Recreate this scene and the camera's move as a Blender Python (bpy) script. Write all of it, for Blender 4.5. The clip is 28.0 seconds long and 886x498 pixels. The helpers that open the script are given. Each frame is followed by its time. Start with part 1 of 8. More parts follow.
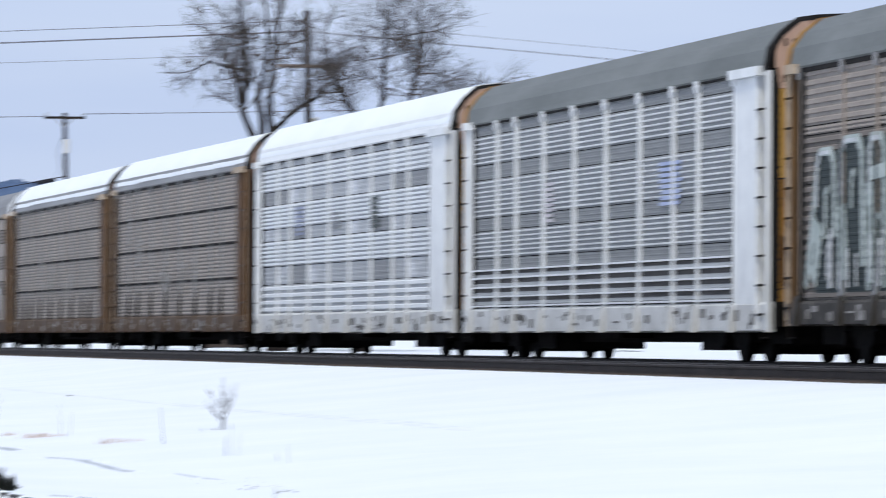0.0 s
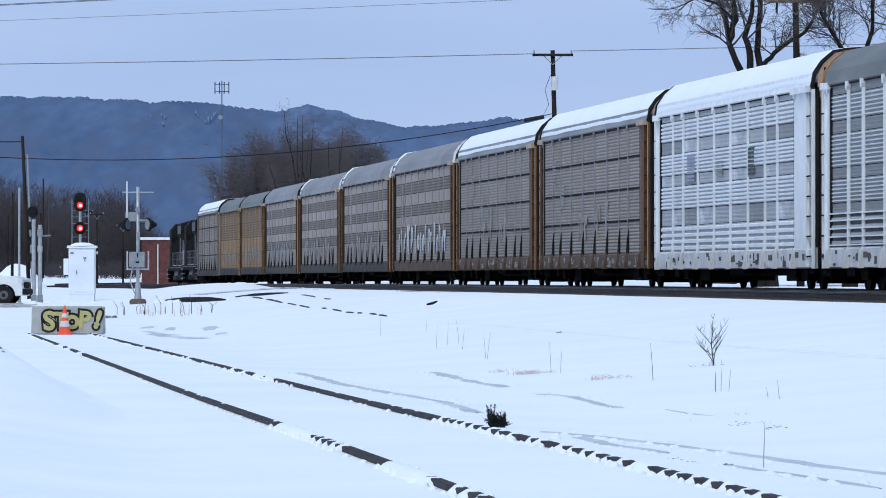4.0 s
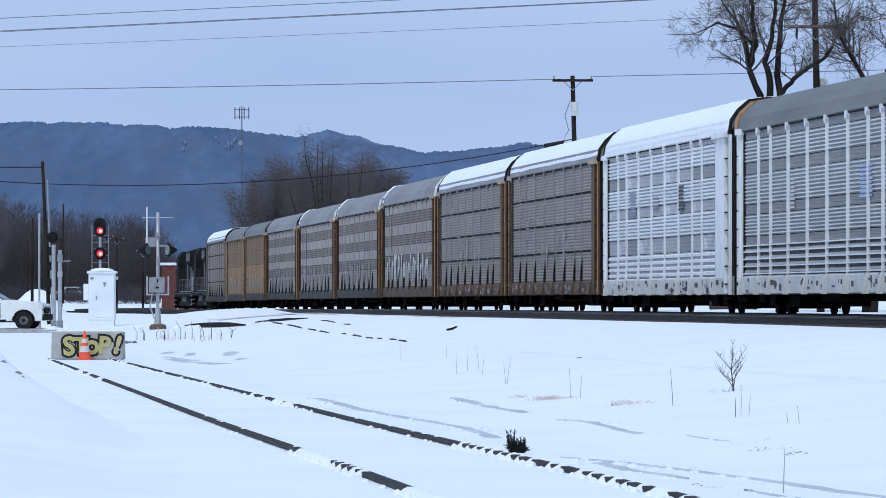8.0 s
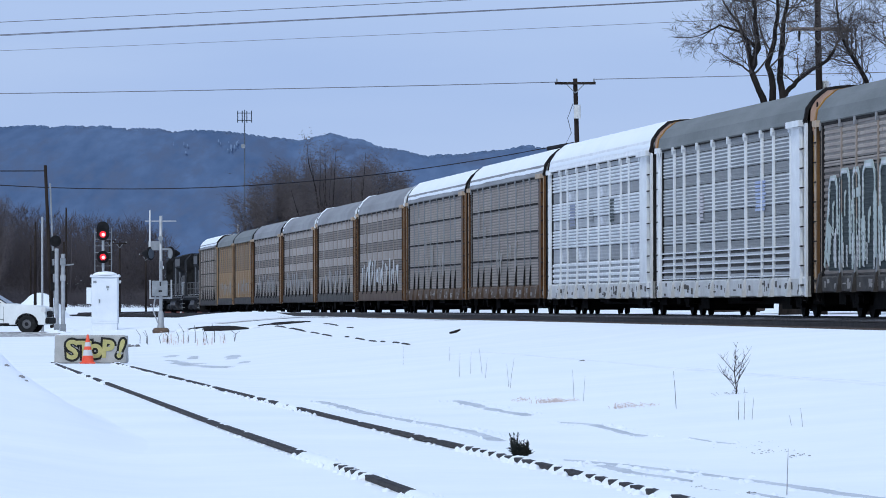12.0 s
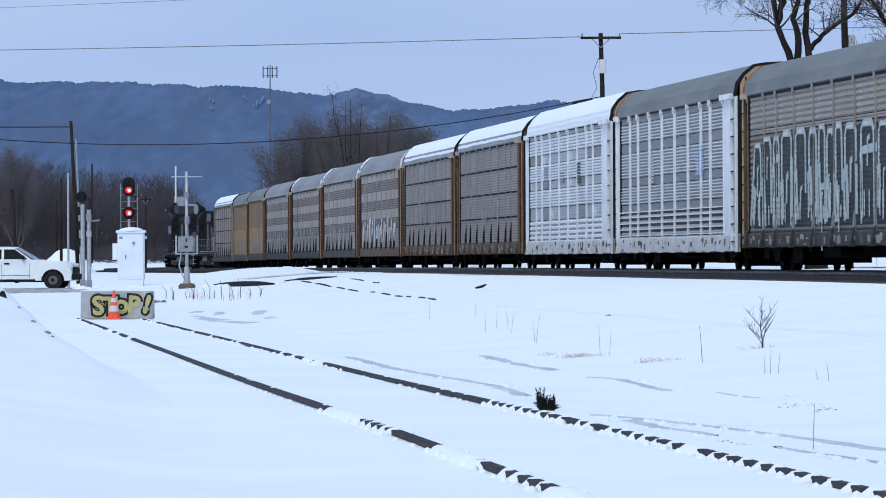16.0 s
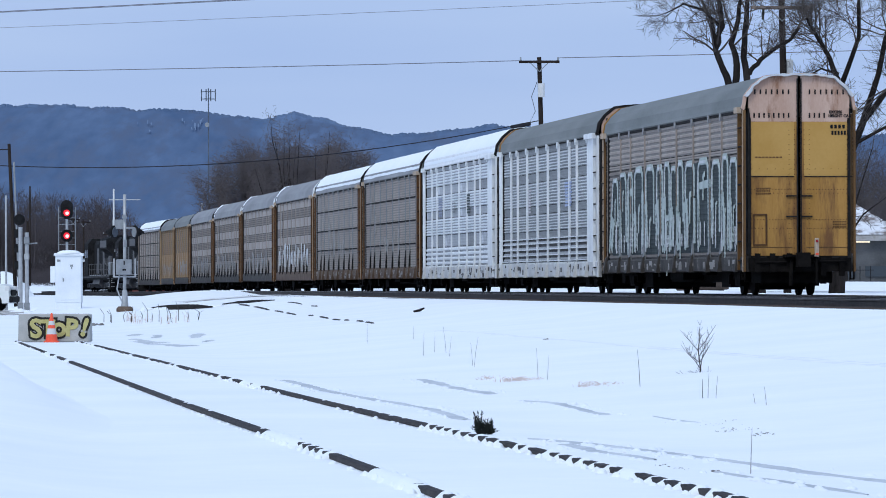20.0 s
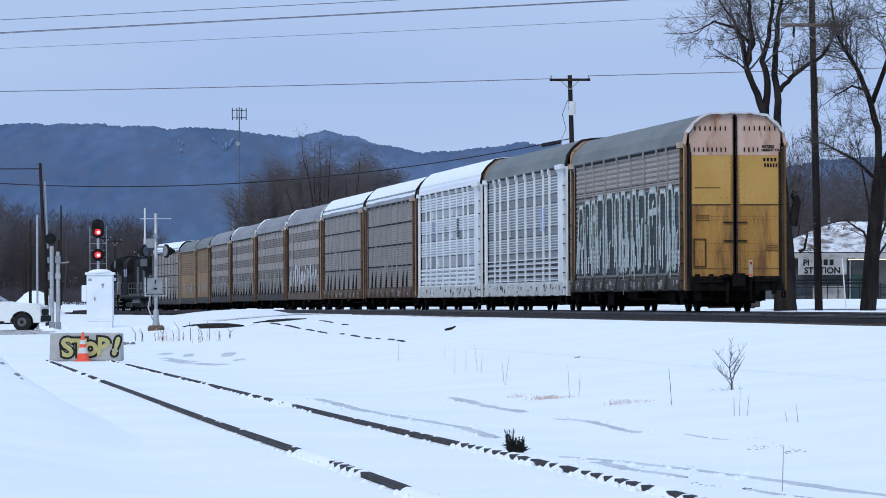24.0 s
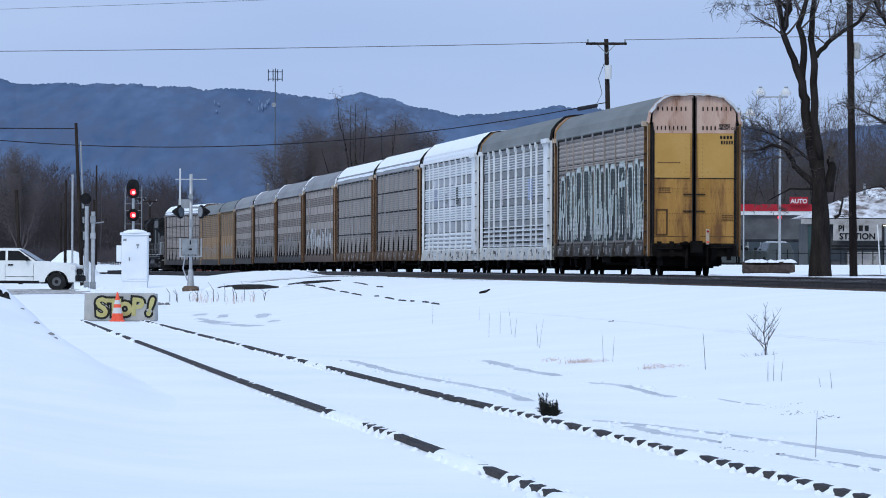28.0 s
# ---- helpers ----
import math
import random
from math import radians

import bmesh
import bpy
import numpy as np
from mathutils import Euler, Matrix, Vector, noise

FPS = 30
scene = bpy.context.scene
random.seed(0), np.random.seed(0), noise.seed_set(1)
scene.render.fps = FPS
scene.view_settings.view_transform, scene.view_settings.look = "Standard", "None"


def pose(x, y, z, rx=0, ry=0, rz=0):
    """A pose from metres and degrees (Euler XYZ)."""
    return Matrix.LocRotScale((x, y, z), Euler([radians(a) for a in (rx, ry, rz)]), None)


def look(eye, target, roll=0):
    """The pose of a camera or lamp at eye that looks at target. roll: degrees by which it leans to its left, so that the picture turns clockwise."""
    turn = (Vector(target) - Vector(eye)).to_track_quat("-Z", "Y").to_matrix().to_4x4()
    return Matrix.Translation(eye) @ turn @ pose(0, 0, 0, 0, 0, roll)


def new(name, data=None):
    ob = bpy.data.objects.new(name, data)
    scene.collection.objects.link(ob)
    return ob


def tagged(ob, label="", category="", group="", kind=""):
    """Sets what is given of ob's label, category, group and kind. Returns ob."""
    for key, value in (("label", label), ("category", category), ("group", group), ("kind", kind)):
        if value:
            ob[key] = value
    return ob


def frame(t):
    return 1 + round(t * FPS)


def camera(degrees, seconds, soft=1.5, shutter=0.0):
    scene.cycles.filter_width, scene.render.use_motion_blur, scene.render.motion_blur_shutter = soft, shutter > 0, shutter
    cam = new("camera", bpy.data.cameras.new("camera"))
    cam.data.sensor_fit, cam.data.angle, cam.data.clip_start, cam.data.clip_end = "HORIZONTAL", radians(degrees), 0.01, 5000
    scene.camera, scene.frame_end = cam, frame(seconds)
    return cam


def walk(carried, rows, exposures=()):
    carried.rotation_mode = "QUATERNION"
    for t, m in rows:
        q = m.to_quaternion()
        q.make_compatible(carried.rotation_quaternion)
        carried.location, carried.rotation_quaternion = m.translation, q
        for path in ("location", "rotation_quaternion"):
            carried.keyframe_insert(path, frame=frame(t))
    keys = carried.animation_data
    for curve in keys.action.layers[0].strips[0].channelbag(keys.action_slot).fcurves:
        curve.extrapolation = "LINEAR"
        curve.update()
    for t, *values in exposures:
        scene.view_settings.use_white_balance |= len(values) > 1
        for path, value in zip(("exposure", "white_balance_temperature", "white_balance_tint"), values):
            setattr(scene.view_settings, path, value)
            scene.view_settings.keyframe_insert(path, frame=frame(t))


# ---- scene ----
# The camera stands still on a tripod-like hold; only its aim sways. Rows: seconds, yaw to the right, pitch up, lean.
cam = camera(9.148, 28.0, soft=0.9, shutter=0.5)
EYE = (0.0, 0.0, 1.25)
PATH = [
    (0, 5.2597, 0.9467, 0.3014), (0.5, 3.0945, 0.6492, 0.4725), (1, 1.4734, 0.3600, 0.2939), (1.5, 0.6802, 0.1688, 0.0629),
    (2, 0.3870, 0.1002, -0.0262), (2.5, 0.2767, 0.0839, -0.1200), (4.5, 0.2136, 0.3536, 0.0208), (5, 0.3239, 0.4027, 0.0496),
    (5.5, 0.4180, 0.4163, 0.0488), (6, 0.4139, 0.4298, 0.0814), (6.5, 0.3168, 0.4429, 0.0409), (7, 0.1662, 0.4872, 0.0301),
    (7.5, 0.0519, 0.5160, -0.0103), (8, -0.0000, 0.5364, 0.0001), (8.5, -0.0094, 0.5350, -0.0272), (9, 0.0049, 0.5491, 0.0183),
    (9.5, 0.0382, 0.5686, 0.0017), (10, 0.0637, 0.5916, -0.0158), (10.5, 0.0924, 0.6117, -0.0443), (11, 0.0859, 0.6008, -0.0618),
    (11.5, 0.0241, 0.5908, -0.0992), (12, -0.0302, 0.5678, -0.0966), (12.5, -0.0409, 0.5397, -0.0348), (14.5, -0.1716, 0.1419, -0.0605),
    (15, -0.2767, 0.0345, -0.0949), (15.5, -0.3328, 0.0291, -0.1738), (16, -0.2990, 0.1032, -0.2339), (16.5, -0.2364, 0.1999, -0.2910),
    (17, -0.1710, 0.2654, -0.2538), (17.5, -0.1090, 0.2915, -0.2318), (18, -0.0343, 0.2913, -0.1402), (18.5, 0.0503, 0.2634, -0.1012),
    (19, 0.1611, 0.2586, -0.0901), (19.5, 0.2759, 0.2765, -0.1129), (20, 0.3421, 0.3456, -0.1076), (20.5, 0.2910, 0.4378, -0.1342),
    (21, 0.2149, 0.5330, -0.1219), (21.5, 0.1165, 0.5969, -0.1447), (23.5, 0.0183, 0.5817, -0.2611), (24, 0.0212, 0.5355, -0.2373),
    (24.5, -0.0153, 0.5283, -0.1792), (25, -0.0255, 0.5154, -0.0896), (25.5, -0.0475, 0.4936, 0.0209), (26, -0.0616, 0.4363, 0.1037),
    (26.5, -0.0905, 0.3606, 0.1703), (27, -0.1454, 0.2825, 0.2226), (27.5, -0.2403, 0.2208, 0.2348), (28, -0.3401, 0.1506, 0.2160),
]

walk(cam, [(t, pose(*EYE, 90 + p, 0, -a) @ pose(0, 0, 0, 0, 0, r)) for t, a, p, r in PATH],
     exposures=[(0.0, 0.25, 7500, 12), (0.5, 0.17, 7250, 12), (1.0, 0.05, 6950, 12), (2.0, 0.0, 6620, 11), (4.5, 0.0, 6420, 10), (28.0, 0.0, 6420, 10)])

# ---- light: an overcast winter sky with a soft, high sun behind the viewer ----
SUN_EL, SUN_AZ = radians(48), radians(205)
world = bpy.data.worlds.new("overcast_sky")
scene.world = world
world.use_nodes = True
wn, wl = world.node_tree.nodes, world.node_tree.links
wn.clear()
w_out = wn.new("ShaderNodeOutputWorld")
w_bg = wn.new("ShaderNodeBackground")
sky = wn.new("ShaderNodeTexSky")
sky.sky_type, sky.sun_disc = "NISHITA", False
sky.sun_elevation, sky.sun_rotation = SUN_EL, SUN_AZ
sky.air_density, sky.dust_density, sky.ozone_density = 1.0, 4.0, 2.0
w_scale = wn.new("ShaderNodeMix")
w_scale.data_type, w_scale.blend_type = "RGBA", "MIX"
w_scale.inputs["Factor"].default_value = 0.88
w_tc = wn.new("ShaderNodeTexCoord")
w_map = wn.new("ShaderNodeMapping")
w_map.inputs["Scale"].default_value = (3.0, 3.0, 22.0)
w_noise = wn.new("ShaderNodeTexNoise")
w_noise.inputs["Scale"].default_value, w_noise.inputs["Detail"].default_value = 1.6, 4.0
w_ramp = wn.new("ShaderNodeValToRGB")
w_ramp.color_ramp.elements[0].position, w_ramp.color_ramp.elements[0].color = 0.3, (3.75, 5.2, 8.35, 1)
w_ramp.color_ramp.elements[1].position, w_ramp.color_ramp.elements[1].color = 0.75, (4.7, 6.1, 8.85, 1)
wl.new(w_tc.outputs["Generated"], w_map.inputs["Vector"])
wl.new(w_map.outputs["Vector"], w_noise.inputs["Vector"])
wl.new(w_noise.outputs["Fac"], w_ramp.inputs["Fac"])
wl.new(sky.outputs["Color"], w_scale.inputs["A"])
wl.new(w_ramp.outputs["Color"], w_scale.inputs["B"])
wl.new(w_scale.outputs["Result"], w_bg.inputs["Color"])
w_bg.inputs["Strength"].default_value = 0.108
wl.new(w_bg.outputs["Background"], w_out.inputs["Surface"])

sun = new("sun", bpy.data.lights.new("sun", "SUN"))
sun.data.energy, sun.data.angle, sun.data.color = 1.42, radians(18), (0.95, 1.0, 0.96)
sun.matrix_world = look((-60, -120, 150), (0, 0, 0))

# ---- materials ----


def material(name, dark, light, rough=0.8, metal=0.0, scale=3.0, fine=40.0, bump=0.2, bump_dist=0.02, coord="Object",
             stretch=(1, 1, 1), spot=None, spot_amount=0.35, spot_scale=1.2, vary=0.0, spec=0.16):
    """A procedural surface: a blotchy mix of two colours, a finer grain in bump, and spots of a third colour."""
    m = bpy.data.materials.new(name)
    m.use_nodes = True
    n, l = m.node_tree.nodes, m.node_tree.links
    b = n["Principled BSDF"]
    tc, mp = n.new("ShaderNodeTexCoord"), n.new("ShaderNodeMapping")
    mp.inputs["Scale"].default_value = stretch
    l.new(tc.outputs[coord], mp.inputs["Vector"])
    n1, n2 = n.new("ShaderNodeTexNoise"), n.new("ShaderNodeTexNoise")
    n1.inputs["Scale"].default_value, n1.inputs["Detail"].default_value = scale, 5
    n2.inputs["Scale"].default_value, n2.inputs["Detail"].default_value = fine, 3
    for x in (n1, n2):
        l.new(mp.outputs["Vector"], x.inputs["Vector"])
    mix = n.new("ShaderNodeMath")
    mix.operation = "MULTIPLY_ADD"
    mix.inputs[1].default_value = 0.35
    l.new(n2.outputs["Fac"], mix.inputs[0])
    l.new(n1.outputs["Fac"], mix.inputs[2])
    ramp = n.new("ShaderNodeValToRGB")
    ramp.color_ramp.elements[0].position, ramp.color_ramp.elements[0].color = 0.45, (*dark, 1)
    ramp.color_ramp.elements[1].position, ramp.color_ramp.elements[1].color = 0.9, (*light, 1)
    l.new(mix.outputs[0], ramp.inputs["Fac"])
    colour = ramp.outputs["Color"]
    if spot:
        n3 = n.new("ShaderNodeTexNoise")
        n3.inputs["Scale"].default_value, n3.inputs["Detail"].default_value = spot_scale, 8
        n3.inputs["Roughness"].default_value = 0.7
        l.new(mp.outputs["Vector"], n3.inputs["Vector"])
        r3 = n.new("ShaderNodeValToRGB")
        r3.color_ramp.elements[0].position = 0.72 - spot_amount * 0.5
        r3.color_ramp.elements[1].position = 0.86 - spot_amount * 0.5
        l.new(n3.outputs["Fac"], r3.inputs["Fac"])
        mx = n.new("ShaderNodeMix")
        mx.data_type = "RGBA"
        l.new(r3.outputs["Color"], mx.inputs["Factor"])
        l.new(colour, mx.inputs["A"])
        mx.inputs["B"].default_value = (*spot, 1)
        colour = mx.outputs["Result"]
    if vary:
        oi, mr = n.new("ShaderNodeObjectInfo"), n.new("ShaderNodeMapRange")
        mr.inputs["To Min"].default_value, mr.inputs["To Max"].default_value = 1 - vary, 1 + vary
        l.new(oi.outputs["Random"], mr.inputs["Value"])
        hsv = n.new("ShaderNodeHueSaturation")
        l.new(mr.outputs["Result"], hsv.inputs["Value"])
        l.new(colour, hsv.inputs["Color"])
        colour = hsv.outputs["Color"]
    l.new(colour, b.inputs["Base Color"])
    b.inputs["Roughness"].default_value, b.inputs["Metallic"].default_value = rough, metal
    b.inputs["Specular IOR Level"].default_value = spec
    if bump:
        bp = n.new("ShaderNodeBump")
        bp.inputs["Strength"].default_value, bp.inputs["Distance"].default_value = bump, bump_dist
        l.new(mix.outputs[0], bp.inputs["Height"])
        l.new(bp.outputs["Normal"], b.inputs["Normal"])
    return m


def glow(name, colour, strength):
    m = bpy.data.materials.new(name)
    m.use_nodes = True
    b = m.node_tree.nodes["Principled BSDF"]
    b.inputs["Base Color"].default_value = (*[0.5 * c for c in colour], 1)
    b.inputs["Emission Color"].default_value, b.inputs["Emission Strength"].default_value = (*colour, 1), strength
    return m


def glass(name, tint=(0.05, 0.06, 0.07)):
    m = bpy.data.materials.new(name)
    m.use_nodes = True
    b = m.node_tree.nodes["Principled BSDF"]
    b.inputs["Base Color"].default_value, b.inputs["Roughness"].default_value = (*tint, 1), 0.08
    b.inputs["Specular IOR Level"].default_value = 0.18
    return m


SNOW = material("snow", (0.82, 0.86, 0.90), (0.89, 0.915, 0.94), 0.8, scale=0.3, fine=2.5, bump=0.06, bump_dist=0.05, spec=0.15)
SNOW_THIN = material("thin_snow", (0.72, 0.76, 0.8), (0.88, 0.9, 0.92), 0.8, scale=2, fine=30, bump=0.2)
SLUSH = material("rutted_snow", (0.62, 0.62, 0.62), (0.86, 0.88, 0.9), 0.6, scale=0.8, fine=6, bump=0.6, bump_dist=0.06, stretch=(0.25, 1, 1),
                 spot=(0.36, 0.33, 0.31), spot_amount=0.2, spot_scale=0.9)
BALLAST = material("ballast", (0.012, 0.011, 0.011), (0.045, 0.042, 0.041), 0.95, scale=9, fine=30, bump=1.0, bump_dist=0.05, spec=0.04)
RAIL_STEEL = material("rail_steel", (0.018, 0.014, 0.013), (0.05, 0.04, 0.037), 0.6, 0.3, scale=4, fine=40, bump=0.15, spec=0.04)
RAIL_TOP = material("worn_rail_top", (0.10, 0.09, 0.085), (0.19, 0.175, 0.165), 0.45, 0.6, scale=4, fine=40, bump=0.05)
RAIL_TOP_DULL = material("dull_grey_rail_paint", (0.07, 0.07, 0.075), (0.14, 0.14, 0.145), 0.7, scale=4, fine=40, bump=0.05)
TIE_WOOD = material("tie_wood", (0.04, 0.032, 0.028), (0.10, 0.08, 0.07), 0.95, scale=6, fine=40, bump=0.5, spec=0.04)
GALV = material("galvanised_panel", (0.265, 0.235, 0.213), (0.39, 0.35, 0.322), 0.6, 0.05, scale=1.5, fine=25, bump=0.1,
                stretch=(1, 1, 0.35), spot=(0.20, 0.165, 0.14), spot_amount=0.22, spot_scale=1.5, vary=0.07)
GALV_DARK = material("dull_panel", (0.152, 0.129, 0.112), (0.237, 0.206, 0.185), 0.65, 0.05, scale=1.5, fine=25, bump=0.1,
                     stretch=(1, 1, 0.35), spot=(0.15, 0.12, 0.10), spot_amount=0.2, spot_scale=1.5, vary=0.07)
GALV_WARM = material("weathered_panel", (0.275, 0.234, 0.205), (0.395, 0.344, 0.307), 0.65, 0.05, scale=1.5, fine=25, bump=0.1,
                     stretch=(1, 1, 0.35), spot=(0.18, 0.135, 0.10), spot_amount=0.25, spot_scale=1.5, vary=0.08)
SPRAY_TEAL = material("dark_teal_spray_paint", (0.02, 0.028, 0.029), (0.052, 0.066, 0.066), 0.7, scale=2, fine=20, bump=0.05, spot=(0.25, 0.3, 0.29), spot_amount=0.15)
# one grey holds both trodden ice and the painted shade of the furrows
RUT_GREY = material("trodden_snow_and_furrow_shade", (0.4, 0.43, 0.46), (0.66, 0.69, 0.72), 0.6, scale=1.5, fine=12, bump=0.4, bump_dist=0.03, stretch=(1, 0.3, 1))
DIRTY_SNOW = material("dirty_road_slush", (0.2, 0.19, 0.185), (0.56, 0.57, 0.58), 0.7, scale=2.5, fine=14, bump=0.5, bump_dist=0.04, spot=(0.2, 0.185, 0.17), spot_amount=0.3)
WHITE_PANEL = material("white_panel", (0.66, 0.69, 0.72), (0.84, 0.86, 0.88), 0.5, 0.0, scale=2, fine=25, bump=0.08,
                       stretch=(1, 1, 0.4), spot=(0.42, 0.42, 0.44), spot_amount=0.25, spot_scale=2.0, vary=0.05)
WHITE_PAINT = material("white_paint", (0.66, 0.68, 0.70), (0.82, 0.84, 0.85), 0.5, scale=2, fine=30, bump=0.08,
                       spot=(0.35, 0.25, 0.2), spot_amount=0.08, spot_scale=2.5)
GREY_ROOF = material("grey_roof_steel", (0.136, 0.147, 0.143), (0.2, 0.212, 0.208), 0.6, 0.1, scale=1.0, fine=14, bump=0.08, stretch=(0.3, 1, 1))
LIGHT_ROOF = material("light_roof_steel", (0.2, 0.2, 0.203), (0.3, 0.302, 0.308), 0.55, 0.2, scale=1.0, fine=14, bump=0.08, stretch=(0.3, 1, 1))
YELLOW_PAINT = material("yellow_paint", (0.315, 0.158, 0.036), (0.465, 0.25, 0.07), 0.6, scale=1.6, fine=30, bump=0.1,
                        spot=(0.17, 0.08, 0.032), spot_amount=0.46, spot_scale=1.5, stretch=(1, 1, 0.18))
TAN_PAINT = material("faded_tan_paint", (0.29, 0.19, 0.105), (0.39, 0.265, 0.155), 0.65, scale=1.6, fine=30, bump=0.1,
                     spot=(0.30, 0.2, 0.12), spot_amount=0.25, spot_scale=1.4, stretch=(1, 1, 0.4), vary=0.05)
TAN_DULL = material("dull_tan_paint", (0.20, 0.13, 0.075), (0.29, 0.195, 0.118), 0.65, scale=1.6, fine=30, bump=0.1)
PINK_PRIMER = material("faded_pink_primer", (0.45, 0.285, 0.21), (0.61, 0.435, 0.35), 0.7, scale=1.6, fine=30, bump=0.1,
                       spot=(0.26, 0.125, 0.07), spot_amount=0.36, spot_scale=2.2, stretch=(1, 1, 0.25))
BROWN_PAINT = material("brown_post_paint", (0.07, 0.034, 0.015), (0.15, 0.074, 0.031), 0.6, scale=2.5, fine=30, bump=0.12,
                       spot=(0.07, 0.04, 0.025), spot_amount=0.3, spot_scale=2.0, stretch=(1, 1, 0.3))
BROWN_BRIGHT = material("ochre_post_paint", (0.085, 0.045, 0.019), (0.175, 0.095, 0.037), 0.6, scale=2.5, fine=30, bump=0.12,
                       spot=(0.07, 0.04, 0.025), spot_amount=0.3, spot_scale=2.0, stretch=(1, 1, 0.3))
SILL_BROWN = material("dirty_brown_sill", (0.075, 0.05, 0.037), (0.16, 0.112, 0.082), 0.7, scale=1.5, fine=20, bump=0.15,
                      spot=(0.30, 0.28, 0.27), spot_amount=0.2, spot_scale=1.6)
SILL_GREY = material("dirty_grey_sill", (0.034, 0.03, 0.028), (0.085, 0.078, 0.072), 0.7, scale=1.5, fine=20, bump=0.15,
                     spot=(0.24, 0.225, 0.205), spot_amount=0.26, spot_scale=2.2)
UNDER_BLACK = material("grimy_black_steel", (0.005, 0.0045, 0.0045), (0.016, 0.014, 0.013), 0.8, 0.1, scale=3, fine=25, bump=0.2, spec=0.04)
LOCO_BLACK = material("faded_black_paint", (0.009, 0.009, 0.01), (0.03, 0.03, 0.031), 0.8, scale=2, fine=25, bump=0.1,
                      spot=(0.05, 0.047, 0.045), spot_amount=0.12, spec=0.04)
# groove tones with the shade between ribs painted in; the first also marks sills
SHADE_GRIME = material("rib_shade_and_grime", (0.085, 0.08, 0.078), (0.15, 0.142, 0.138), 0.8, scale=2, fine=20, bump=0.1, spec=0.04)
RIB_SHADE_DEEP = material("deep_shade_between_ribs", (0.085, 0.076, 0.07), (0.14, 0.126, 0.116), 0.8, scale=2, fine=20, bump=0.1)
RIB_SHADE_SOFT = material("soft_shade_between_ribs", (0.19, 0.17, 0.155), (0.28, 0.256, 0.234), 0.7, scale=2, fine=20, bump=0.1)
RIB_SHADE_PALE = material("pale_shade_between_ribs", (0.34, 0.352, 0.37), (0.48, 0.495, 0.515), 0.7, scale=2, fine=20, bump=0.1)
RIB_SHADE_TAN = material("tan_shade_between_ribs", (0.225, 0.145, 0.08), (0.305, 0.2, 0.113), 0.7, scale=2, fine=20, bump=0.1)
# near-black for real seams and holes, and for painted shade strips
DARK_LINE = material("dark_seam_and_shade", (0.014, 0.013, 0.013), (0.035, 0.032, 0.031), 0.8, scale=3, fine=20, bump=0, spec=0.04)
CONCRETE = material("weathered_concrete", (0.33, 0.33, 0.31), (0.48, 0.47, 0.45), 0.9, scale=2.5, fine=30, bump=0.3,
                    spot=(0.24, 0.23, 0.21), spot_amount=0.25)
PATCH_GREY = material("replaced_dull_panel", (0.2, 0.208, 0.218), (0.32, 0.332, 0.345), 0.6, scale=0.9, fine=12, bump=0.1, spot=(0.42, 0.44, 0.46), spot_amount=0.22, spot_scale=0.8)
PATCH_PALE = material("pale_replaced_panel", (0.32, 0.335, 0.355), (0.46, 0.478, 0.5), 0.6, scale=0.9, fine=12, bump=0.1, spot=(0.6, 0.62, 0.64), spot_amount=0.25, spot_scale=0.8)
PATCH_MIXED = material("half_painted_panel", (0.28, 0.296, 0.318), (0.64, 0.66, 0.69), 0.6, scale=1.6, fine=12, bump=0.1, spot=(0.7, 0.72, 0.75), spot_amount=0.4, spot_scale=1.1)
PATCH_BLOTCHED = material("blotched_dull_panel", (0.165, 0.174, 0.18), (0.3, 0.312, 0.32), 0.6, scale=0.8, fine=9, bump=0.1, spot=(0.50, 0.52, 0.54), spot_amount=0.32, spot_scale=1.6, stretch=(0.7, 1, 1.6))
RIB_WHITE = material("chipped_white_rib", (0.52, 0.535, 0.55), (0.76, 0.775, 0.79), 0.55, scale=1.4, fine=16, bump=0.1, spot=(0.24, 0.245, 0.25), spot_amount=0.3, spot_scale=1.0, vary=0.06)
CAP_TAN = material("faded_tan_cap", (0.36, 0.27, 0.19), (0.52, 0.42, 0.33), 0.7, scale=2.5, fine=20, bump=0.1)
YELLOW_FRESH = material("repainted_yellow", (0.44, 0.245, 0.06), (0.51, 0.3, 0.09), 0.55, scale=0.9, fine=14, bump=0.06, spot=(0.36, 0.19, 0.05), spot_amount=0.16, spot_scale=1.2)
DIRTY_WHITE = material("rust_streaked_white_sill", (0.48, 0.48, 0.475), (0.72, 0.73, 0.73), 0.6, scale=1.2, fine=14, bump=0.1, spot=(0.24, 0.21, 0.185), spot_amount=0.28, spot_scale=1.9)
SPRAY_BLACK = material("black_spray_paint", (0.012, 0.012, 0.012), (0.035, 0.035, 0.03), 0.7, scale=6, fine=40, bump=0)
SPRAY_YELLOW = material("yellow_spray_paint", (0.4, 0.36, 0.13), (0.56, 0.51, 0.24), 0.7, scale=6, fine=40, bump=0)
SPRAY_MINT = material("mint_spray_paint", (0.33, 0.385, 0.37), (0.49, 0.545, 0.53), 0.7, scale=2, fine=20, bump=0.05, spot=(0.26, 0.33, 0.31), spot_amount=0.25)
SPRAY_DARK = material("dark_spray_paint", (0.045, 0.055, 0.055), (0.10, 0.12, 0.12), 0.7, scale=2, fine=20, bump=0.05)
SPRAY_FADED = material("faded_spray_paint", (0.25, 0.25, 0.255), (0.36, 0.36, 0.365), 0.7, scale=2, fine=20, bump=0.05)
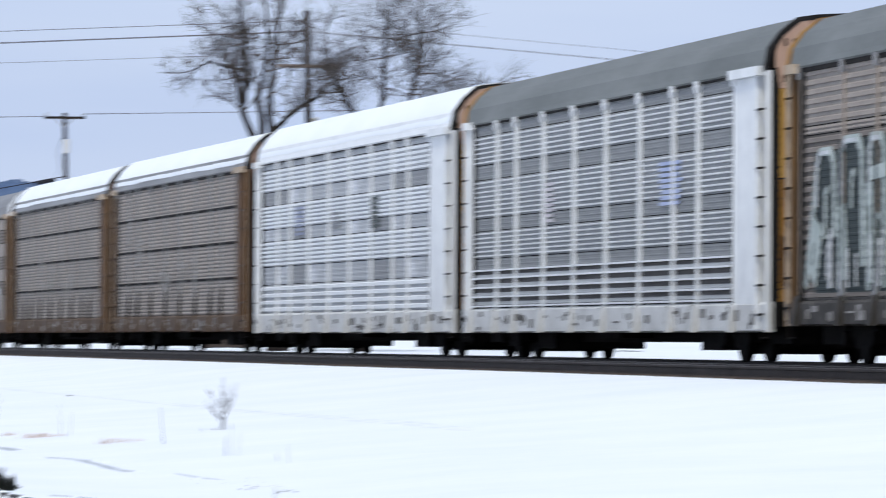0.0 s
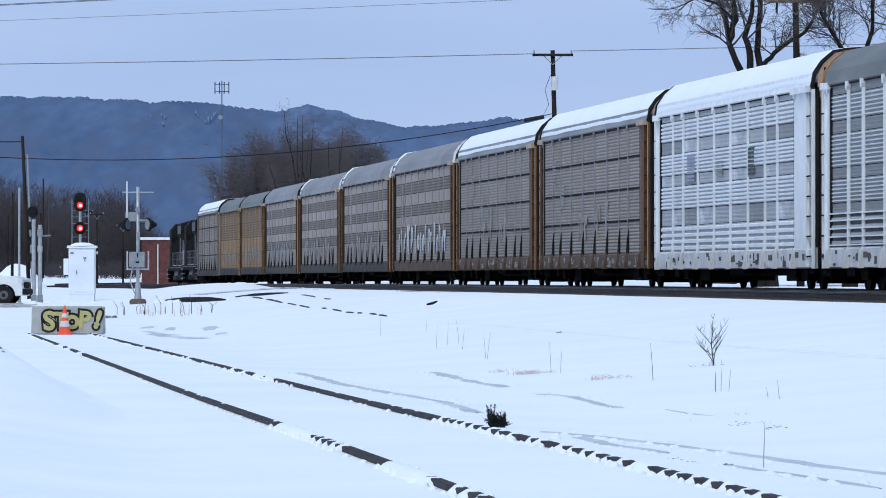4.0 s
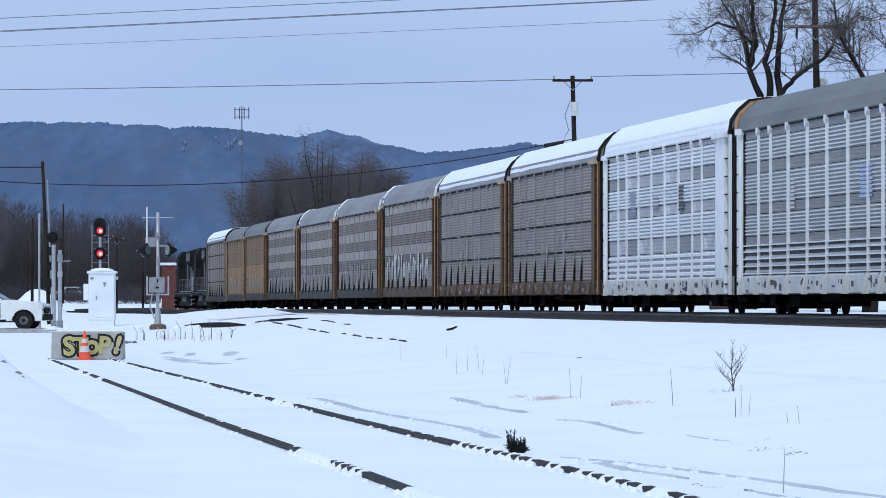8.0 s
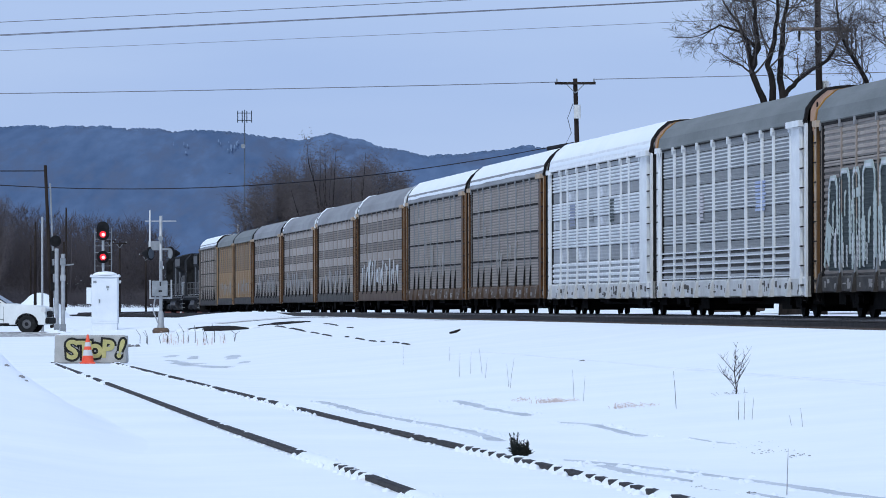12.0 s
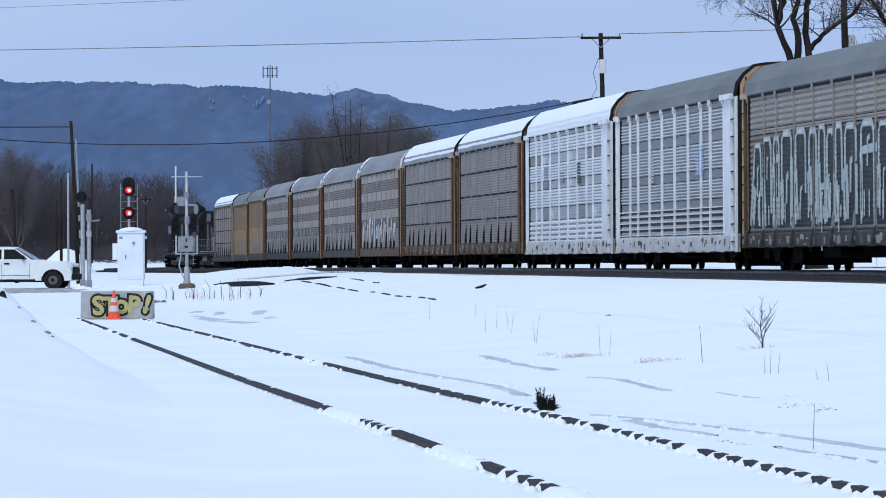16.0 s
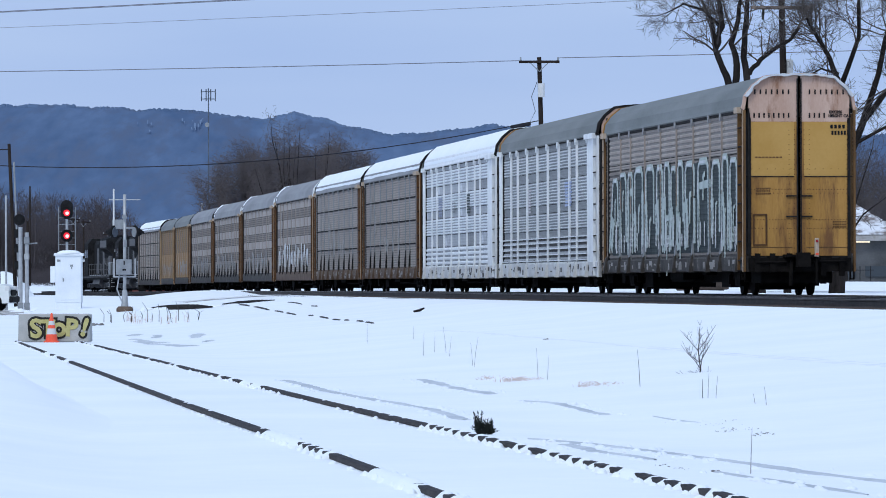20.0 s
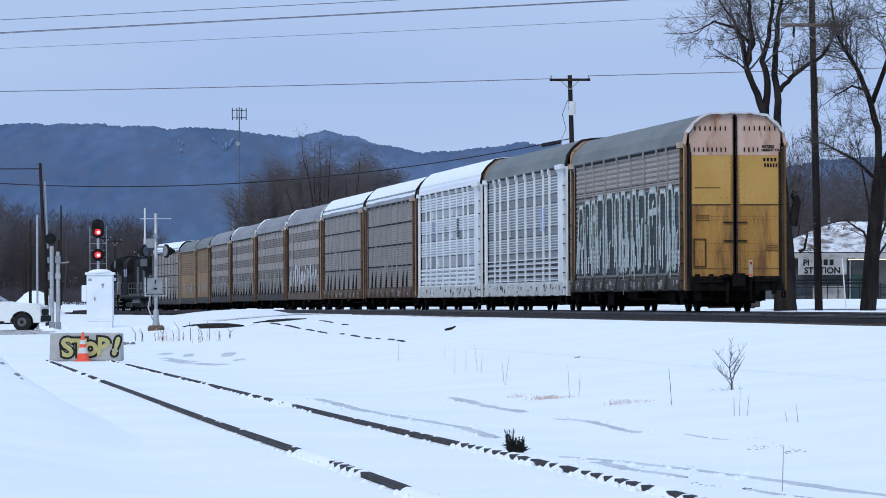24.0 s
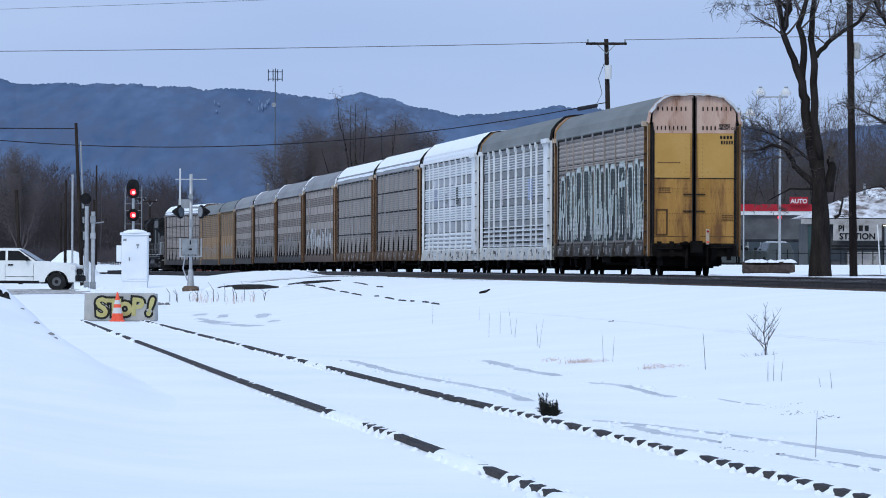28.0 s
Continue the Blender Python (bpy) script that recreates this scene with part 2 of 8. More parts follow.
PALE_WASH = material("washed_out_paint", (0.29, 0.275, 0.265), (0.40, 0.385, 0.375), 0.7, scale=1.5, fine=14, bump=0.05, spot=(0.24, 0.22, 0.20), spot_amount=0.45, spot_scale=2.5)
SPRAY_PALE = material("pale_spray_paint", (0.46, 0.48, 0.50), (0.64, 0.66, 0.68), 0.7, scale=2, fine=20, bump=0.05)
ORANGE = material("orange_rubber", (0.78, 0.085, 0.045), (0.92, 0.15, 0.08), 0.5, scale=5, fine=40, bump=0.05)
CAR_WHITE = material("white_car_paint", (0.66, 0.68, 0.66), (0.78, 0.79, 0.77), 0.3, scale=1, fine=10, bump=0, spec=0.5)
CABINET_WHITE = material("white_cabinet_paint", (0.70, 0.74, 0.78), (0.80, 0.83, 0.86), 0.5, scale=1.2, fine=15, bump=0.05)
RUBBER = material("tyre_rubber", (0.012, 0.012, 0.012), (0.03, 0.03, 0.03), 0.85, scale=5, fine=40, bump=0.1, spec=0.04)
ALUMINIUM = material("dull_aluminium", (0.36, 0.37, 0.38), (0.5, 0.51, 0.52), 0.5, 0.5, scale=4, fine=30, bump=0.05)
GREY_STEEL = material("grey_painted_steel", (0.20, 0.215, 0.23), (0.31, 0.325, 0.34), 0.6, 0.1, scale=3, fine=30, bump=0.05)
# dull steel whose blue puts distance haze into the antenna mast's colour
DULL_HAZE_STEEL = material("dull_haze_steel", (0.07, 0.085, 0.11), (0.12, 0.14, 0.17), 0.7, 0.1, scale=3, fine=30, bump=0.05)
CAR_DARK = material("dark_green_grey_car_paint", (0.035, 0.042, 0.042), (0.06, 0.07, 0.07), 0.35, scale=1, fine=10, bump=0, spec=0.4)
ROOF_SLUSH = material("patchy_roof_snow", (0.5, 0.5, 0.52), (0.8, 0.82, 0.86), 0.95, scale=0.7, fine=5, bump=0.5, bump_dist=0.05, spot=(0.16, 0.13, 0.12), spot_amount=0.5, spot_scale=1.1)
BLACK_PAINT = material("matt_black_paint", (0.010, 0.010, 0.011), (0.025, 0.025, 0.026), 0.7, scale=4, fine=30, bump=0.05, spec=0.04)
POLE_WOOD = material("weathered_pole_wood", (0.016, 0.012, 0.011), (0.04, 0.032, 0.028), 0.95, scale=3, fine=30, bump=0.4, stretch=(1, 1, 0.15), spec=0.04)
ARM_WOOD = material("grey_crossarm_wood", (0.18, 0.14, 0.12), (0.28, 0.23, 0.2), 0.95, scale=3, fine=30, bump=0.3)
BARK = material("dark_wet_bark", (0.01, 0.0085, 0.008), (0.036, 0.03, 0.027), 0.95, scale=3, fine=18, bump=0.7, bump_dist=0.05, stretch=(1, 1, 0.3), spec=0.04)
TWIG = material("bare_twigs", (0.05, 0.042, 0.039), (0.1, 0.087, 0.082), 0.95, scale=0.5, fine=6, bump=0, spec=0.04)
TWIG_BROWN = material("brown_bare_twigs", (0.086, 0.074, 0.076), (0.148, 0.129, 0.13), 0.95, scale=0.2, fine=3, bump=0, spec=0.04)
WOODS = material("far_bare_woods", (0.044, 0.038, 0.042), (0.1, 0.088, 0.093), 0.95, scale=0.06, fine=0.6, bump=0, spec=0.04)
# the hillside's blue base colours have distance haze mixed in
HAZED_HILL = material("hazed_hillside", (0.062, 0.104, 0.186), (0.145, 0.208, 0.325), 1.0, scale=0.011, fine=0.13, bump=0.35, bump_dist=4.0,
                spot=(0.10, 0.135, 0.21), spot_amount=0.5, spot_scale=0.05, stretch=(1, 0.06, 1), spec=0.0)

# snow of the far clearings, dulled and blued by haze in its colour
HAZED_HILL_SNOW = material("hazed_snowy_clearing", (0.14, 0.198, 0.3), (0.19, 0.256, 0.362), 1.0, scale=0.05, fine=0.3, bump=0, spec=0.0)
EVERGREEN = material("dark_evergreen", (0.012, 0.014, 0.013), (0.04, 0.042, 0.036), 0.9, scale=8, fine=40, bump=0, spec=0.04)
CLOD = material("frozen_earth", (0.1, 0.095, 0.092), (0.32, 0.31, 0.305), 0.95, scale=9, fine=30, bump=0.5, bump_dist=0.03, spec=0.04)
STRAW = material("dry_grass", (0.5, 0.4, 0.36), (0.68, 0.58, 0.54), 0.9, scale=8, fine=40, bump=0)
STALK = material("grey_dry_stalk", (0.30, 0.29, 0.30), (0.42, 0.40, 0.41), 0.9, scale=8, fine=40, bump=0)
WIRE = material("black_wire", (0.02, 0.02, 0.024), (0.035, 0.035, 0.04), 0.8, bump=0, spec=0.04)
THIN_WIRE = material("grey_wire", (0.14, 0.14, 0.17), (0.2, 0.2, 0.23), 0.8, bump=0)
BRICK_RED = material("red_brick", (0.095, 0.035, 0.031), (0.155, 0.064, 0.057), 0.9, scale=2, fine=10, bump=0.3)
SIGN_RED = material("red_fascia", (0.3, 0.012, 0.022), (0.38, 0.022, 0.034), 0.5, scale=2, fine=20, bump=0)
SIGN_WHITE = material("white_sign_face", (0.55, 0.55, 0.54), (0.66, 0.66, 0.65), 0.6, scale=2, fine=20, bump=0)
DARK_WALL = material("dark_shop_wall", (0.05, 0.05, 0.055), (0.10, 0.10, 0.105), 0.8, scale=1, fine=10, bump=0.1)
GREY_WALL = material("grey_shop_wall", (0.055, 0.057, 0.06), (0.105, 0.108, 0.112), 0.8, scale=1, fine=10, bump=0.1)
GREEN_SHEET = material("dark_green_sheet", (0.02, 0.045, 0.045), (0.045, 0.075, 0.075), 0.7, scale=1, fine=10, bump=0.1)
LAMP_RED = glow("red_signal_lens", (1.0, 0.02, 0.035), 1.6)
LAMP_RED_CORE = glow("hot_signal_lens", (1.0, 0.42, 0.40), 2.2)
LAMP_WARM = glow("lit_strip_light", (1.0, 0.85, 0.6), 1.5)
GLASS_DARK = glass("dark_glass")
GLASS_CAR = glass("car_glass", (0.006, 0.007, 0.008))

# ---- mesh building ----


class Mesh:
    """Collects corners and faces of one part."""

    def __init__(self):
        self.v, self.f, self.groove = [], [], None

    def add(self, verts, faces):
        o = len(self.v)
        self.v.extend(tuple(p) for p in verts)
        self.f.extend(tuple(i + o for i in q) for q in faces)
        return self

    def box(self, x, y, z, sx, sy, sz, taper=1.0, m=None):
        """A box centred at x, y with its foot at z."""
        hx, hy = sx / 2, sy / 2
        p = [(x - hx, y - hy, z), (x + hx, y - hy, z), (x + hx, y + hy, z), (x - hx, y + hy, z)]
        p += [(x + (a - x) * taper, y + (b - y) * taper, z + sz) for a, b, _ in p]
        if m:
            p = [m @ Vector(q) for q in p]
        return self.add(p, [(3, 2, 1, 0), (4, 5, 6, 7), (0, 1, 5, 4), (1, 2, 6, 5), (2, 3, 7, 6), (3, 0, 4, 7)])

    def chamfer_box(self, x, y, z, sx, sy, sz, c=0.02):
        """A box with its eight upright and level edges cut back by c."""
        self.loft([[(x + i * (sx / 2 - c * a), y + j * (sy / 2 - c * b)) for i, j, a, b in
                    ((-1, -1, 1, 0), (1, -1, 1, 0), (1, -1, 0, 1), (1, 1, 0, 1), (1, 1, 1, 0), (-1, 1, 1, 0), (-1, 1, 0, 1), (-1, -1, 0, 1))]
                   for _ in range(2)], [z + c, z + sz - c], cap=False)
        o = len(self.v) - 16
        low = [(x + (self.v[o + i][0] - x) * (1 - 2 * c / sx), y + (self.v[o + i][1] - y) * (1 - 2 * c / sy), z) for i in range(8)]
        high = [(q[0], q[1], z + sz) for q in low]
        k = len(self.v)
        self.v.extend(low + high)
        self.f.append(tuple(k + 7 - i for i in range(8)))
        self.f.append(tuple(k + 8 + i for i in range(8)))
        for i in range(8):
            j = (i + 1) % 8
            self.f.append((k + i, k + j, o + j, o + i))
            self.f.append((o + 8 + i, o + 8 + j, k + 8 + j, k + 8 + i))
        return self

    def loft(self, rings, heights, cap=True):
        """Rings of x, y at heights z, joined."""
        o, n = len(self.v), len(rings[0])
        for ring, z in zip(rings, heights):
            self.v.extend((a, b, z) for a, b in ring)
        for k in range(len(rings) - 1):
            for i in range(n):
                j = (i + 1) % n
                self.f.append((o + k * n + i, o + k * n + j, o + (k + 1) * n + j, o + (k + 1) * n + i))
        if cap:
            self.f.append(tuple(o + n - 1 - i for i in range(n)))
            self.f.append(tuple(o + (len(rings) - 1) * n + i for i in range(n)))
        return self

    def prism(self, profile, x0, x1, cap=True):
        """A profile of y, z drawn along x."""
        o, n = len(self.v), len(profile)
        self.v.extend((x0, a, b) for a, b in profile)
        self.v.extend((x1, a, b) for a, b in profile)
        for i in range(n):
            j = (i + 1) % n
            self.f.append((o + i, o + n + i, o + n + j, o + j))
        if cap:
            self.f.append(tuple(o + i for i in range(n)))
            self.f.append(tuple(o + 2 * n - 1 - i for i in range(n)))
        return self

    def tube(self, path, radii, n=6, cap=True):
        """A round rod along a path of points."""
        path = [Vector(p) for p in path]
        if not isinstance(radii, (list, tuple)):
            radii = [radii] * len(path)
        o = len(self.v)
        for k, p in enumerate(path):
            d = (path[min(k + 1, len(path) - 1)] - path[max(k - 1, 0)]).normalized()
            s = Vector((0, 0, 1)) if abs(d.z) < 0.9 else Vector((1, 0, 0))
            a = d.cross(s).normalized()
            b = a.cross(d).normalized()
            for i in range(n):
                w = 2 * math.pi * i / n
                self.v.append(tuple(p + (a * math.cos(w) + b * math.sin(w)) * radii[k]))
        for k in range(len(path) - 1):
            for i in range(n):
                j = (i + 1) % n
                self.f.append((o + k * n + i, o + (k + 1) * n + i, o + (k + 1) * n + j, o + k * n + j))
        if cap and n > 2:
            self.f.append(tuple(o + i for i in range(n)))
            self.f.append(tuple(o + (len(path) - 1) * n + n - 1 - i for i in range(n)))
        return self

    def disc(self, c, axis, r, depth, n=20, inner=None):
        """A flat cylinder at c along axis, its depth to both sides."""
        c, axis = Vector(c), Vector(axis).normalized()
        return self.tube([c - axis * depth / 2, c + axis * depth / 2], r, n)

    def data(self, name, mat, smooth=False):
        me = bpy.data.meshes.new(name)
        me.from_pydata(self.v, [], self.f)
        me.materials.append(mat)
        if smooth:
            me.polygons.foreach_set("use_smooth", [True] * len(me.polygons))
        me.update()
        return me


def part(name, mesh, mat, parent=None, label="", smooth=False, m=None):
    """Links a mesh as one object under a thing or a part."""
    ob = new(name, mesh.data(name, mat, smooth) if isinstance(mesh, Mesh) else mesh)
    ob.parent = parent
    if m is not None:
        ob.matrix_basis = m
    return tagged(ob, label)


def thing(name, label, category, m=None, group="", kind=""):
    """An Empty at the base of a thing made of parts."""
    ob = new(name)
    ob.empty_display_size = 0.2
    if m is not None:
        ob.matrix_basis = m
    return tagged(ob, label, category, group, kind)


def fuse(me, width=0.01):
    """Rounds the edges of a mesh a little."""
    bm = bmesh.new()
    bm.from_mesh(me)
    bmesh.ops.bevel(bm, geom=bm.edges[:], offset=width, segments=1, affect="EDGES")
    bm.to_mesh(me)
    bm.free()
    return me


def text_mesh(body, size, offset, depth):
    cu = bpy.data.curves.new("lettering", "FONT")
    cu.body, cu.size, cu.offset, cu.extrude, cu.align_x, cu.resolution_u = body, size, offset, depth, "CENTER", 3
    tmp = new("lettering_source", cu)
    me = bpy.data.meshes.new_from_object(tmp.evaluated_get(bpy.context.evaluated_depsgraph_get()))
    bpy.data.objects.remove(tmp)
    return me


def lettering(body, size, offset, depth, mat, parent, m, label=""):
    me = text_mesh(body, size, offset, depth)
    me.materials.clear()
    me.materials.append(mat)
    return part("lettering", me, mat, parent, label, m=m)


# ---- the line of the tracks, and the ground ----
U_STEP = 0.5
U_LINE = np.arange(-160.0, 620.0, U_STEP)
HEADING = np.interp(U_LINE, [-160, -70, 0, 60, 120, 170, 210, 250, 290, 330, 355, 366, 381, 400, 420, 620],
                    [0.087, 0.087, 0.1056, 0.0960, 0.0962, 0.0969, 0.0977, 0.0939, 0.0900, 0.1245, 0.185, 0.183, 0.095, 0.01, -0.035, -0.035])
LINE_X = np.concatenate([[0], np.cumsum(-np.sin(HEADING[:-1]) * U_STEP)])
LINE_Y = np.concatenate([[0], np.cumsum(np.cos(HEADING[:-1]) * U_STEP)])
LINE_X += 9.264 + 1.52 - np.interp(0, U_LINE, LINE_X)
LINE_Y += 141.45 - np.interp(0, U_LINE, LINE_Y)
RAIL_Z = 0.90


def rail_height(u):
    return RAIL_Z - 0.040 * (min(max(u, 0), 330) / 100) ** 2


def track_point(u, side=0.0):
    """The place on the line u metres along it, side metres to its right, and its heading."""
    h = float(np.interp(u, U_LINE, HEADING))
    return float(np.interp(u, U_LINE, LINE_X)) + side * math.cos(h), float(np.interp(u, U_LINE, LINE_Y)) + side * math.sin(h), h


SIDING_SLOPE = -0.0935


def siding_x(y):
    return -1.95 + SIDING_SLOPE * (y - 61)


def siding_rail(y):
    near = min(max((62 - y) / 26, 0.0), 1.0)
    return 0.14 - 0.0021 * min(y, 170) + 0.03 * near * near * (3 - 2 * near)


def across(x, y):
    """How far a place lies to the right of the siding, counted square to the tracks."""
    if y < 440:
        return (x - siding_x(y)) * 0.9955
    return (x - float(np.interp(y, LINE_Y, LINE_X))) * 0.97 + 20.2


def smooth_step(a, b, x):
    t = min(max((x - a) / (b - a), 0.0), 1.0)
    return t * t * (3 - 2 * t)


def ground_height(x, y):
    n = across(x, y)
    low = siding_rail(y) - 0.075 + 0.036 * (1 - smooth_step(1.2, 2.4, abs(n)))
    if y > 175:
        low += 0.22 * smooth_step(175, 225, y) * smooth_step(-9, -3, n)
    high = RAIL_Z - 0.175 - 0.040 * (min(max(y - 141, 0), 330) / 100) ** 2
    high += 0.22 * smooth_step(272, 296, y) * smooth_step(9, 12, n) * (1 - smooth_step(318, 340, y)) - 0.12 * smooth_step(325, 345, y)
    z = low + (high - low) * (0.42 * smooth_step(2.0, 8.5, n) + 0.58 * smooth_step(7, 14.6, n))
    z -= 0.32 * smooth_step(15.1, 15.5, n) * (1 - smooth_step(22.2, 23.5, n))
    z += 0.24 * smooth_step(219, 229, y) * (1 - smooth_step(232, 240, y)) * smooth_step(1.0, 3.0, n) * (1 - smooth_step(7, 10, n))
    z += 0.30 * smooth_step(278, 296, y) * smooth_step(24, 28, n) * (1 - smooth_step(340, 360, y))
    if n > 22:
        z += 0.10 * smooth_step(22, 30, n) - 0.2 * smooth_step(60, 160, n)
    far = smooth_step(262, 330, y) * smooth_step(-2, -9, n if y < 440 else n - 8)
    z += (0.18 - z) * far
    if y > 620:
        z += (1.35 - z) * smooth_step(620, 760, y)
    # a plough bank beside the viewer
    b = smooth_step(-1.5, -6.0, n - (y - 60) * 0.012) * smooth_step(75, 40, y) * smooth_step(8, 20, y)
    z += 0.55 * b
    if abs(x) < 1.6 and y < 12:
        z -= 0.15
    rough = 0.045 * noise.noise((x * 0.30, y * 0.07, 3.1)) + 0.009 * noise.noise((x * 1.1, y * 0.30, 9.0))
    on_bed = 1 - 0.75 * smooth_step(11, 14, n) * (1 - smooth_step(23, 26, n))
    return z + rough * on_bed * (0.25 + 0.75 * smooth_step(1.3, 3.0, abs(n)))


def snow_ground():
    ys = np.concatenate([np.arange(-30, 20, 2.5), np.arange(20, 150, 0.8), np.arange(150, 330, 2.0), np.arange(330, 620, 6.0),
                         np.arange(620, 1200, 40.0), np.arange(1200, 4700, 250.0)])
    mesh = Mesh()
    ns = np.concatenate([np.arange(-900, -120, 60), np.arange(-120, -20, 5), np.arange(-20, -6, 1.0), np.arange(-6, 17, 0.4),
                         np.arange(17, 30, 1.0), np.arange(30, 130, 5), np.arange(130, 960, 60)])
    cols = len(ns)
    verts, faces = [], []
    for y in ys:
        c = siding_x(y) if y < 440 else float(np.interp(y, LINE_Y, LINE_X)) - 20.2 if y < 600 else siding_x(440) - 40
        wide = 1 if y < 1200 else 4
        for n in ns:
            x = c + n * wide
            verts.append((x, y, ground_height(x, y)))
    for j in range(len(ys) - 1):
        for i in range(cols - 1):
            a = j * cols + i
            faces.append((a, a + 1, a + cols + 1, a + cols))
    mesh.add(verts, faces)
    ob = part("ground", mesh, SNOW, smooth=True)
    tagged(ob, "gently rolling ground under smooth fresh snow", "ground", kind="structure")


snow_ground()


# ---- tracks ----
RAIL_PROFILE = [(-0.07, 0), (0.07, 0), (0.07, 0.015), (0.012, 0.035), (0.012, 0.125), (0.036, 0.135), (0.036, 0.165), (0.028, 0.172),
                (-0.028, 0.172), (-0.036, 0.165), (-0.036, 0.135), (-0.012, 0.125), (-0.012, 0.035), (-0.07, 0.015)]


def sweep(mesh, profile, stations):
    """A profile (side, up) drawn through stations of x, y, z, heading."""
    o, n = len(mesh.v), len(profile)
    for x, y, z, h in stations:
        c, s = math.cos(h), math.sin(h)
        mesh.v.extend((x + a * c, y + a * s, z + b) for a, b in profile)
    for k in range(len(stations) - 1):
        for i in range(n):
            j = (i + 1) % n
            mesh.f.append((o + k * n + i, o + k * n + j, o + (k + 1) * n + j, o + (k + 1) * n + i))
    mesh.f.append(tuple(o + i for i in range(n)))
    mesh.f.append(tuple(o + (len(stations) - 1) * n + n - 1 - i for i in range(n)))
    return mesh


def main_track(side, label, u0=-150, u1=600):
    road = thing("railway_track", label, "railway track", group="main line tracks", kind="structure")
    us = [u0 + (u1 - u0) * k / 150 for k in range(151)]
    for off in (-0.752, 0.752):
        st = []
        for u in us:
            x, y, h = track_point(u, side + off)
            st.append((x, y, rail_height(u) - 0.172, h))
        part("rail", sweep(Mesh(), RAIL_PROFILE, st), RAIL_STEEL, road)
        part("rail_head", sweep(Mesh(), [(-0.03, 0.1715), (0.03, 0.1715), (0.026, 0.1745), (-0.026, 0.1745)], st), RAIL_TOP, road, "bright worn running surface")
    bed = Mesh()
    st = []
    for u in us:
        x, y, h = track_point(u, side)
        st.append((x, y, rail_height(u) - 0.42, h))
    sweep(bed, [(-2.3, -0.3), (2.3, -0.3), (1.8, 0.225), (-1.75, 0.225)], st)
    part("ballast_bed", bed, BALLAST, road, "dark crushed-stone ballast")
    tie = Mesh().chamfer_box(0, 0, 0, 2.6, 0.23, 0.18, 0.02).data("tie", TIE_WOOD)
    k = 0
    u = -70.0
    while u < 90:
        x, y, h = track_point(u, side)
        part("tie", tie, TIE_WOOD, road, m=pose(x, y, rail_height(u) - 0.345 + 0.006 * (k % 3), 0, 0, math.degrees(h)))
        k += 1
        u += 0.62
    return road


main_track(0.0, "straight main line track with dark ballast, train on it")
main_track(-4.3, "empty main line track with rusty rails above the snow")


SIDING_SNOW = {  # how the snow lies along each rail of the siding
    -0.752: ((14, 28, "buried"), (28, 30.9, "mixed"), (30.9, 34.6, "buried"), (34.6, 37.5, "teeth"), (37.5, 40.2, "capped"), (40.2, 44.3, "buried"), (44.3, 92, "teeth"), (92, 134, "dashes")),
    0.752: ((14, 33, "capped"), (33, 34.4, "buried"), (34.4, 41.5, "mixed"), (41.5, 46.2, "capped"), (46.2, 63, "teeth"), (63, 134, "dashes"))}


def drift(mesh, side, ya, yb):
    """A smooth tongue of snow over a stretch of rail, thin at both ends."""
    k = max(4, int((yb - ya) / 0.22))
    st = []
    for i in range(k + 1):
        y = ya + (yb - ya) * i / k
        end = min(i, k - i)
        low = 0.10 if end == 0 else 0.03 if end == 1 else 0.004
        st.append((siding_x(y) + side + 0.02 * noise.noise((y * 1.3, 2.0, side)), y, siding_rail(y) - low + 0.016 * noise.noise((y * 2.2, side, 0)), 0.0935))
    sweep(mesh, [(-0.22, -0.16), (0.22, -0.16), (0.11, -0.05), (0.055, 0.0), (0.03, 0.012), (-0.03, 0.012), (-0.055, 0.0), (-0.11, -0.05)], st)


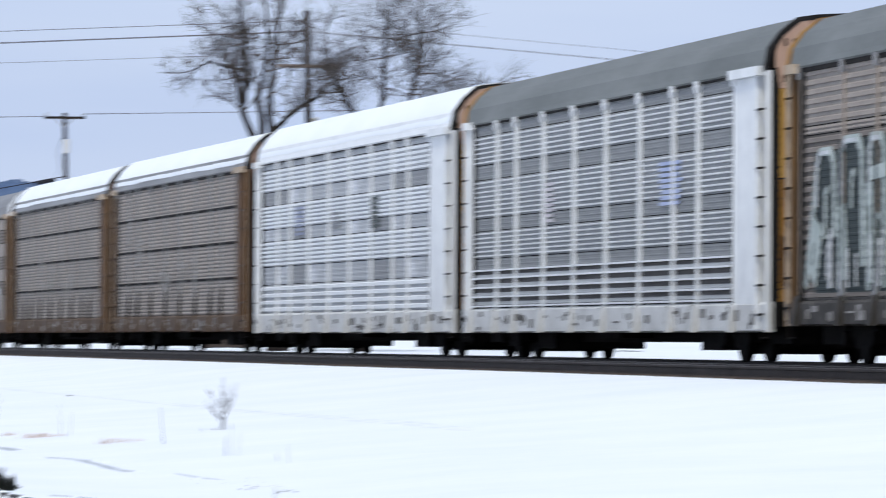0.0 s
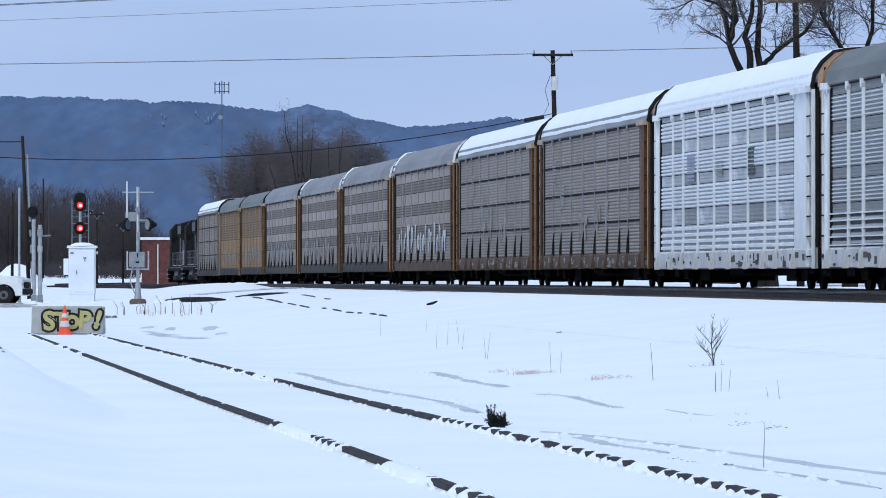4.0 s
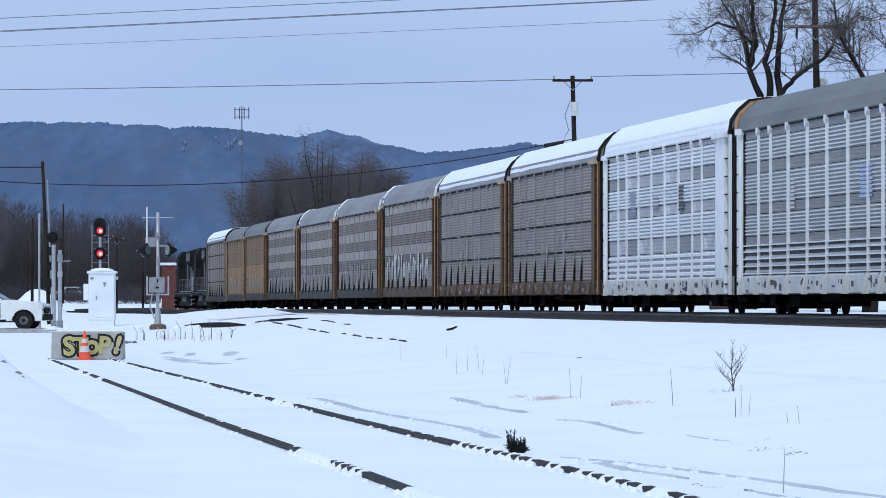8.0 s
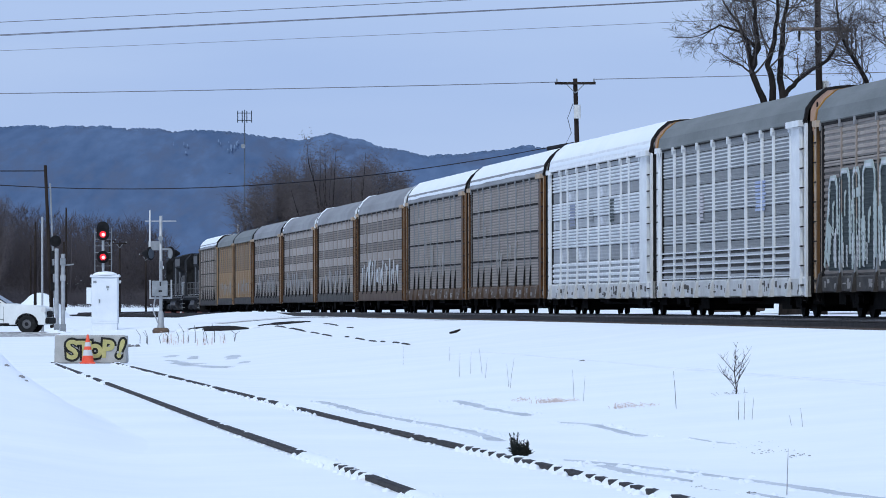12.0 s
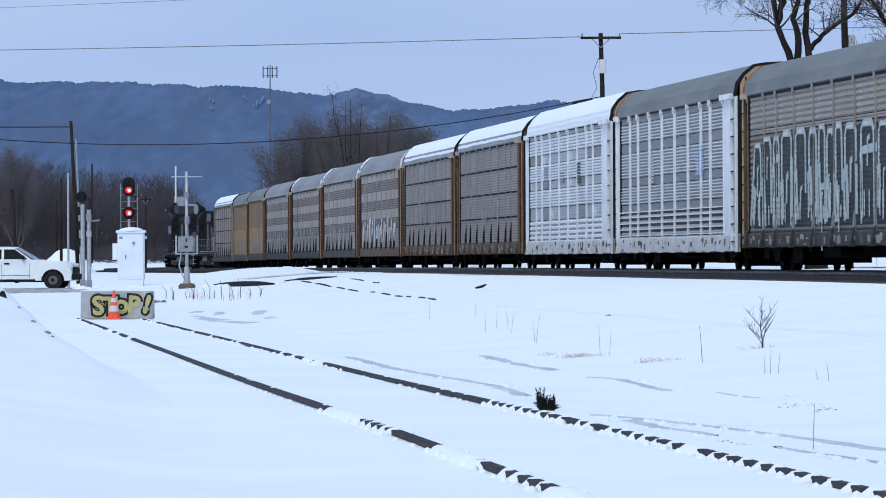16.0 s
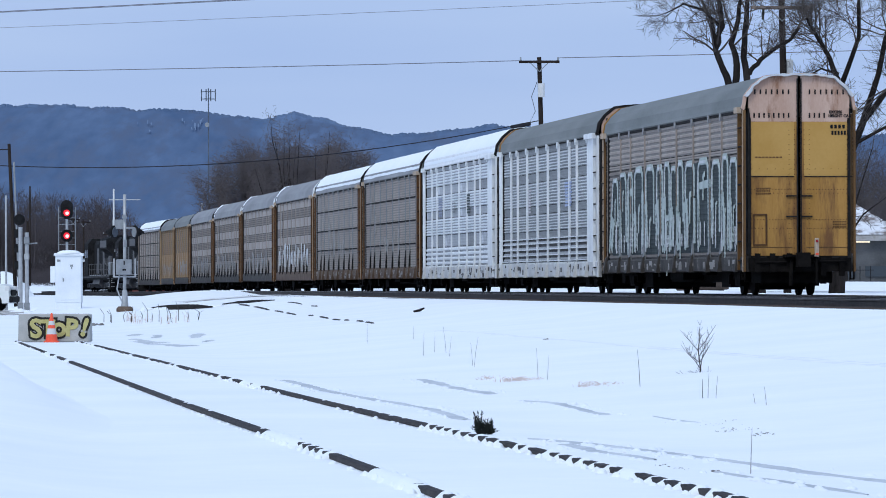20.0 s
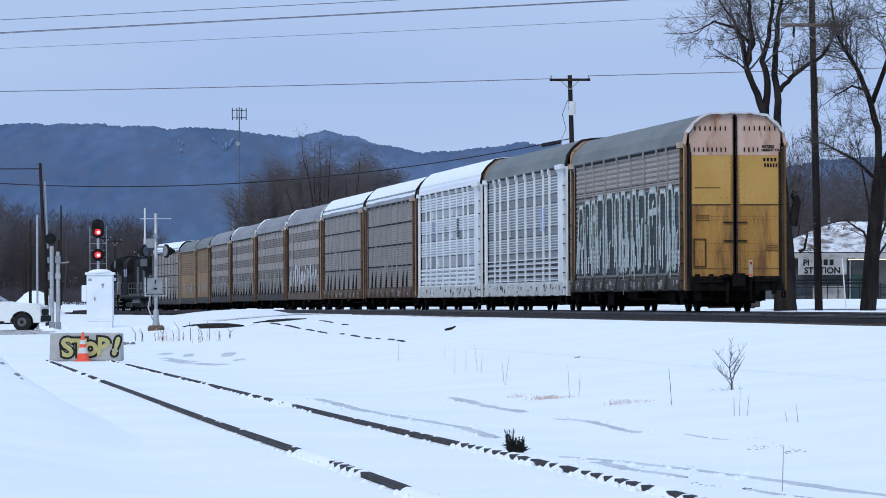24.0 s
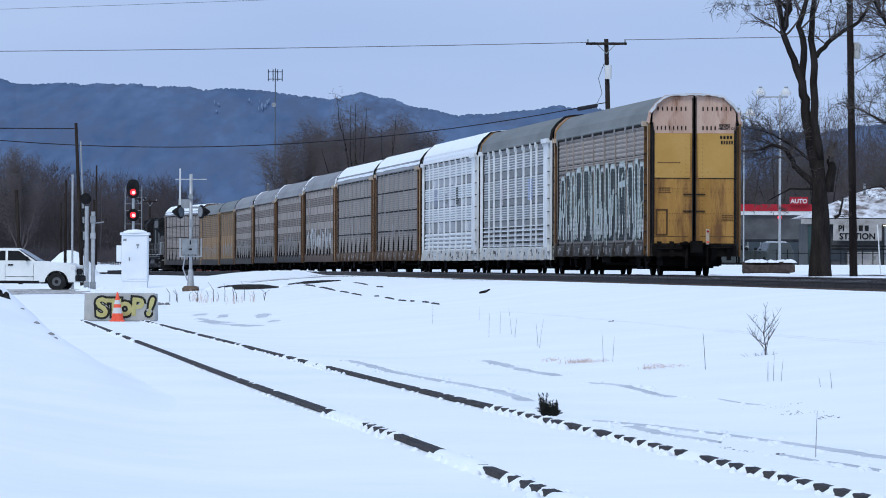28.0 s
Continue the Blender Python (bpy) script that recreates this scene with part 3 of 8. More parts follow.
def siding_track():
    road = thing("railway_siding", "disused siding rails half buried in snow", "railway track", kind="structure")
    ys = [14 + 1.2 * k for k in range(101)]
    for side, spans in SIDING_SNOW.items():
        st = [(siding_x(y) + side, y, siding_rail(y) - 0.172, 0.0935) for y in ys]
        part("rail", sweep(Mesh(), RAIL_PROFILE, st), RAIL_STEEL, road)
        rng = random.Random(int(side * 100))
        lumps = Mesh()
        for ya, yb, how in spans:
            if how == "buried":
                drift(lumps, side, ya, yb)
            y = ya + rng.uniform(0.1, 0.4)
            while y < yb:
                x, z = siding_x(y) + side, siding_rail(y)
                # a pointed tooth of snow at each fastening, on both sides of the rail
                for s in (-1, 1):
                    tall = rng.uniform(0.085, 0.112) if how == "teeth" else rng.uniform(0.105, 0.128)
                    cone(lumps, x + s * rng.uniform(0.085, 0.10), y + rng.uniform(-0.04, 0.04), z - 0.125, rng.uniform(0.05, 0.08), rng.uniform(0.11, 0.18), tall, rng)
                if how == "capped" or how == "mixed" and rng.random() < 0.72:
                    cone(lumps, x, y + rng.uniform(-0.05, 0.05), z - 0.07, rng.uniform(0.09, 0.12), rng.uniform(0.17, 0.27), rng.uniform(0.076, 0.092), rng)
                elif how == "teeth" and y < 60 and rng.random() < 0.16:
                    cone(lumps, x + 0.01, y, z - 0.03, 0.05, rng.uniform(0.1, 0.2), 0.042, rng)
                if how == "dashes" and rng.random() < 0.13:
                    drift(lumps, side, y - 0.2, min(yb, y + rng.uniform(0.8, 2.2)))
                y += rng.uniform(0.56, 0.68)
        tagged(part("snow_lumps", lumps, SNOW, road, smooth=True), kind="stuff")
    # rails of a third track that break through the snow here and there
    for y0, y1, off in ((139.5, 142.5, 0), (143.6, 146, 0), (149.5, 151, 0), (153, 156.5, 0), (158.5, 163, 0), (166.5, 168.5, 0), (175.6, 182, 0), (183.5, 189.5, 0), (193, 205, 0), (208, 217, 0),
                        (190, 194, 1.5), (199, 210, 1.5)):
        st = []
        for k in range(6):
            y = y0 + (y1 - y0) * k / 5
            x = -0.95 - 0.0745 * (y - 140) + off
            st.append((x, y, ground_height(x, y) - (0.125 if off == 0 and y0 > 190 else 0.14) - (0.04 if k in (0, 5) else 0.012 * noise.noise((y * 1.7, 3, 1))), 0.075))
        part("buried_rail", sweep(Mesh(), RAIL_PROFILE, st), RAIL_STEEL, road)
    return road


def cone(mesh, x, y, z, w, ln, h, rng):
    """A small rounded heap of snow."""
    o = len(mesh.v)
    for ring, (s, up) in enumerate(((1.0, 0.0), (0.72, 0.55), (0.34, 0.9))):
        for i in range(7):
            a = 2 * math.pi * i / 7 + ring * 0.4
            r = s * rng.uniform(0.85, 1.12)
            mesh.v.append((x + math.cos(a) * w * r, y + math.sin(a) * ln * r, z + h * up))
    mesh.v.append((x, y, z + h))
    for ring in range(2):
        for i in range(7):
            j = (i + 1) % 7
            mesh.f.append((o + ring * 7 + i, o + ring * 7 + j, o + ring * 7 + 7 + j, o + ring * 7 + 7 + i))
    for i in range(7):
        mesh.f.append((o + 14 + i, o + 14 + (i + 1) % 7, o + 21))


siding_track()

# ---- the train ----
HALF_W = 1.50
TRAIN = []          # thing, offset along the train, wheel base


def train_place(t):
    """How far the joint before the last wagon has come along the line."""
    return -49.10 + 4.1207 * t - 0.00241 * t * t


def roof_profile(eave, top, w=HALF_W, drop=0.0):
    rise = top - eave
    half = [(w + 0.02, eave), (w - 0.01, eave + 0.10 * rise), (w - 0.05, eave + 0.36 * rise), (w * 0.83, eave + 0.66 * rise),
            (w * 0.63, eave + 0.92 * rise), (w * 0.40, eave + 0.975 * rise), (0.2, eave + rise)]
    return half + [(-a, b) for a, b in reversed(half)]


def shell(profile, thick):
    """A closed thin profile from an open one."""
    inner = []
    for a, b in reversed(profile):
        inner.append((a * (1 - thick / HALF_W), b - thick))
    return profile + inner


def rib_panel(w, h, ribs, depth=0.042, thin=False):
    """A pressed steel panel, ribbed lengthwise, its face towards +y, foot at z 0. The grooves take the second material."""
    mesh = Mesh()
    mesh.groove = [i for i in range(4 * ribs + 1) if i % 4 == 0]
    prof = [(0.0, 0.0)]
    pitch = h / ribs
    for k in range(ribs):
        z = k * pitch
        a, b, c, d = (0.30, 0.36, 0.62, 0.70) if thin else (0.22, 0.26, 0.66, 0.80)
        prof += [(0.0, z + a * pitch), (depth, z + b * pitch), (depth, z + c * pitch), (0.0, z + d * pitch)]
    prof += [(0.0, h), (-0.012, h), (-0.012, 0.0)]
    return mesh.prism(prof, -w / 2, w / 2)


MESHES = {}


def shared(key, make, mat):
    """One mesh for all alike pieces."""
    k = (key, mat.name)
    if k not in MESHES:
        mesh = make()
        if isinstance(key, tuple) and key[-1] is True:
            mesh.groove = None
        MESHES[k] = mesh.data(key if isinstance(key, str) else key[0], mat)
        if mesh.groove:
            # groove faces get a darker tone, painted shade between the ribs
            MESHES[k].materials.append(PATCH_BLOTCHED if mat == RIB_WHITE else RIB_SHADE_PALE if mat == WHITE_PANEL else RIB_SHADE_TAN if mat == TAN_PAINT else GALV_WARM if mat == GALV else RIB_SHADE_SOFT if mat == GALV_WARM else RIB_SHADE_DEEP if mat == GALV_DARK else SHADE_GRIME)
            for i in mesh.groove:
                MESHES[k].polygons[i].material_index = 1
    return MESHES[k]


def wheelset(parent, x):
    def axle():
        mesh = Mesh()
        for s in (-0.75, 0.75):
            mesh.disc((0, s, 0), (0, 1, 0), 0.42, 0.12, 20)
            mesh.disc((0, s * 0.95, 0), (0, 1, 0), 0.455, 0.03, 20)
        mesh.tube([(0, -0.95, 0), (0, 0.95, 0)], 0.08, 8)
        for s in (-0.83, 0.83):
            for k in range(3):
                a = k * 2.09
                mesh.disc((0.09 * math.cos(a), s, 0.09 * math.sin(a)), (0, 1, 0), 0.03, 0.05, 6)
        return mesh
    ob = new("wheelset", shared("wheelset", axle, UNDER_BLACK))
    ob.parent = parent
    ob.matrix_basis = pose(x, 0, 0.42)
    return ob


def bogie_frame():
    mesh = Mesh()
    for s in (-1, 1):
        prof = [(-1.15, 0.36), (-1.05, 0.55), (-0.55, 0.66), (-0.35, 0.78), (0.35, 0.78), (0.55, 0.66), (1.05, 0.55), (1.15, 0.36),
                (0.9, 0.34), (0.6, 0.46), (0.42, 0.24), (-0.42, 0.24), (-0.6, 0.46), (-0.9, 0.34)]
        o = len(mesh.v)
        n = len(prof)
        mesh.v.extend((a, s * 0.93, b) for a, b in prof)
        mesh.v.extend((a, s * 1.07, b) for a, b in prof)
        mesh.f.append(tuple(o + i for i in range(n)))
        mesh.f.append(tuple(o + 2 * n - 1 - i for i in range(n)))
        for i in range(n):
            j = (i + 1) % n
            mesh.f.append((o + i, o + n + i, o + n + j, o + j))
        for a in (-0.18, 0, 0.18):
            mesh.tube([(a, s * 1.0, 0.30), (a, s * 1.0, 0.62)], 0.075, 8)
        for a in (-0.9, 0.9):
            mesh.disc((a, s * 1.1, 0.42), (0, 1, 0), 0.13, 0.16, 10)
    mesh.box(0, 0, 0.5, 0.36, 2.0, 0.28)
    return mesh


def ladder(parent, x, y, z0, z1, mat, out=0.07):
    mesh = Mesh()
    for s in (-0.2, 0.2):
        mesh.box(x + s, y + out * 0.6, z0, 0.03, 0.03, z1 - z0)
    part("ladder", mesh, mat, parent)
    def rung():
        return Mesh().tube([(-0.24, 0, 0), (0.24, 0, 0)], 0.022, 5)
    n = int((z1 - z0) / 0.5)
    for k in range(n):
        part("rung", shared("rung", rung, DARK_LINE), DARK_LINE, parent, m=pose(x, y + out + 0.03, z0 + 0.25 + 0.5 * k))


BAY_SHARES = (1.04, 0.72, 1.04, 1.10, 1.08, 1.10, 1.04, 0.74, 1.0)


def autorack(name, label, length, eave, top, bays, rows, panel_of, post_mat, end_mat, sill_mat, roof_mat, group="autorack wagons",
             ribs=6, posts_wide=0.07, seams=(), gusset=None, snow=None, roof_end=None, rear_w=0.9, rib_depth=0.042, flat_rows=(), doors=True, bogies=True,
             post_depth=0.05, post_heads=True, z_sill=0.56, brackets=False, thin=False, roof_front=None, slot=0.11, counts=None, head_mat=None):
    """A covered car-carrier wagon. x runs forward; the side towards +y is ribbed and panelled bay by bay, as is the other."""
    car = thing(name, label, "train car", group=group)
    hl = length / 2
    z_side = 1.04
    end_w = 0.95
    x0, x1 = -hl + rear_w, hl - end_w
    shares = BAY_SHARES if bays == 9 else (1.0,) * bays
    edges = [x0 + (x1 - x0) * sum(shares[:k]) / sum(shares) for k in range(bays + 1)]
    # under frame and sills
    frame_mesh = Mesh().box(0, 0, 0.62, length - 0.3, 0.6, 0.45).box(0, 0, 0.34, length - 15.5, 1.0, 0.4).box(0, 0, 0.96, length - 0.2, 2.7, 0.08)
    for k in range(int(length // 3)):
        frame_mesh.box(-hl + 2 + 3.0 * k, 0, 0.74, 0.15, 2.5, 0.2)
    for e in (-1, 1):
        frame_mesh.box(e * (hl - 3.6), 0, 0.14, 1.3, 1.34, 0.6).box(e * (hl - 3.6), 0, 0.26, 3.0, 1.3, 0.5).box(e * (hl - 1.3), 0, 0.32, 1.6, 1.9, 0.46).box(e * (hl - 6.3), 0, 0.2, 1.6, 1.9, 0.6)
    part("underframe", frame_mesh, UNDER_BLACK, car)
    for s in (1, -1):
        prof = [(0, z_sill), (0.09 * s, z_sill + 0.03), (0.10 * s, z_side - 0.05), (0.04 * s, z_side), (-0.05 * s, z_side), (-0.05 * s, z_sill)]
        prof = [(a + s * (HALF_W - 0.10), b) for a, b in prof]
        part("side_sill", Mesh().prism(prof if s > 0 else prof[::-1], -hl + 0.1, hl - 0.1), sill_mat, car)
    # panels, bay by bay and row by row
    heights = rows
    side_h = eave - z_side
    for s in (1, -1):
        turn = 0 if s > 0 else 180
        for b in range(bays):
            xb = (edges[b] + edges[b + 1]) / 2
            bay = edges[b + 1] - edges[b]
            z = z_side
            for r, share in enumerate(heights):
                h = side_h * share
                mat = panel_of(b, r, len(heights))
                count = (counts or {}).get(r, max(2, round(ribs * share * 4)))
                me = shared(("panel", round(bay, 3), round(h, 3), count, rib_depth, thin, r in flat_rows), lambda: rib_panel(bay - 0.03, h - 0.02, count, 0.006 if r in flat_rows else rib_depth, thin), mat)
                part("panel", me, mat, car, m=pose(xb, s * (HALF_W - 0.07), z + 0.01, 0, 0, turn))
                z += h
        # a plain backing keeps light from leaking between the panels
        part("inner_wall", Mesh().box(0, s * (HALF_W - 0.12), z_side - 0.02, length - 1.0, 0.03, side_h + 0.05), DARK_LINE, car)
        pd = post_depth
        def post():
            mesh = Mesh()
            mesh.prism([(0, 0), (pd, 0.0), (pd, side_h), (0, side_h)][::-1], -posts_wide / 2, posts_wide / 2)
            return mesh
        pm = shared(("post", round(side_h, 3), posts_wide, pd), post, post_mat)
        def head():
            w = max(0.09, posts_wide * 1.05)
            mesh = Mesh()
            for side in (-1, 1):
                prof = [(0.0, -0.17), (side * posts_wide * 0.5, -0.17), (side * w, -0.07), (side * w, 0.04), (0.0, 0.04)]
                prof = prof if side > 0 else prof[::-1]
                n = len(prof)
                o = len(mesh.v)
                mesh.v += [(a, 0.0, z) for a, z in prof] + [(a, pd + 0.035, z) for a, z in prof]
                mesh.f += [tuple(o + n + k for k in range(n)), tuple(o + n - 1 - k for k in range(n))] + [(o + k, o + k + n, o + (k + 1) % n + n, o + (k + 1) % n) for k in range(n)]
            return mesh
        hm = head_mat or post_mat
        for b in range(bays + 1):
            at = pose(edges[b], s * (HALF_W - 0.06), z_side, 0, 0, turn)
            part("post", pm, post_mat, car, m=at)
            if post_heads:
                part("post_head", shared(("post_head", posts_wide, pd), head, hm), hm, car, m=at @ pose(0, 0, side_h))
        # flared gussets; near-black ones carry the triangular shadows at the posts in their colour
        if gusset:
            def brace():
                return Mesh().prism([(0, 0), (0.09, 0.0), (0.075, 0.25), (0.03, 0.85), (0, 0.9)][::-1], -0.075, 0.075)
            gm = shared("gusset", brace, gusset)
            for b in range(1, bays):
                part("gusset", gm, gusset, car, m=pose(edges[b], s * (HALF_W - 0.055), z_side - 0.12, 0, 0, turn))
        if brackets:
            def flare():
                return Mesh().prism([(0, 0), (0.13, 0.0), (0.06, 0.45), (0.0, 0.52)][::-1], -0.11, 0.11)
            # a small dark box paints the shadow at the bracket's top
            def shadow_box():
                return Mesh().box(0.2, 0.012, 0.36, 0.22, 0.024, 0.13)
            fm, nm = shared("bracket", flare, sill_mat), shared("bracket_notch", shadow_box, SHADE_GRIME)
            for b in range(bays + 1):
                at = pose(edges[b], s * (HALF_W - 0.01), z_sill, 0, 0, turn)
                part("bracket", fm, sill_mat, car, m=at)
                part("bracket_notch", nm, SHADE_GRIME, car, m=at)
                if b % 2:
                    part("sill_slot", shared("sill_slot", lambda: Mesh().box(0.75, 0.008, 0.24, 0.2, 0.016, 0.12), SHADE_GRIME), SHADE_GRIME, car, m=at)
        if brackets:
            rng = random.Random(int(eave * 1000) + bays + s)
            marks = Mesh()
            for _ in range(46):
                h = rng.uniform(0.03, 0.20)
                marks.box(rng.uniform(-hl + 0.5, hl - 0.5), s * (HALF_W + 0.001), rng.uniform(z_sill + 0.05, z_side - 0.07 - h), rng.uniform(0.05, 0.5), 0.006, h)
            tagged(part("grime_mark", marks, SHADE_GRIME if sill_mat == DIRTY_WHITE else PALE_WASH, car, "scuffs and stencil marks along the sill"), kind="stuff")
        for share in seams:
            part("seam", Mesh().box((x0 + x1) / 2, s * (HALF_W - 0.035), z_side + side_h * share, x1 - x0, 0.03, 0.055), DARK_LINE, car, "dark horizontal seam")
        # a solid dark strip paints the shadow slots under the eave
        part("eave_rail", Mesh().box(0, s * (HALF_W - 0.06), eave + 0.05 - slot, length - 0.5, 0.10, slot), DARK_LINE, car, "dark strip painting the shadow slots under the eave")
    # solid end sheets, corner posts, ladders, and a near-black sheet painting the shade between the posts of each end
    for e in (-1, 1):
        for s in (1, -1):
            mat = end_mat
            inner = rear_w if e < 0 else end_w
            wide = max(0.16, inner - 0.62)
            xa = e * (hl - inner)
            part("end_sheet", Mesh().box(xa + e * wide / 2, s * (HALF_W - 0.055), z_sill + 0.1, wide, 0.09, eave - z_sill - 0.06), mat, car)
            part("corner_post", Mesh().box(xa + e * (wide - 0.08), s * (HALF_W + 0.01), z_sill + 0.05, 0.12, 0.09, eave - z_sill), mat, car)
            if mat in (BROWN_PAINT, BROWN_BRIGHT):
                # a thin raised dark strip paints the shade of a gap
                part("post_groove", Mesh().box(xa + e * (wide - 0.30), s * (HALF_W - 0.005), z_sill + 0.1, 0.07, 0.02, eave - z_sill - 0.2), DARK_LINE, car)
                part("pale_edge", Mesh().box(e * (hl - 0.145), s * (HALF_W + 0.004), z_sill + 0.1, 0.03, 0.03, eave - z_sill - 0.2), CAP_TAN, car, "pale narrow edge of the end post")
            part("post_cap", Mesh().box(xa + e * (wide * 0.5 + 0.10), s * (HALF_W + 0.0), eave - 0.07, wide + 0.22, 0.24, 0.16), CAP_TAN if mat in (BROWN_PAINT, BROWN_BRIGHT) else mat, car, "pale cap over the corner post")
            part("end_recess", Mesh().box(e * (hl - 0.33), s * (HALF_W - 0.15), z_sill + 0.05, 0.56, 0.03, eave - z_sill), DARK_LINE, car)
            part("end_post", Mesh().box(e * (hl - 0.07), s * (HALF_W - 0.03), z_sill, 0.10, 0.06, eave - z_sill), mat, car)
            part("end_stile", Mesh().box(e * (hl - 0.22), s * (HALF_W - 0.02), z_sill, 0.06, 0.04, eave - z_sill), CAP_TAN if mat in (BROWN_PAINT, BROWN_BRIGHT) else mat, car)
            # no gap here: a raised dark strip paints shadow along the end sheet
            part("end_seam", Mesh().box(xa - e * 0.13, s * (HALF_W - 0.045), z_side, 0.24, 0.04, eave - z_side - 0.05), DARK_LINE, car, "dark strip painting shadow beside the end sheet")
            if s > 0:
                ladder(car, e * (hl - 0.42), s * HALF_W - 0.06, z_sill + 0.05, eave - 0.1, mat)
    # roof
    prof = roof_profile(eave + 0.045, top)
    part("roof", Mesh().prism(shell(prof, 0.05)[::-1], -hl + 0.35, hl - 0.35), roof_mat, car, smooth=False)
    for e in (-1, 1):
        rm = roof_front if roof_front and e > 0 else roof_end or (SNOW_THIN if snow == "end" and e < 0 else DARK_LINE)
        mesh = Mesh().prism(shell([(a * 1.012, b + 0.02) for a, b in prof], 0.07)[::-1], e * (hl - 0.10) - 0.16 * (e > 0), e * (hl - 0.10) + 0.16 * (e < 0))
        part("roof_end", mesh, rm, car)
    if snow:
        parts = [(-hl + 0.4, hl - 0.4)] if snow == "full" else [(hl - 1.1, hl - 0.15)]
        for a, b in parts:
            mesh = Mesh()
            steps = max(2, int((b - a) / 0.4))
            for k in range(steps + 1):
                x = a + (b - a) * k / steps
                ring = []
                for side in (1, -1):
                    wave = 0.10 + 0.22 * abs(noise.noise((x * 0.16, side * 3.0 + length, eave * 7))) + 0.06 * noise.noise((x * 1.1, side * 5.0, eave))
                    (ya, za), (yb, zb) = prof[1], prof[2]
                    edge = (ya + (yb - ya) * wave, za + (zb - za) * wave)
                    half = [(edge[0] - 0.01, edge[1] - 0.02), (edge[0] + 0.004, edge[1] + 0.025)] + [(y * 0.99, z + 0.04 + 0.012 * noise.noise((x, y * 3, eave))) for y, z in prof[2:7]]
                    ring += [(y * side, z) for y, z in (half if side > 0 else half[::-1])]
                mesh.v += [(x, y, z) for y, z in ring]
            n = len(ring)
            for k in range(steps):
                mesh.f += [(k * n + i, k * n + (i + 1) % n, (k + 1) * n + (i + 1) % n, (k + 1) * n + i) for i in range(n)]
            mesh.f += [tuple(range(n))[::-1], tuple(steps * n + i for i in range(n))]
            part("roof_snow", mesh, SNOW, car, "layer of snow on the roof", smooth=True)
    # end doors
    if doors:
        for e in (-1, 1):
            end_doors(car, e, hl, eave, top, prof)
    else:
        for e in (-1, 1):
            pts = prof + [(-HALF_W + 0.1, z_sill), (HALF_W - 0.1, z_sill)]
            part("end_wall", Mesh().prism(pts[::-1], e * (hl - 0.12) - 0.03, e * (hl - 0.12) + 0.03), DARK_LINE, car)
    # running gear
    axles = []
    if bogies:
        for e in (-1, 1):
            bg = part("bogie", shared("bogie", bogie_frame, UNDER_BLACK), UNDER_BLACK, car, m=pose(e * (hl - 3.6), 0, 0))
            for d in (-0.9, 0.9):
                axles.append(wheelset(bg, d))
        gear = Mesh()
        gear.box(0.8, 0.8, 0.42, 2.5, 0.6, 0.5).tube([(-2.6, 0.75, 0.85), (-1.2, 0.75, 0.85)], 0.2, 10)
        gear.tube([(-hl + 2, 0.3, 0.80), (hl - 2, 0.3, 0.80)], 0.035, 5)
        gear.box(-4.0, 0.9, 0.55, 0.8, 0.3, 0.55).box(4.6, 0.95, 0.5, 0.5, 0.2, 0.6)
        part("brake_gear", gear, UNDER_BLACK, car)
        for e in (-1, 1):
            cp = Mesh().box(e * (hl + 0.1), 0, 0.80, 0.9, 0.24, 0.26).box(e * (hl + 0.5), 0, 0.74, 0.28, 0.36, 0.38)
            part("coupler", cp, UNDER_BLACK, car)
            for s in (-1, 1):
                def stirrup():
                    return Mesh().tube([(-0.25, 0, 0.5), (-0.25, 0, 0), (0.25, 0, 0), (0.25, 0, 0.5)], 0.025, 4)
                part("stirrup_step", shared("stirrup_step", stirrup, UNDER_BLACK), UNDER_BLACK, car, m=pose(e * (hl - 0.35), s * (HALF_W - 0.04), 0.42))
    return car, axles


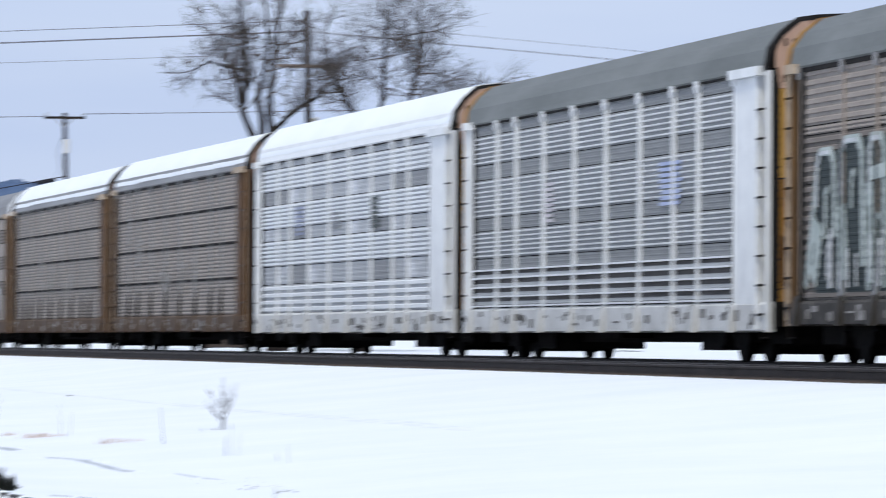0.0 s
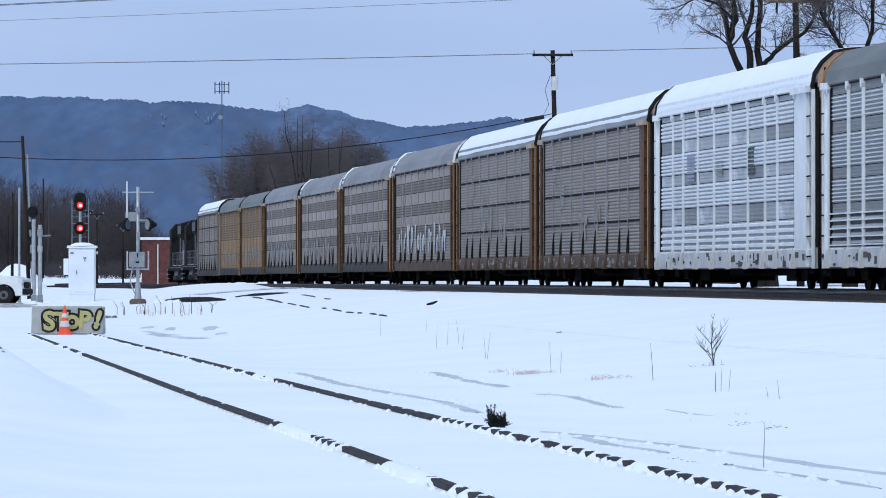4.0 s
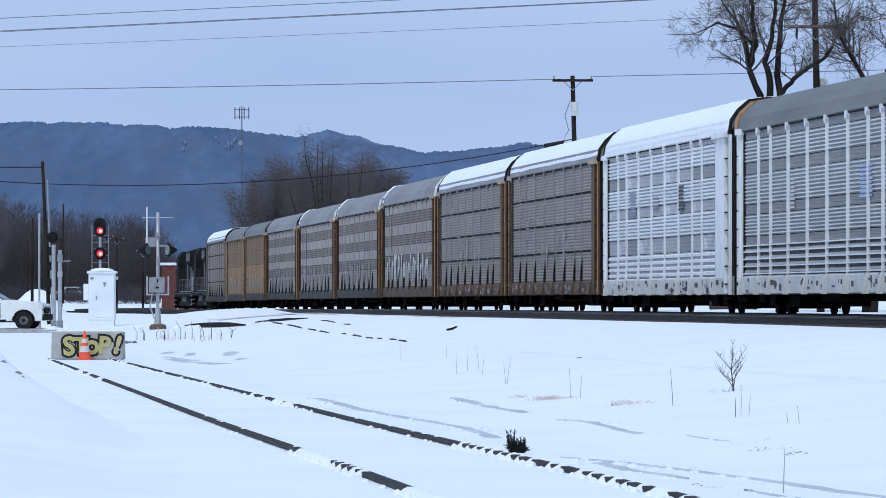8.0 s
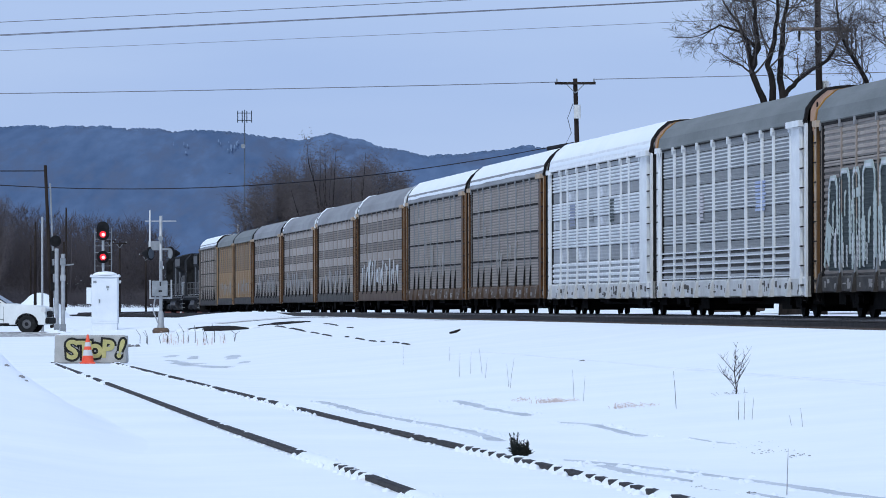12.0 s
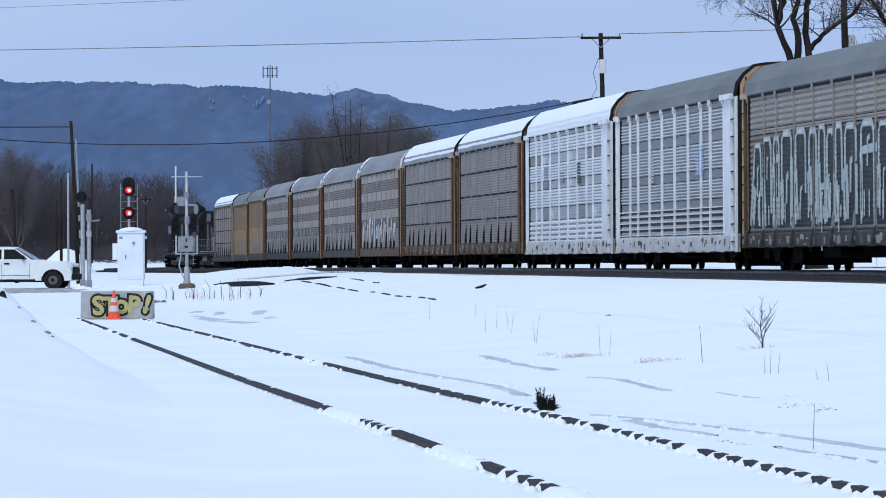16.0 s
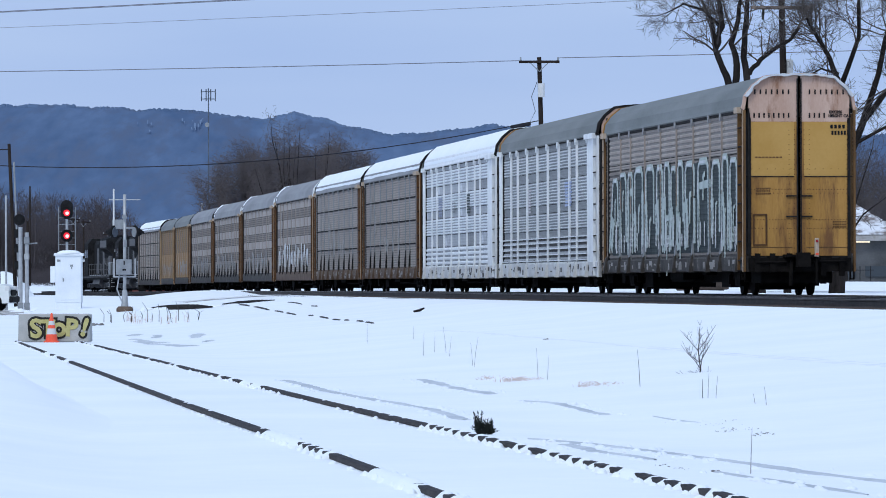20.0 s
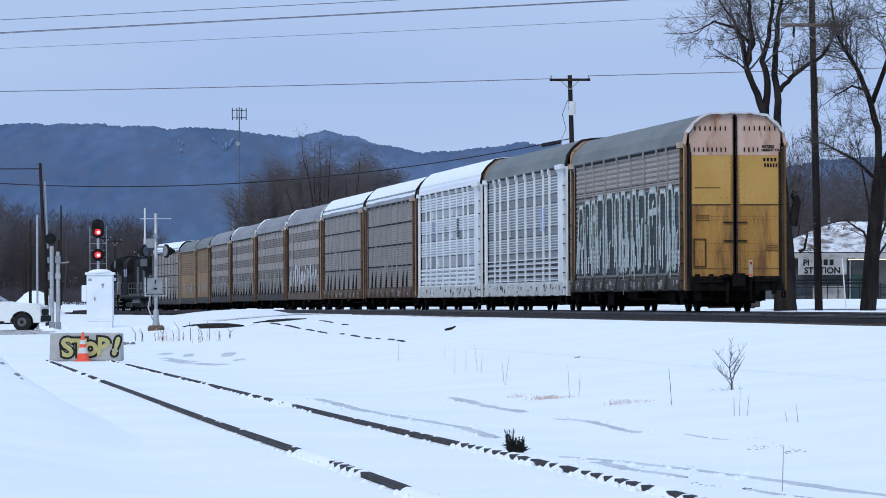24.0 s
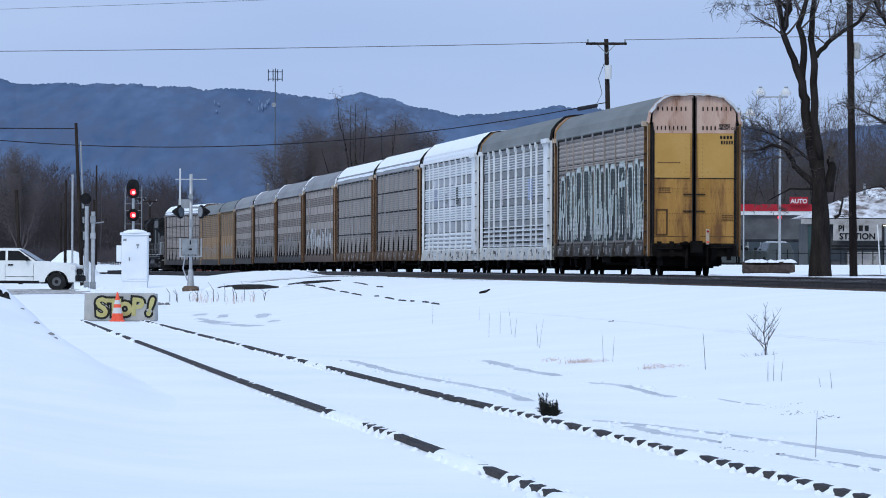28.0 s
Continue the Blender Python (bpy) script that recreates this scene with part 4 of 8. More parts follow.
def end_doors(car, e, hl, eave, top, prof):
    """Two tall folding end doors, pink above and yellow below, with a dark gap, lock bars and rows of punched holes."""
    x = e * (hl - 0.14)
    t = 0.06
    split = eave - 0.30
    z0 = 0.98
    rear = e < 0 and eave == 4.88  # the rear of the last wagon
    if rear:
        rng = random.Random(5)
        arch = [(a, b) for a, b in prof if b > eave + 0.15]
        line = []
        for (a, b), (c, d) in zip(arch, arch[1:]):
            n = max(1, int(math.hypot(c - a, d - b) / 0.10))
            line += [(a + (c - a) * k / n, b + (d - b) * k / n) for k in range(n)]
        line.append(arch[-1])
        ridge = Mesh()
        for a, b in line:
            out = Vector((a, (b - eave) * 1.6 + 0.3)).normalized()
            h = rng.uniform(0.004, 0.022)
            w = rng.uniform(0.13, 0.24)
            p0, p1 = Vector((a, b)) - out * rng.uniform(0.02, 0.075), Vector((a, b)) + out * h
            ridge.v += [(e * (hl + 0.02), *p0), (e * (hl + 0.02), *p1), (e * (hl - w), *p1), (e * (hl - w), *p0)]
        for i in range(len(line) - 1):
            for k in range(4):
                ridge.f.append((4 * i + k, 4 * i + (k + 1) % 4, 4 * i + 4 + (k + 1) % 4, 4 * i + 4 + k))
        ridge.f += [(0, 1, 2, 3), tuple(4 * (len(line) - 1) + k for k in (3, 2, 1, 0))]
        part("roof_snow", ridge, SPRAY_PALE, car, "crust of snow along the roof edge")
    for s in (-1, 1):
        up = [(abs(a) * s, b - 0.06) for a, b in prof if a >= 0]
        up = [(min(abs(a), HALF_W - 0.15) * s, b) for a, b in up]
        outline = [(0.035 * s, split), (s * (HALF_W - 0.15), split)] + up + [(0.035 * s, up[-1][1])]
        low = [(0.035 * s, z0), (s * (HALF_W - 0.15), z0), (s * (HALF_W - 0.15), split), (0.035 * s, split)]
        for nm, o, mat, lab in (("end_door", low, YELLOW_PAINT, "yellow end door leaf"), ("upper_door", outline, PINK_PRIMER if e < 0 else BROWN_BRIGHT, "faded pink upper door panel" if e < 0 else "ochre upper door panel")):
            mesh = Mesh()
            mesh.prism(o if s > 0 else o[::-1], x - t / 2, x + t / 2)
            part(nm, mesh, mat, car, lab)
        xo = x + e * 0.036
        if e < 0:
            part("paint_patch", Mesh().box(x + e * 0.0325, s * 0.71, 3.15, 0.005, 1.16, split - 3.16), YELLOW_FRESH, car, "repainted clean yellow patch")
        det = Mesh()
        det.box(xo, s * 0.78, 3.12, 0.02, 1.28, 0.022)
        det.box(xo, s * 0.05, z0, 0.05, 0.035, top - z0 - 0.12)
        if e < 0:
            part("door_seam", Mesh().box(x + e * 0.032, s * 0.74, 1.25, 0.012, 1.1, 0.02), BROWN_BRIGHT, car)
        det.box(xo, s * (HALF_W - 0.19), z0, 0.04, 0.04, split - z0 + 0.1)
        for z in (2.06, 2.6):
            det.box(xo + e * 0.02, s * 0.20, z, 0.04, 0.3, 0.035)
        det.box(xo, s * 0.3, z0 - 0.04, 0.08, 0.5, 0.10).box(xo, s * 1.05, z0 - 0.04, 0.08, 0.35, 0.08)
        part("lock_bar", det, BROWN_PAINT if e > 0 else DARK_LINE, car, "dark lock bars and hinges")
        holes = Mesh()
        for zc, n in ((eave + 0.42, 7), (split + 0.10, 9)):
            for k in range(n):
                y = s * (0.28 + (1.05 if zc < eave else 0.9) * k / (n - 1))
                if rear and zc < eave and y < -0.74:
                    continue
                if rear:
                    part("vent_slot", shared("vent_slot", lambda: Mesh().box(0, 0, 0, 0.012, 0.04, 0.13), DARK_LINE), DARK_LINE, car, m=pose(xo, y, zc))
                else:
                    holes.box(xo, y, zc, 0.012, 0.045, 0.13)
        for z, n in ((1.75, 12), (1.98, 14), (2.78, 14), (2.68, 10), (3.32, 6)):
            for k in range(n):
                holes.box(xo, s * (0.22 + 1.05 * k / (n - 1)), z, 0.006, 0.022, 0.022)
        for y in (0.13, 0.27, 1.28):
            for k in range(26):
                holes.box(xo, s * y, 1.1 + 0.13 * k, 0.006, 0.02, 0.022)
        tagged(part("perforation", holes, BROWN_PAINT if rear else DARK_LINE, car, "rows of dark punched holes"), kind="stuff")
    if e < 0:
        xo = x + e * 0.04
        sm = Mesh()
        sm.box(xo, -0.88, 1.32, 0.03, 0.045, 0.8).box(xo, -1.22, 1.32, 0.03, 0.045, 0.8).box(xo, -1.05, 1.30, 0.03, 0.38, 0.045).box(xo, -1.05, 2.1, 0.03, 0.38, 0.045)
        flipped = Mesh()
        flipped.add([(a, -b, c) for a, b, c in sm.v], [q[::-1] for q in sm.f])
        part("hatch_frame", flipped, BROWN_PAINT, car, "small framed hatch")
        marks = Mesh()
        for k, (y, z, w, h) in enumerate(((-1.03, 4.40, 0.43, 0.10), (-1.10, 4.23, 0.5, 0.11))):
            n = 4 if h > 0.08 and k == 0 else 6
            for i in range(n):
                marks.box(xo, y + w / 2 - w * (i + 0.5) / n, z, 0.012, w / n * 0.62, h)
        part("lettering", marks, BLACK_PAINT, car, "small black lettering")
        for body, y, z in (("EXCESS", -0.98, 4.80), ("HEIGHT CAR", -1.09, 4.70)):
            lettering(body, 0.105, 0.004, 0.004, BLACK_PAINT, car, Matrix(((0, 0, -1, xo), (-1, 0, 0, y), (0, 1, 0, z), (0, 0, 0, 1))), "black stencilled words")
        faint = Mesh()
        for y, z, w in ((0.82, 3.62, 0.75), (0.96, 2.66, 0.42), (0.96, 2.73, 0.38), (0.96, 2.80, 0.40), (-1.08, 1.85, 0.37), (-1.08, 1.92, 0.37), (-1.08, 1.78, 0.37)):
            for i in range(8):
                faint.box(xo, y + w / 2 - w * (i + 0.5) / 8, z, 0.01, w / 8 * 0.7, 0.035)
        part("lettering", faint, BROWN_PAINT, car, "faint brown lettering")
        # end-of-train device on the coupler
        dev = Mesh().chamfer_box(x + e * 0.75, -0.34, 1.0, 0.10, 0.11, 0.5, 0.02)
        part("end_of_train_device", dev, CAP_TAN, car, "faded tan end-of-train device")
        part("device_pole", Mesh().box(x + e * 0.72, -0.34, 0.30, 0.05, 0.05, 0.7), UNDER_BLACK, car)
        part("device_stripe", Mesh().box(x + e * 0.805, -0.34, 1.05, 0.01, 0.08, 0.06), ORANGE, car, "orange reflective strip")
        part("device_lens", Mesh().disc((x + e * 0.81, -0.34, 1.42), (1, 0, 0), 0.035, 0.02, 10), SIGN_RED, car, "unlit red marker lens")
        part("buffer_beam", Mesh().box(x + e * 0.12, 0, 0.62, 0.25, 2.7, 0.36).box(x + e * 0.25, 0.0, 1.0, 0.5, 0.9, 0.07), UNDER_BLACK, car)
        mech = Mesh()
        for y in (-1.1, -0.6, 0.3, 0.75, 1.15):
            mech.box(x + e * 0.26, y, 0.5 + 0.1 * (y > 0), 0.08, 0.14, 0.5)
        mech.tube([(x + e * 0.3, -1.2, 0.9), (x + e * 0.3, 1.2, 0.86)], 0.03, 6).tube([(x + e * 0.34, 0.25, 1.0), (x + e * 0.4, 0.3, 0.25)], 0.05, 6)
        part("end_gear", mech, UNDER_BLACK, car)


# how the panels of each kind of wagon are laid
def warm(b, r, n):
    return GALV_WARM


def plain(b, r, n):
    return GALV


def striped(b, r, n):
    return GALV_DARK if r in (1, 3, 5) else GALV if r else GALV_WARM


def white_patches(b, r, n):
    if r in (1, 3, 5):
        return (PATCH_PALE, PATCH_GREY, PATCH_PALE, PATCH_MIXED, PATCH_GREY, PATCH_MIXED, PATCH_PALE)[(b * 5 + r * 3 + b * r) % 7]
    return PATCH_PALE if r == 7 else WHITE_PANEL


def post_panels(b, r, n):
    return PATCH_PALE if r == 0 else PATCH_BLOTCHED if r in (1, 3, 5, 7) else RIB_WHITE


def tan_rows(b, r, n):
    return TAN_PAINT if r < 3 and r != 2 else TAN_DULL


def ribbed_strip(mesh, x, z, w, rows, pitch, y, depth=0.008):
    """A sprayed patch that follows the ribs of the panels, rows of them high."""
    prof = [(0.0, 0.0)]
    for k in range(rows):
        b = k * pitch
        prof += [(0.0, b + 0.3 * pitch), (depth, b + 0.4 * pitch), (depth, b + 0.7 * pitch), (0.0, b + 0.8 * pitch)]
    prof += [(0.0, rows * pitch), (-0.006, rows * pitch), (-0.006, 0.0)]
    mesh.prism([(y + a, z + b) for a, b in prof], x - w / 2, x + w / 2)


def slatted(car, name, x, z, w, rows, pitch, mat, label, y=HALF_W - 0.026):
    """A painted emblem that shows only on the raised ribs."""
    mesh = Mesh()
    rng = random.Random(int(abs(x) * 100) + rows)
    for k in range(rows):
        a = w * rng.uniform(0.82, 1.0)
        mesh.box(x + rng.uniform(-0.05, 0.05) * w, y, z + k * pitch, a, 0.012, pitch * 0.62)
    tagged(part(name, mesh, mat, car, label), kind="stuff")


def ribbon(mesh, path, width, y, wave=0.022, pitch=0.16):
    """A sprayed stroke on the wagon's side along a path of x, z; its edges sway as the ribs below it do."""
    pts = []
    for (xa, za), (xb, zb) in zip(path, path[1:]):
        n = max(1, int(math.hypot(xb - xa, zb - za) / 0.055))
        pts += [(xa + (xb - xa) * k / n, za + (zb - za) * k / n) for k in range(n)]
    pts.append(path[-1])
    o = len(mesh.v)
    for k, (x, z) in enumerate(pts):
        (xa, za), (xb, zb) = pts[max(k - 1, 0)], pts[min(k + 1, len(pts) - 1)]
        ln = math.hypot(xb - xa, zb - za) or 1.0
        nx, nz = (zb - za) / ln, -(xb - xa) / ln
        sway = wave * math.sin(2 * math.pi * z / pitch)
        h = 0.5 * width * (1 + 0.16 * math.sin(2 * math.pi * z / pitch + 1.0) + 0.10 * noise.noise((x * 2.0, z * 2.5, 4.0)))
        mesh.v += [(x + nx * h + sway, y + 0.004, z + nz * h), (x - nx * h + sway, y + 0.004, z - nz * h), (x - nx * h + sway, y - 0.012, z - nz * h), (x + nx * h + sway, y - 0.012, z + nz * h)]
    for k in range(len(pts) - 1):
        for i in range(4):
            j = (i + 1) % 4
            mesh.f.append((o + 4 * k + i, o + 4 * k + j, o + 4 * k + 4 + j, o + 4 * k + 4 + i))
    e = o + 4 * (len(pts) - 1)
    mesh.f += [(o, o + 3, o + 2, o + 1), (e, e + 1, e + 2, e + 3)]


def spray(car, length, z_side, eave, letters, seed):
    """Tall abstract sprayed forms over the ribs: pale mint loops and legs round dark teal; they spell nothing."""
    rng = random.Random(seed)
    rim, fill, pale = Mesh(), Mesh(), Mesh()
    x, end = length / 2 - 1.9, -length / 2 + 1.05
    w = (x - end) / letters
    y = HALF_W - 0.028
    low, top = z_side + 0.12, z_side + 0.705 * (eave - z_side)
    cuts = [0.0]
    for k in range(letters):
        cuts.append(cuts[-1] + rng.choice((0.7, 0.85, 1.0, 1.25, 1.4)))
    for k in range(letters):
        w = (x - end) * (cuts[k + 1] - cuts[k]) / cuts[-1]
        a = x - (x - end) * (cuts[k] + cuts[k + 1]) / 2 / cuts[-1]
        zt = top - rng.uniform(0.0, 0.16) - (0.2 if k == 0 else 0)
        ribbed_strip(fill, a, low, w * 1.0, 20, (zt - low) / 20, y - 0.02)
        l, r = a + 0.37 * w, a - 0.31 * w
        zl, zr = low + rng.choice((0.02, 0.1, 0.4)), low + rng.choice((0.05, 0.9, 1.6))
        flare = 0.75 if k == 0 else rng.uniform(0.0, 0.12)
        ribbon(rim, [(l + flare, zl), (l + 0.4 * flare, (zl + zt) / 2), (l, zt - 0.2), (l - 0.12 * w, zt), (r + 0.12 * w, zt), (r, zt - 0.2), (r - rng.uniform(0, 0.1), zr)], 0.17, y)
        # broad pale legs, swelling towards the foot
        zb = zl + rng.uniform(0.0, 0.2)
        zm = rng.uniform(2.1, 3.0)
        foot = rng.uniform(0.3, 0.75)
        ribbon(rim, [(l + flare * 0.8 - 0.3 * foot, zb), (l + flare * 0.4 - 0.22 * foot, (zb + zm) / 2), (l, zm)], foot, y + 0.006)
        ribbon(fill, [(l - 0.05 - 0.25 * foot + flare * 0.7, zb + 0.2), (l - 0.12 * foot + flare * 0.3, zm - 0.35)], 0.06, y + 0.012)
        if k % 2:
            ribbon(rim, [(r - 0.12, low + rng.uniform(0.1, 0.6)), (r - 0.08, rng.uniform(2.3, 3.2))], rng.uniform(0.2, 0.4), y + 0.006)
        # short bars and hooks between the legs
        z = rng.uniform(1.9, 3.1)
        if k % 4 == 2:
            ribbon(rim, [(a + 0.3 * w, z), (a - 0.5 * w, z + 0.05)], 0.2, y + 0.008)
        z = rng.uniform(1.9, 3.3)
        ribbon(rim, [(a + 0.02 * w, z - rng.uniform(0.5, 1.5)), (a, z), (a - 0.1 * w, z + 0.05)], rng.uniform(0.1, 0.2), y + 0.01)
        for _ in range(3):
            d, z = rng.uniform(-0.4, 0.45) * w, low + rng.uniform(0.0, 0.25)
            ribbon(pale, [(a + d, z), (a + d + rng.uniform(-0.04, 0.04), z + rng.uniform(0.3, 1.0))], rng.uniform(0.05, 0.09), y + 0.014)
        ribbon(pale, [(l + 0.02, zt - 0.9), (l - 0.02, zt - 0.25), (l - 0.14 * w, zt - 0.02), (r + 0.16 * w, zt - 0.02)], 0.07, y + 0.014)
    for b in range(1, 9):
        xp = -length / 2 + 0.9 + (length - 1.85) * sum(BAY_SHARES[:b]) / sum(BAY_SHARES)
        ribbed_strip(fill, xp, low, 0.082, 20, (top - 0.25 - low) / 20, HALF_W - 0.006, 0.004)
    for nm, mesh, mat in (("graffiti_rim", rim, SPRAY_MINT), ("graffiti_fill", fill, SPRAY_TEAL), ("graffiti_highlight", pale, SPRAY_PALE)):
        tagged(part(nm, mesh, mat, car, "abstract sprayed graffiti shapes"), kind="stuff")


def scribble(car, length, n, z0, z1, mat, seed, y=HALF_W - 0.012, a=0.15, b=0.9):
    """A row of small sprayed loops and hooks."""
    rng = random.Random(seed)
    mesh = Mesh()
    for k in range(n):
        x = length / 2 - 1.5 - (length - 3) * (a + (b - a) * (k + rng.uniform(0, 0.6)) / n)
        h = (z1 - z0) * rng.uniform(0.45, 1.0)
        z = z0 + rng.uniform(0, 0.25) * (z1 - z0 - h)
        d = rng.uniform(0.3, 0.7)
        path = [(x, z), (x + rng.uniform(-0.1, 0.1), z + h * 0.6), (x - d * 0.3, z + h), (x - d, z + h * 0.9), (x - d, z + h * rng.uniform(0.2, 0.6)), (x - d * 0.2, z + h * 0.35)]
        ribbon(mesh, path[:rng.randint(4, 6)], rng.uniform(0.12, 0.26), y, 0.008)
    tagged(part("graffiti", mesh, mat, car, "small pale sprayed marks"), kind="stuff")


LEN = 27.15
EVEN4 = (0.25,) * 4


def build_train():
    wagons = []

    def put(car, offset, base, wheels=()):
        TRAIN.append((car, offset, base, list(wheels)))

    # the last wagon, with large graffiti
    c, ax = autorack("autorack_wagon", "grey autorack wagon with mint and dark graffiti, yellow end doors", LEN, 4.88, 5.84, 9, (0.25, 0.25, 0.21, 0.04, 0.25),
                     lambda b, r, n: GALV_DARK if r < 3 else GALV_WARM, GALV_WARM, BROWN_BRIGHT, SILL_GREY, GREY_ROOF, gusset=GREY_STEEL, rib_depth=0.02, head_mat=SPRAY_FADED, roof_end=PINK_PRIMER, roof_front=YELLOW_PAINT, z_sill=0.62, brackets=True)
    spray(c, LEN, 1.04, 4.88, 14, 4)
    put(c, -14.15, 10.2, ax)
    # white posts over grey ribs
    c, ax = autorack("autorack_wagon", "autorack wagon with white posts and ribs over grey panels", LEN, 4.97, 5.94, 9, (0.20, 0.07, 0.15, 0.07, 0.21, 0.08, 0.16, 0.06),
                     post_panels, WHITE_PAINT, WHITE_PAINT, DIRTY_WHITE, GREY_ROOF, ribs=10, posts_wide=0.115, post_depth=0.07, rear_w=2.45, flat_rows=(1, 3, 5, 7), z_sill=0.52,
                     brackets=True, thin=True, rib_depth=0.03, roof_front=YELLOW_PAINT, slot=0.07, counts={0: 4})
    for share in (0.004, 0.055, 0.105, 0.155, 0.198):
        part("white_rib", Mesh().box(0.875, HALF_W - 0.03, 1.05 + 3.93 * share, LEN - 3.7, 0.05, 0.035), WHITE_PAINT, c, "white horizontal rib")
    decal = material("faded_blue_decal", (0.30, 0.37, 0.60), (0.46, 0.52, 0.68), 0.6)
    slatted(c, "blue_decal", -6.1, 2.85, 1.75, 8, 0.105, decal, "faded blue square emblem across the ribs")
    slatted(c, "faded_emblem", 4.6, 2.75, 0.9, 8, 0.105, material("faded_pinkish_decal", (0.5, 0.46, 0.5), (0.6, 0.58, 0.6), 0.6), "faded pale emblem across the ribs")
    put(c, 14.15, 10.2, ax)
    # all white
    c, ax = autorack("autorack_wagon", "white autorack wagon with grey patched panels and snowy roof", LEN, 4.98, 6.02, 9, (0.19, 0.12, 0.17, 0.08, 0.16, 0.09, 0.15, 0.04),
                     white_patches, WHITE_PAINT, WHITE_PAINT, DIRTY_WHITE, WHITE_PAINT, ribs=9, posts_wide=0.10, post_depth=0.06, snow="full", gusset=WHITE_PAINT, rear_w=2.7, flat_rows=(1, 3, 5, 7),
                     z_sill=0.52, brackets=True, slot=0.06, counts={0: 4})
    faded = material("faded_grey_blue", (0.20, 0.23, 0.34), (0.38, 0.41, 0.5), 0.6)
    slatted(c, "faded_emblem", 6.6, 3.02, 1.5, 7, 0.11, faded, "faded blue emblem across the ribs")
    slatted(c, "faded_emblem", 1.4, 3.1, 1.1, 4, 0.11, PATCH_GREY, "faded grey emblem across the ribs")
    slatted(c, "dark_emblem", -3.9, 3.02, 1.2, 7, 0.11, SPRAY_DARK, "dark square emblem across the ribs")
    put(c, 42.45, 10.2, ax)
    # grey with dark seams and brown posts
    for k in range(2):
        c, ax = autorack("autorack_wagon", "weathered grey autorack wagon with brown end posts and snow-covered roof", LEN, 4.95 - 0.04 * k, 5.98 - 0.03 * k, 9, EVEN4,
                         warm, GREY_STEEL, BROWN_PAINT, SILL_BROWN, LIGHT_ROOF, seams=(0.25, 0.5, 0.75), gusset=DARK_LINE, snow="full", ribs=9, rear_w=1.9, rib_depth=0.02, brackets=True)
        slatted(c, "faded_patch", 9.6 - 2 * k, 3.3, 0.9, 8, 0.12, PALE_WASH, "pale worn patch on the panels")
        slatted(c, "faded_patch", 7.4 - 3 * k, 2.6, 1.1, 7, 0.12, PALE_WASH, "pale worn patch on the panels")
        scribble(c, LEN, 4, 1.5, 2.9, PALE_WASH, 30 + k, a=0.35, b=0.7)
        put(c, 70.75 + 28.3 * k, 10.2, ax)
    # grey with two darker bands
    for k in range(4):
        last = k == 3
        c, ax = autorack("autorack_wagon", ("grey autorack wagon with darker bands and pale graffiti along its foot" if k == 0 else
                                            "grey autorack wagon with two darker bands" if not last else "pale grey autorack wagon with darker bands"),
                         LEN, (4.89, 4.80, 4.73, 4.73)[k], (5.92, 5.83, 5.76, 5.75)[k], 9, (0.25, 0.13, 0.12, 0.12, 0.13, 0.13, 0.12), striped, GALV_WARM,
                         BROWN_PAINT, SILL_BROWN if k == 0 else SILL_GREY, LIGHT_ROOF, gusset=DARK_LINE,
                         snow="end" if k in (0, 1, 2) else None, ribs=8, rear_w=1.5, rib_depth=0.006, posts_wide=0.045, post_depth=0.03)
        slatted(c, "faded_patch", 8.8 - 0.5 * k, 2.7, 0.55, 13, 0.13, PALE_WASH, "pale vertical streak of worn paint")
        if k == 0:
            scribble(c, LEN, 18, 1.3, 2.6, SPRAY_PALE, 50, a=0.05, b=0.95)
        else:
            scribble(c, LEN, 12, 1.25, 2.3, SPRAY_FADED, 51 + k, a=0.1, b=0.85)
        put(c, 127.35 + 28.3 * k, 10.2, ax)
    # a two-part tan wagon
    for k in range(2):
        c, ax = autorack("articulated_wagon_unit", "faded tan unit of an articulated autorack wagon", 21.9, 4.76, 5.72, 7, EVEN4, tan_rows, TAN_PAINT,
                         TAN_PAINT if k else BROWN_PAINT, SILL_GREY, GREY_ROOF, gusset=None, ribs=6, rib_depth=0.007, doors=False, group="articulated autorack units")
        scribble(c, 21.9, 9, 1.25, 2.3, SPRAY_FADED, 70 + k)
        put(c, 226.4 + 11.15 + 22.3 * k, 7.3, ax)
    c, ax = autorack("autorack_wagon", "grey autorack wagon with snow-covered roof behind the locomotive", LEN, 4.92, 5.86, 9, EVEN4, warm, GALV_DARK, GALV_DARK,
                     SILL_GREY, LIGHT_ROOF, seams=(0.25, 0.5, 0.75), gusset=DARK_LINE, snow="full", ribs=8, rib_depth=0.014)
    put(c, 285.15, 10.2, ax)
    for k in range(2):
        c, ax = locomotive()
        put(c, 299.3 + 11.3 + 22.6 * k, 6.5, ax)


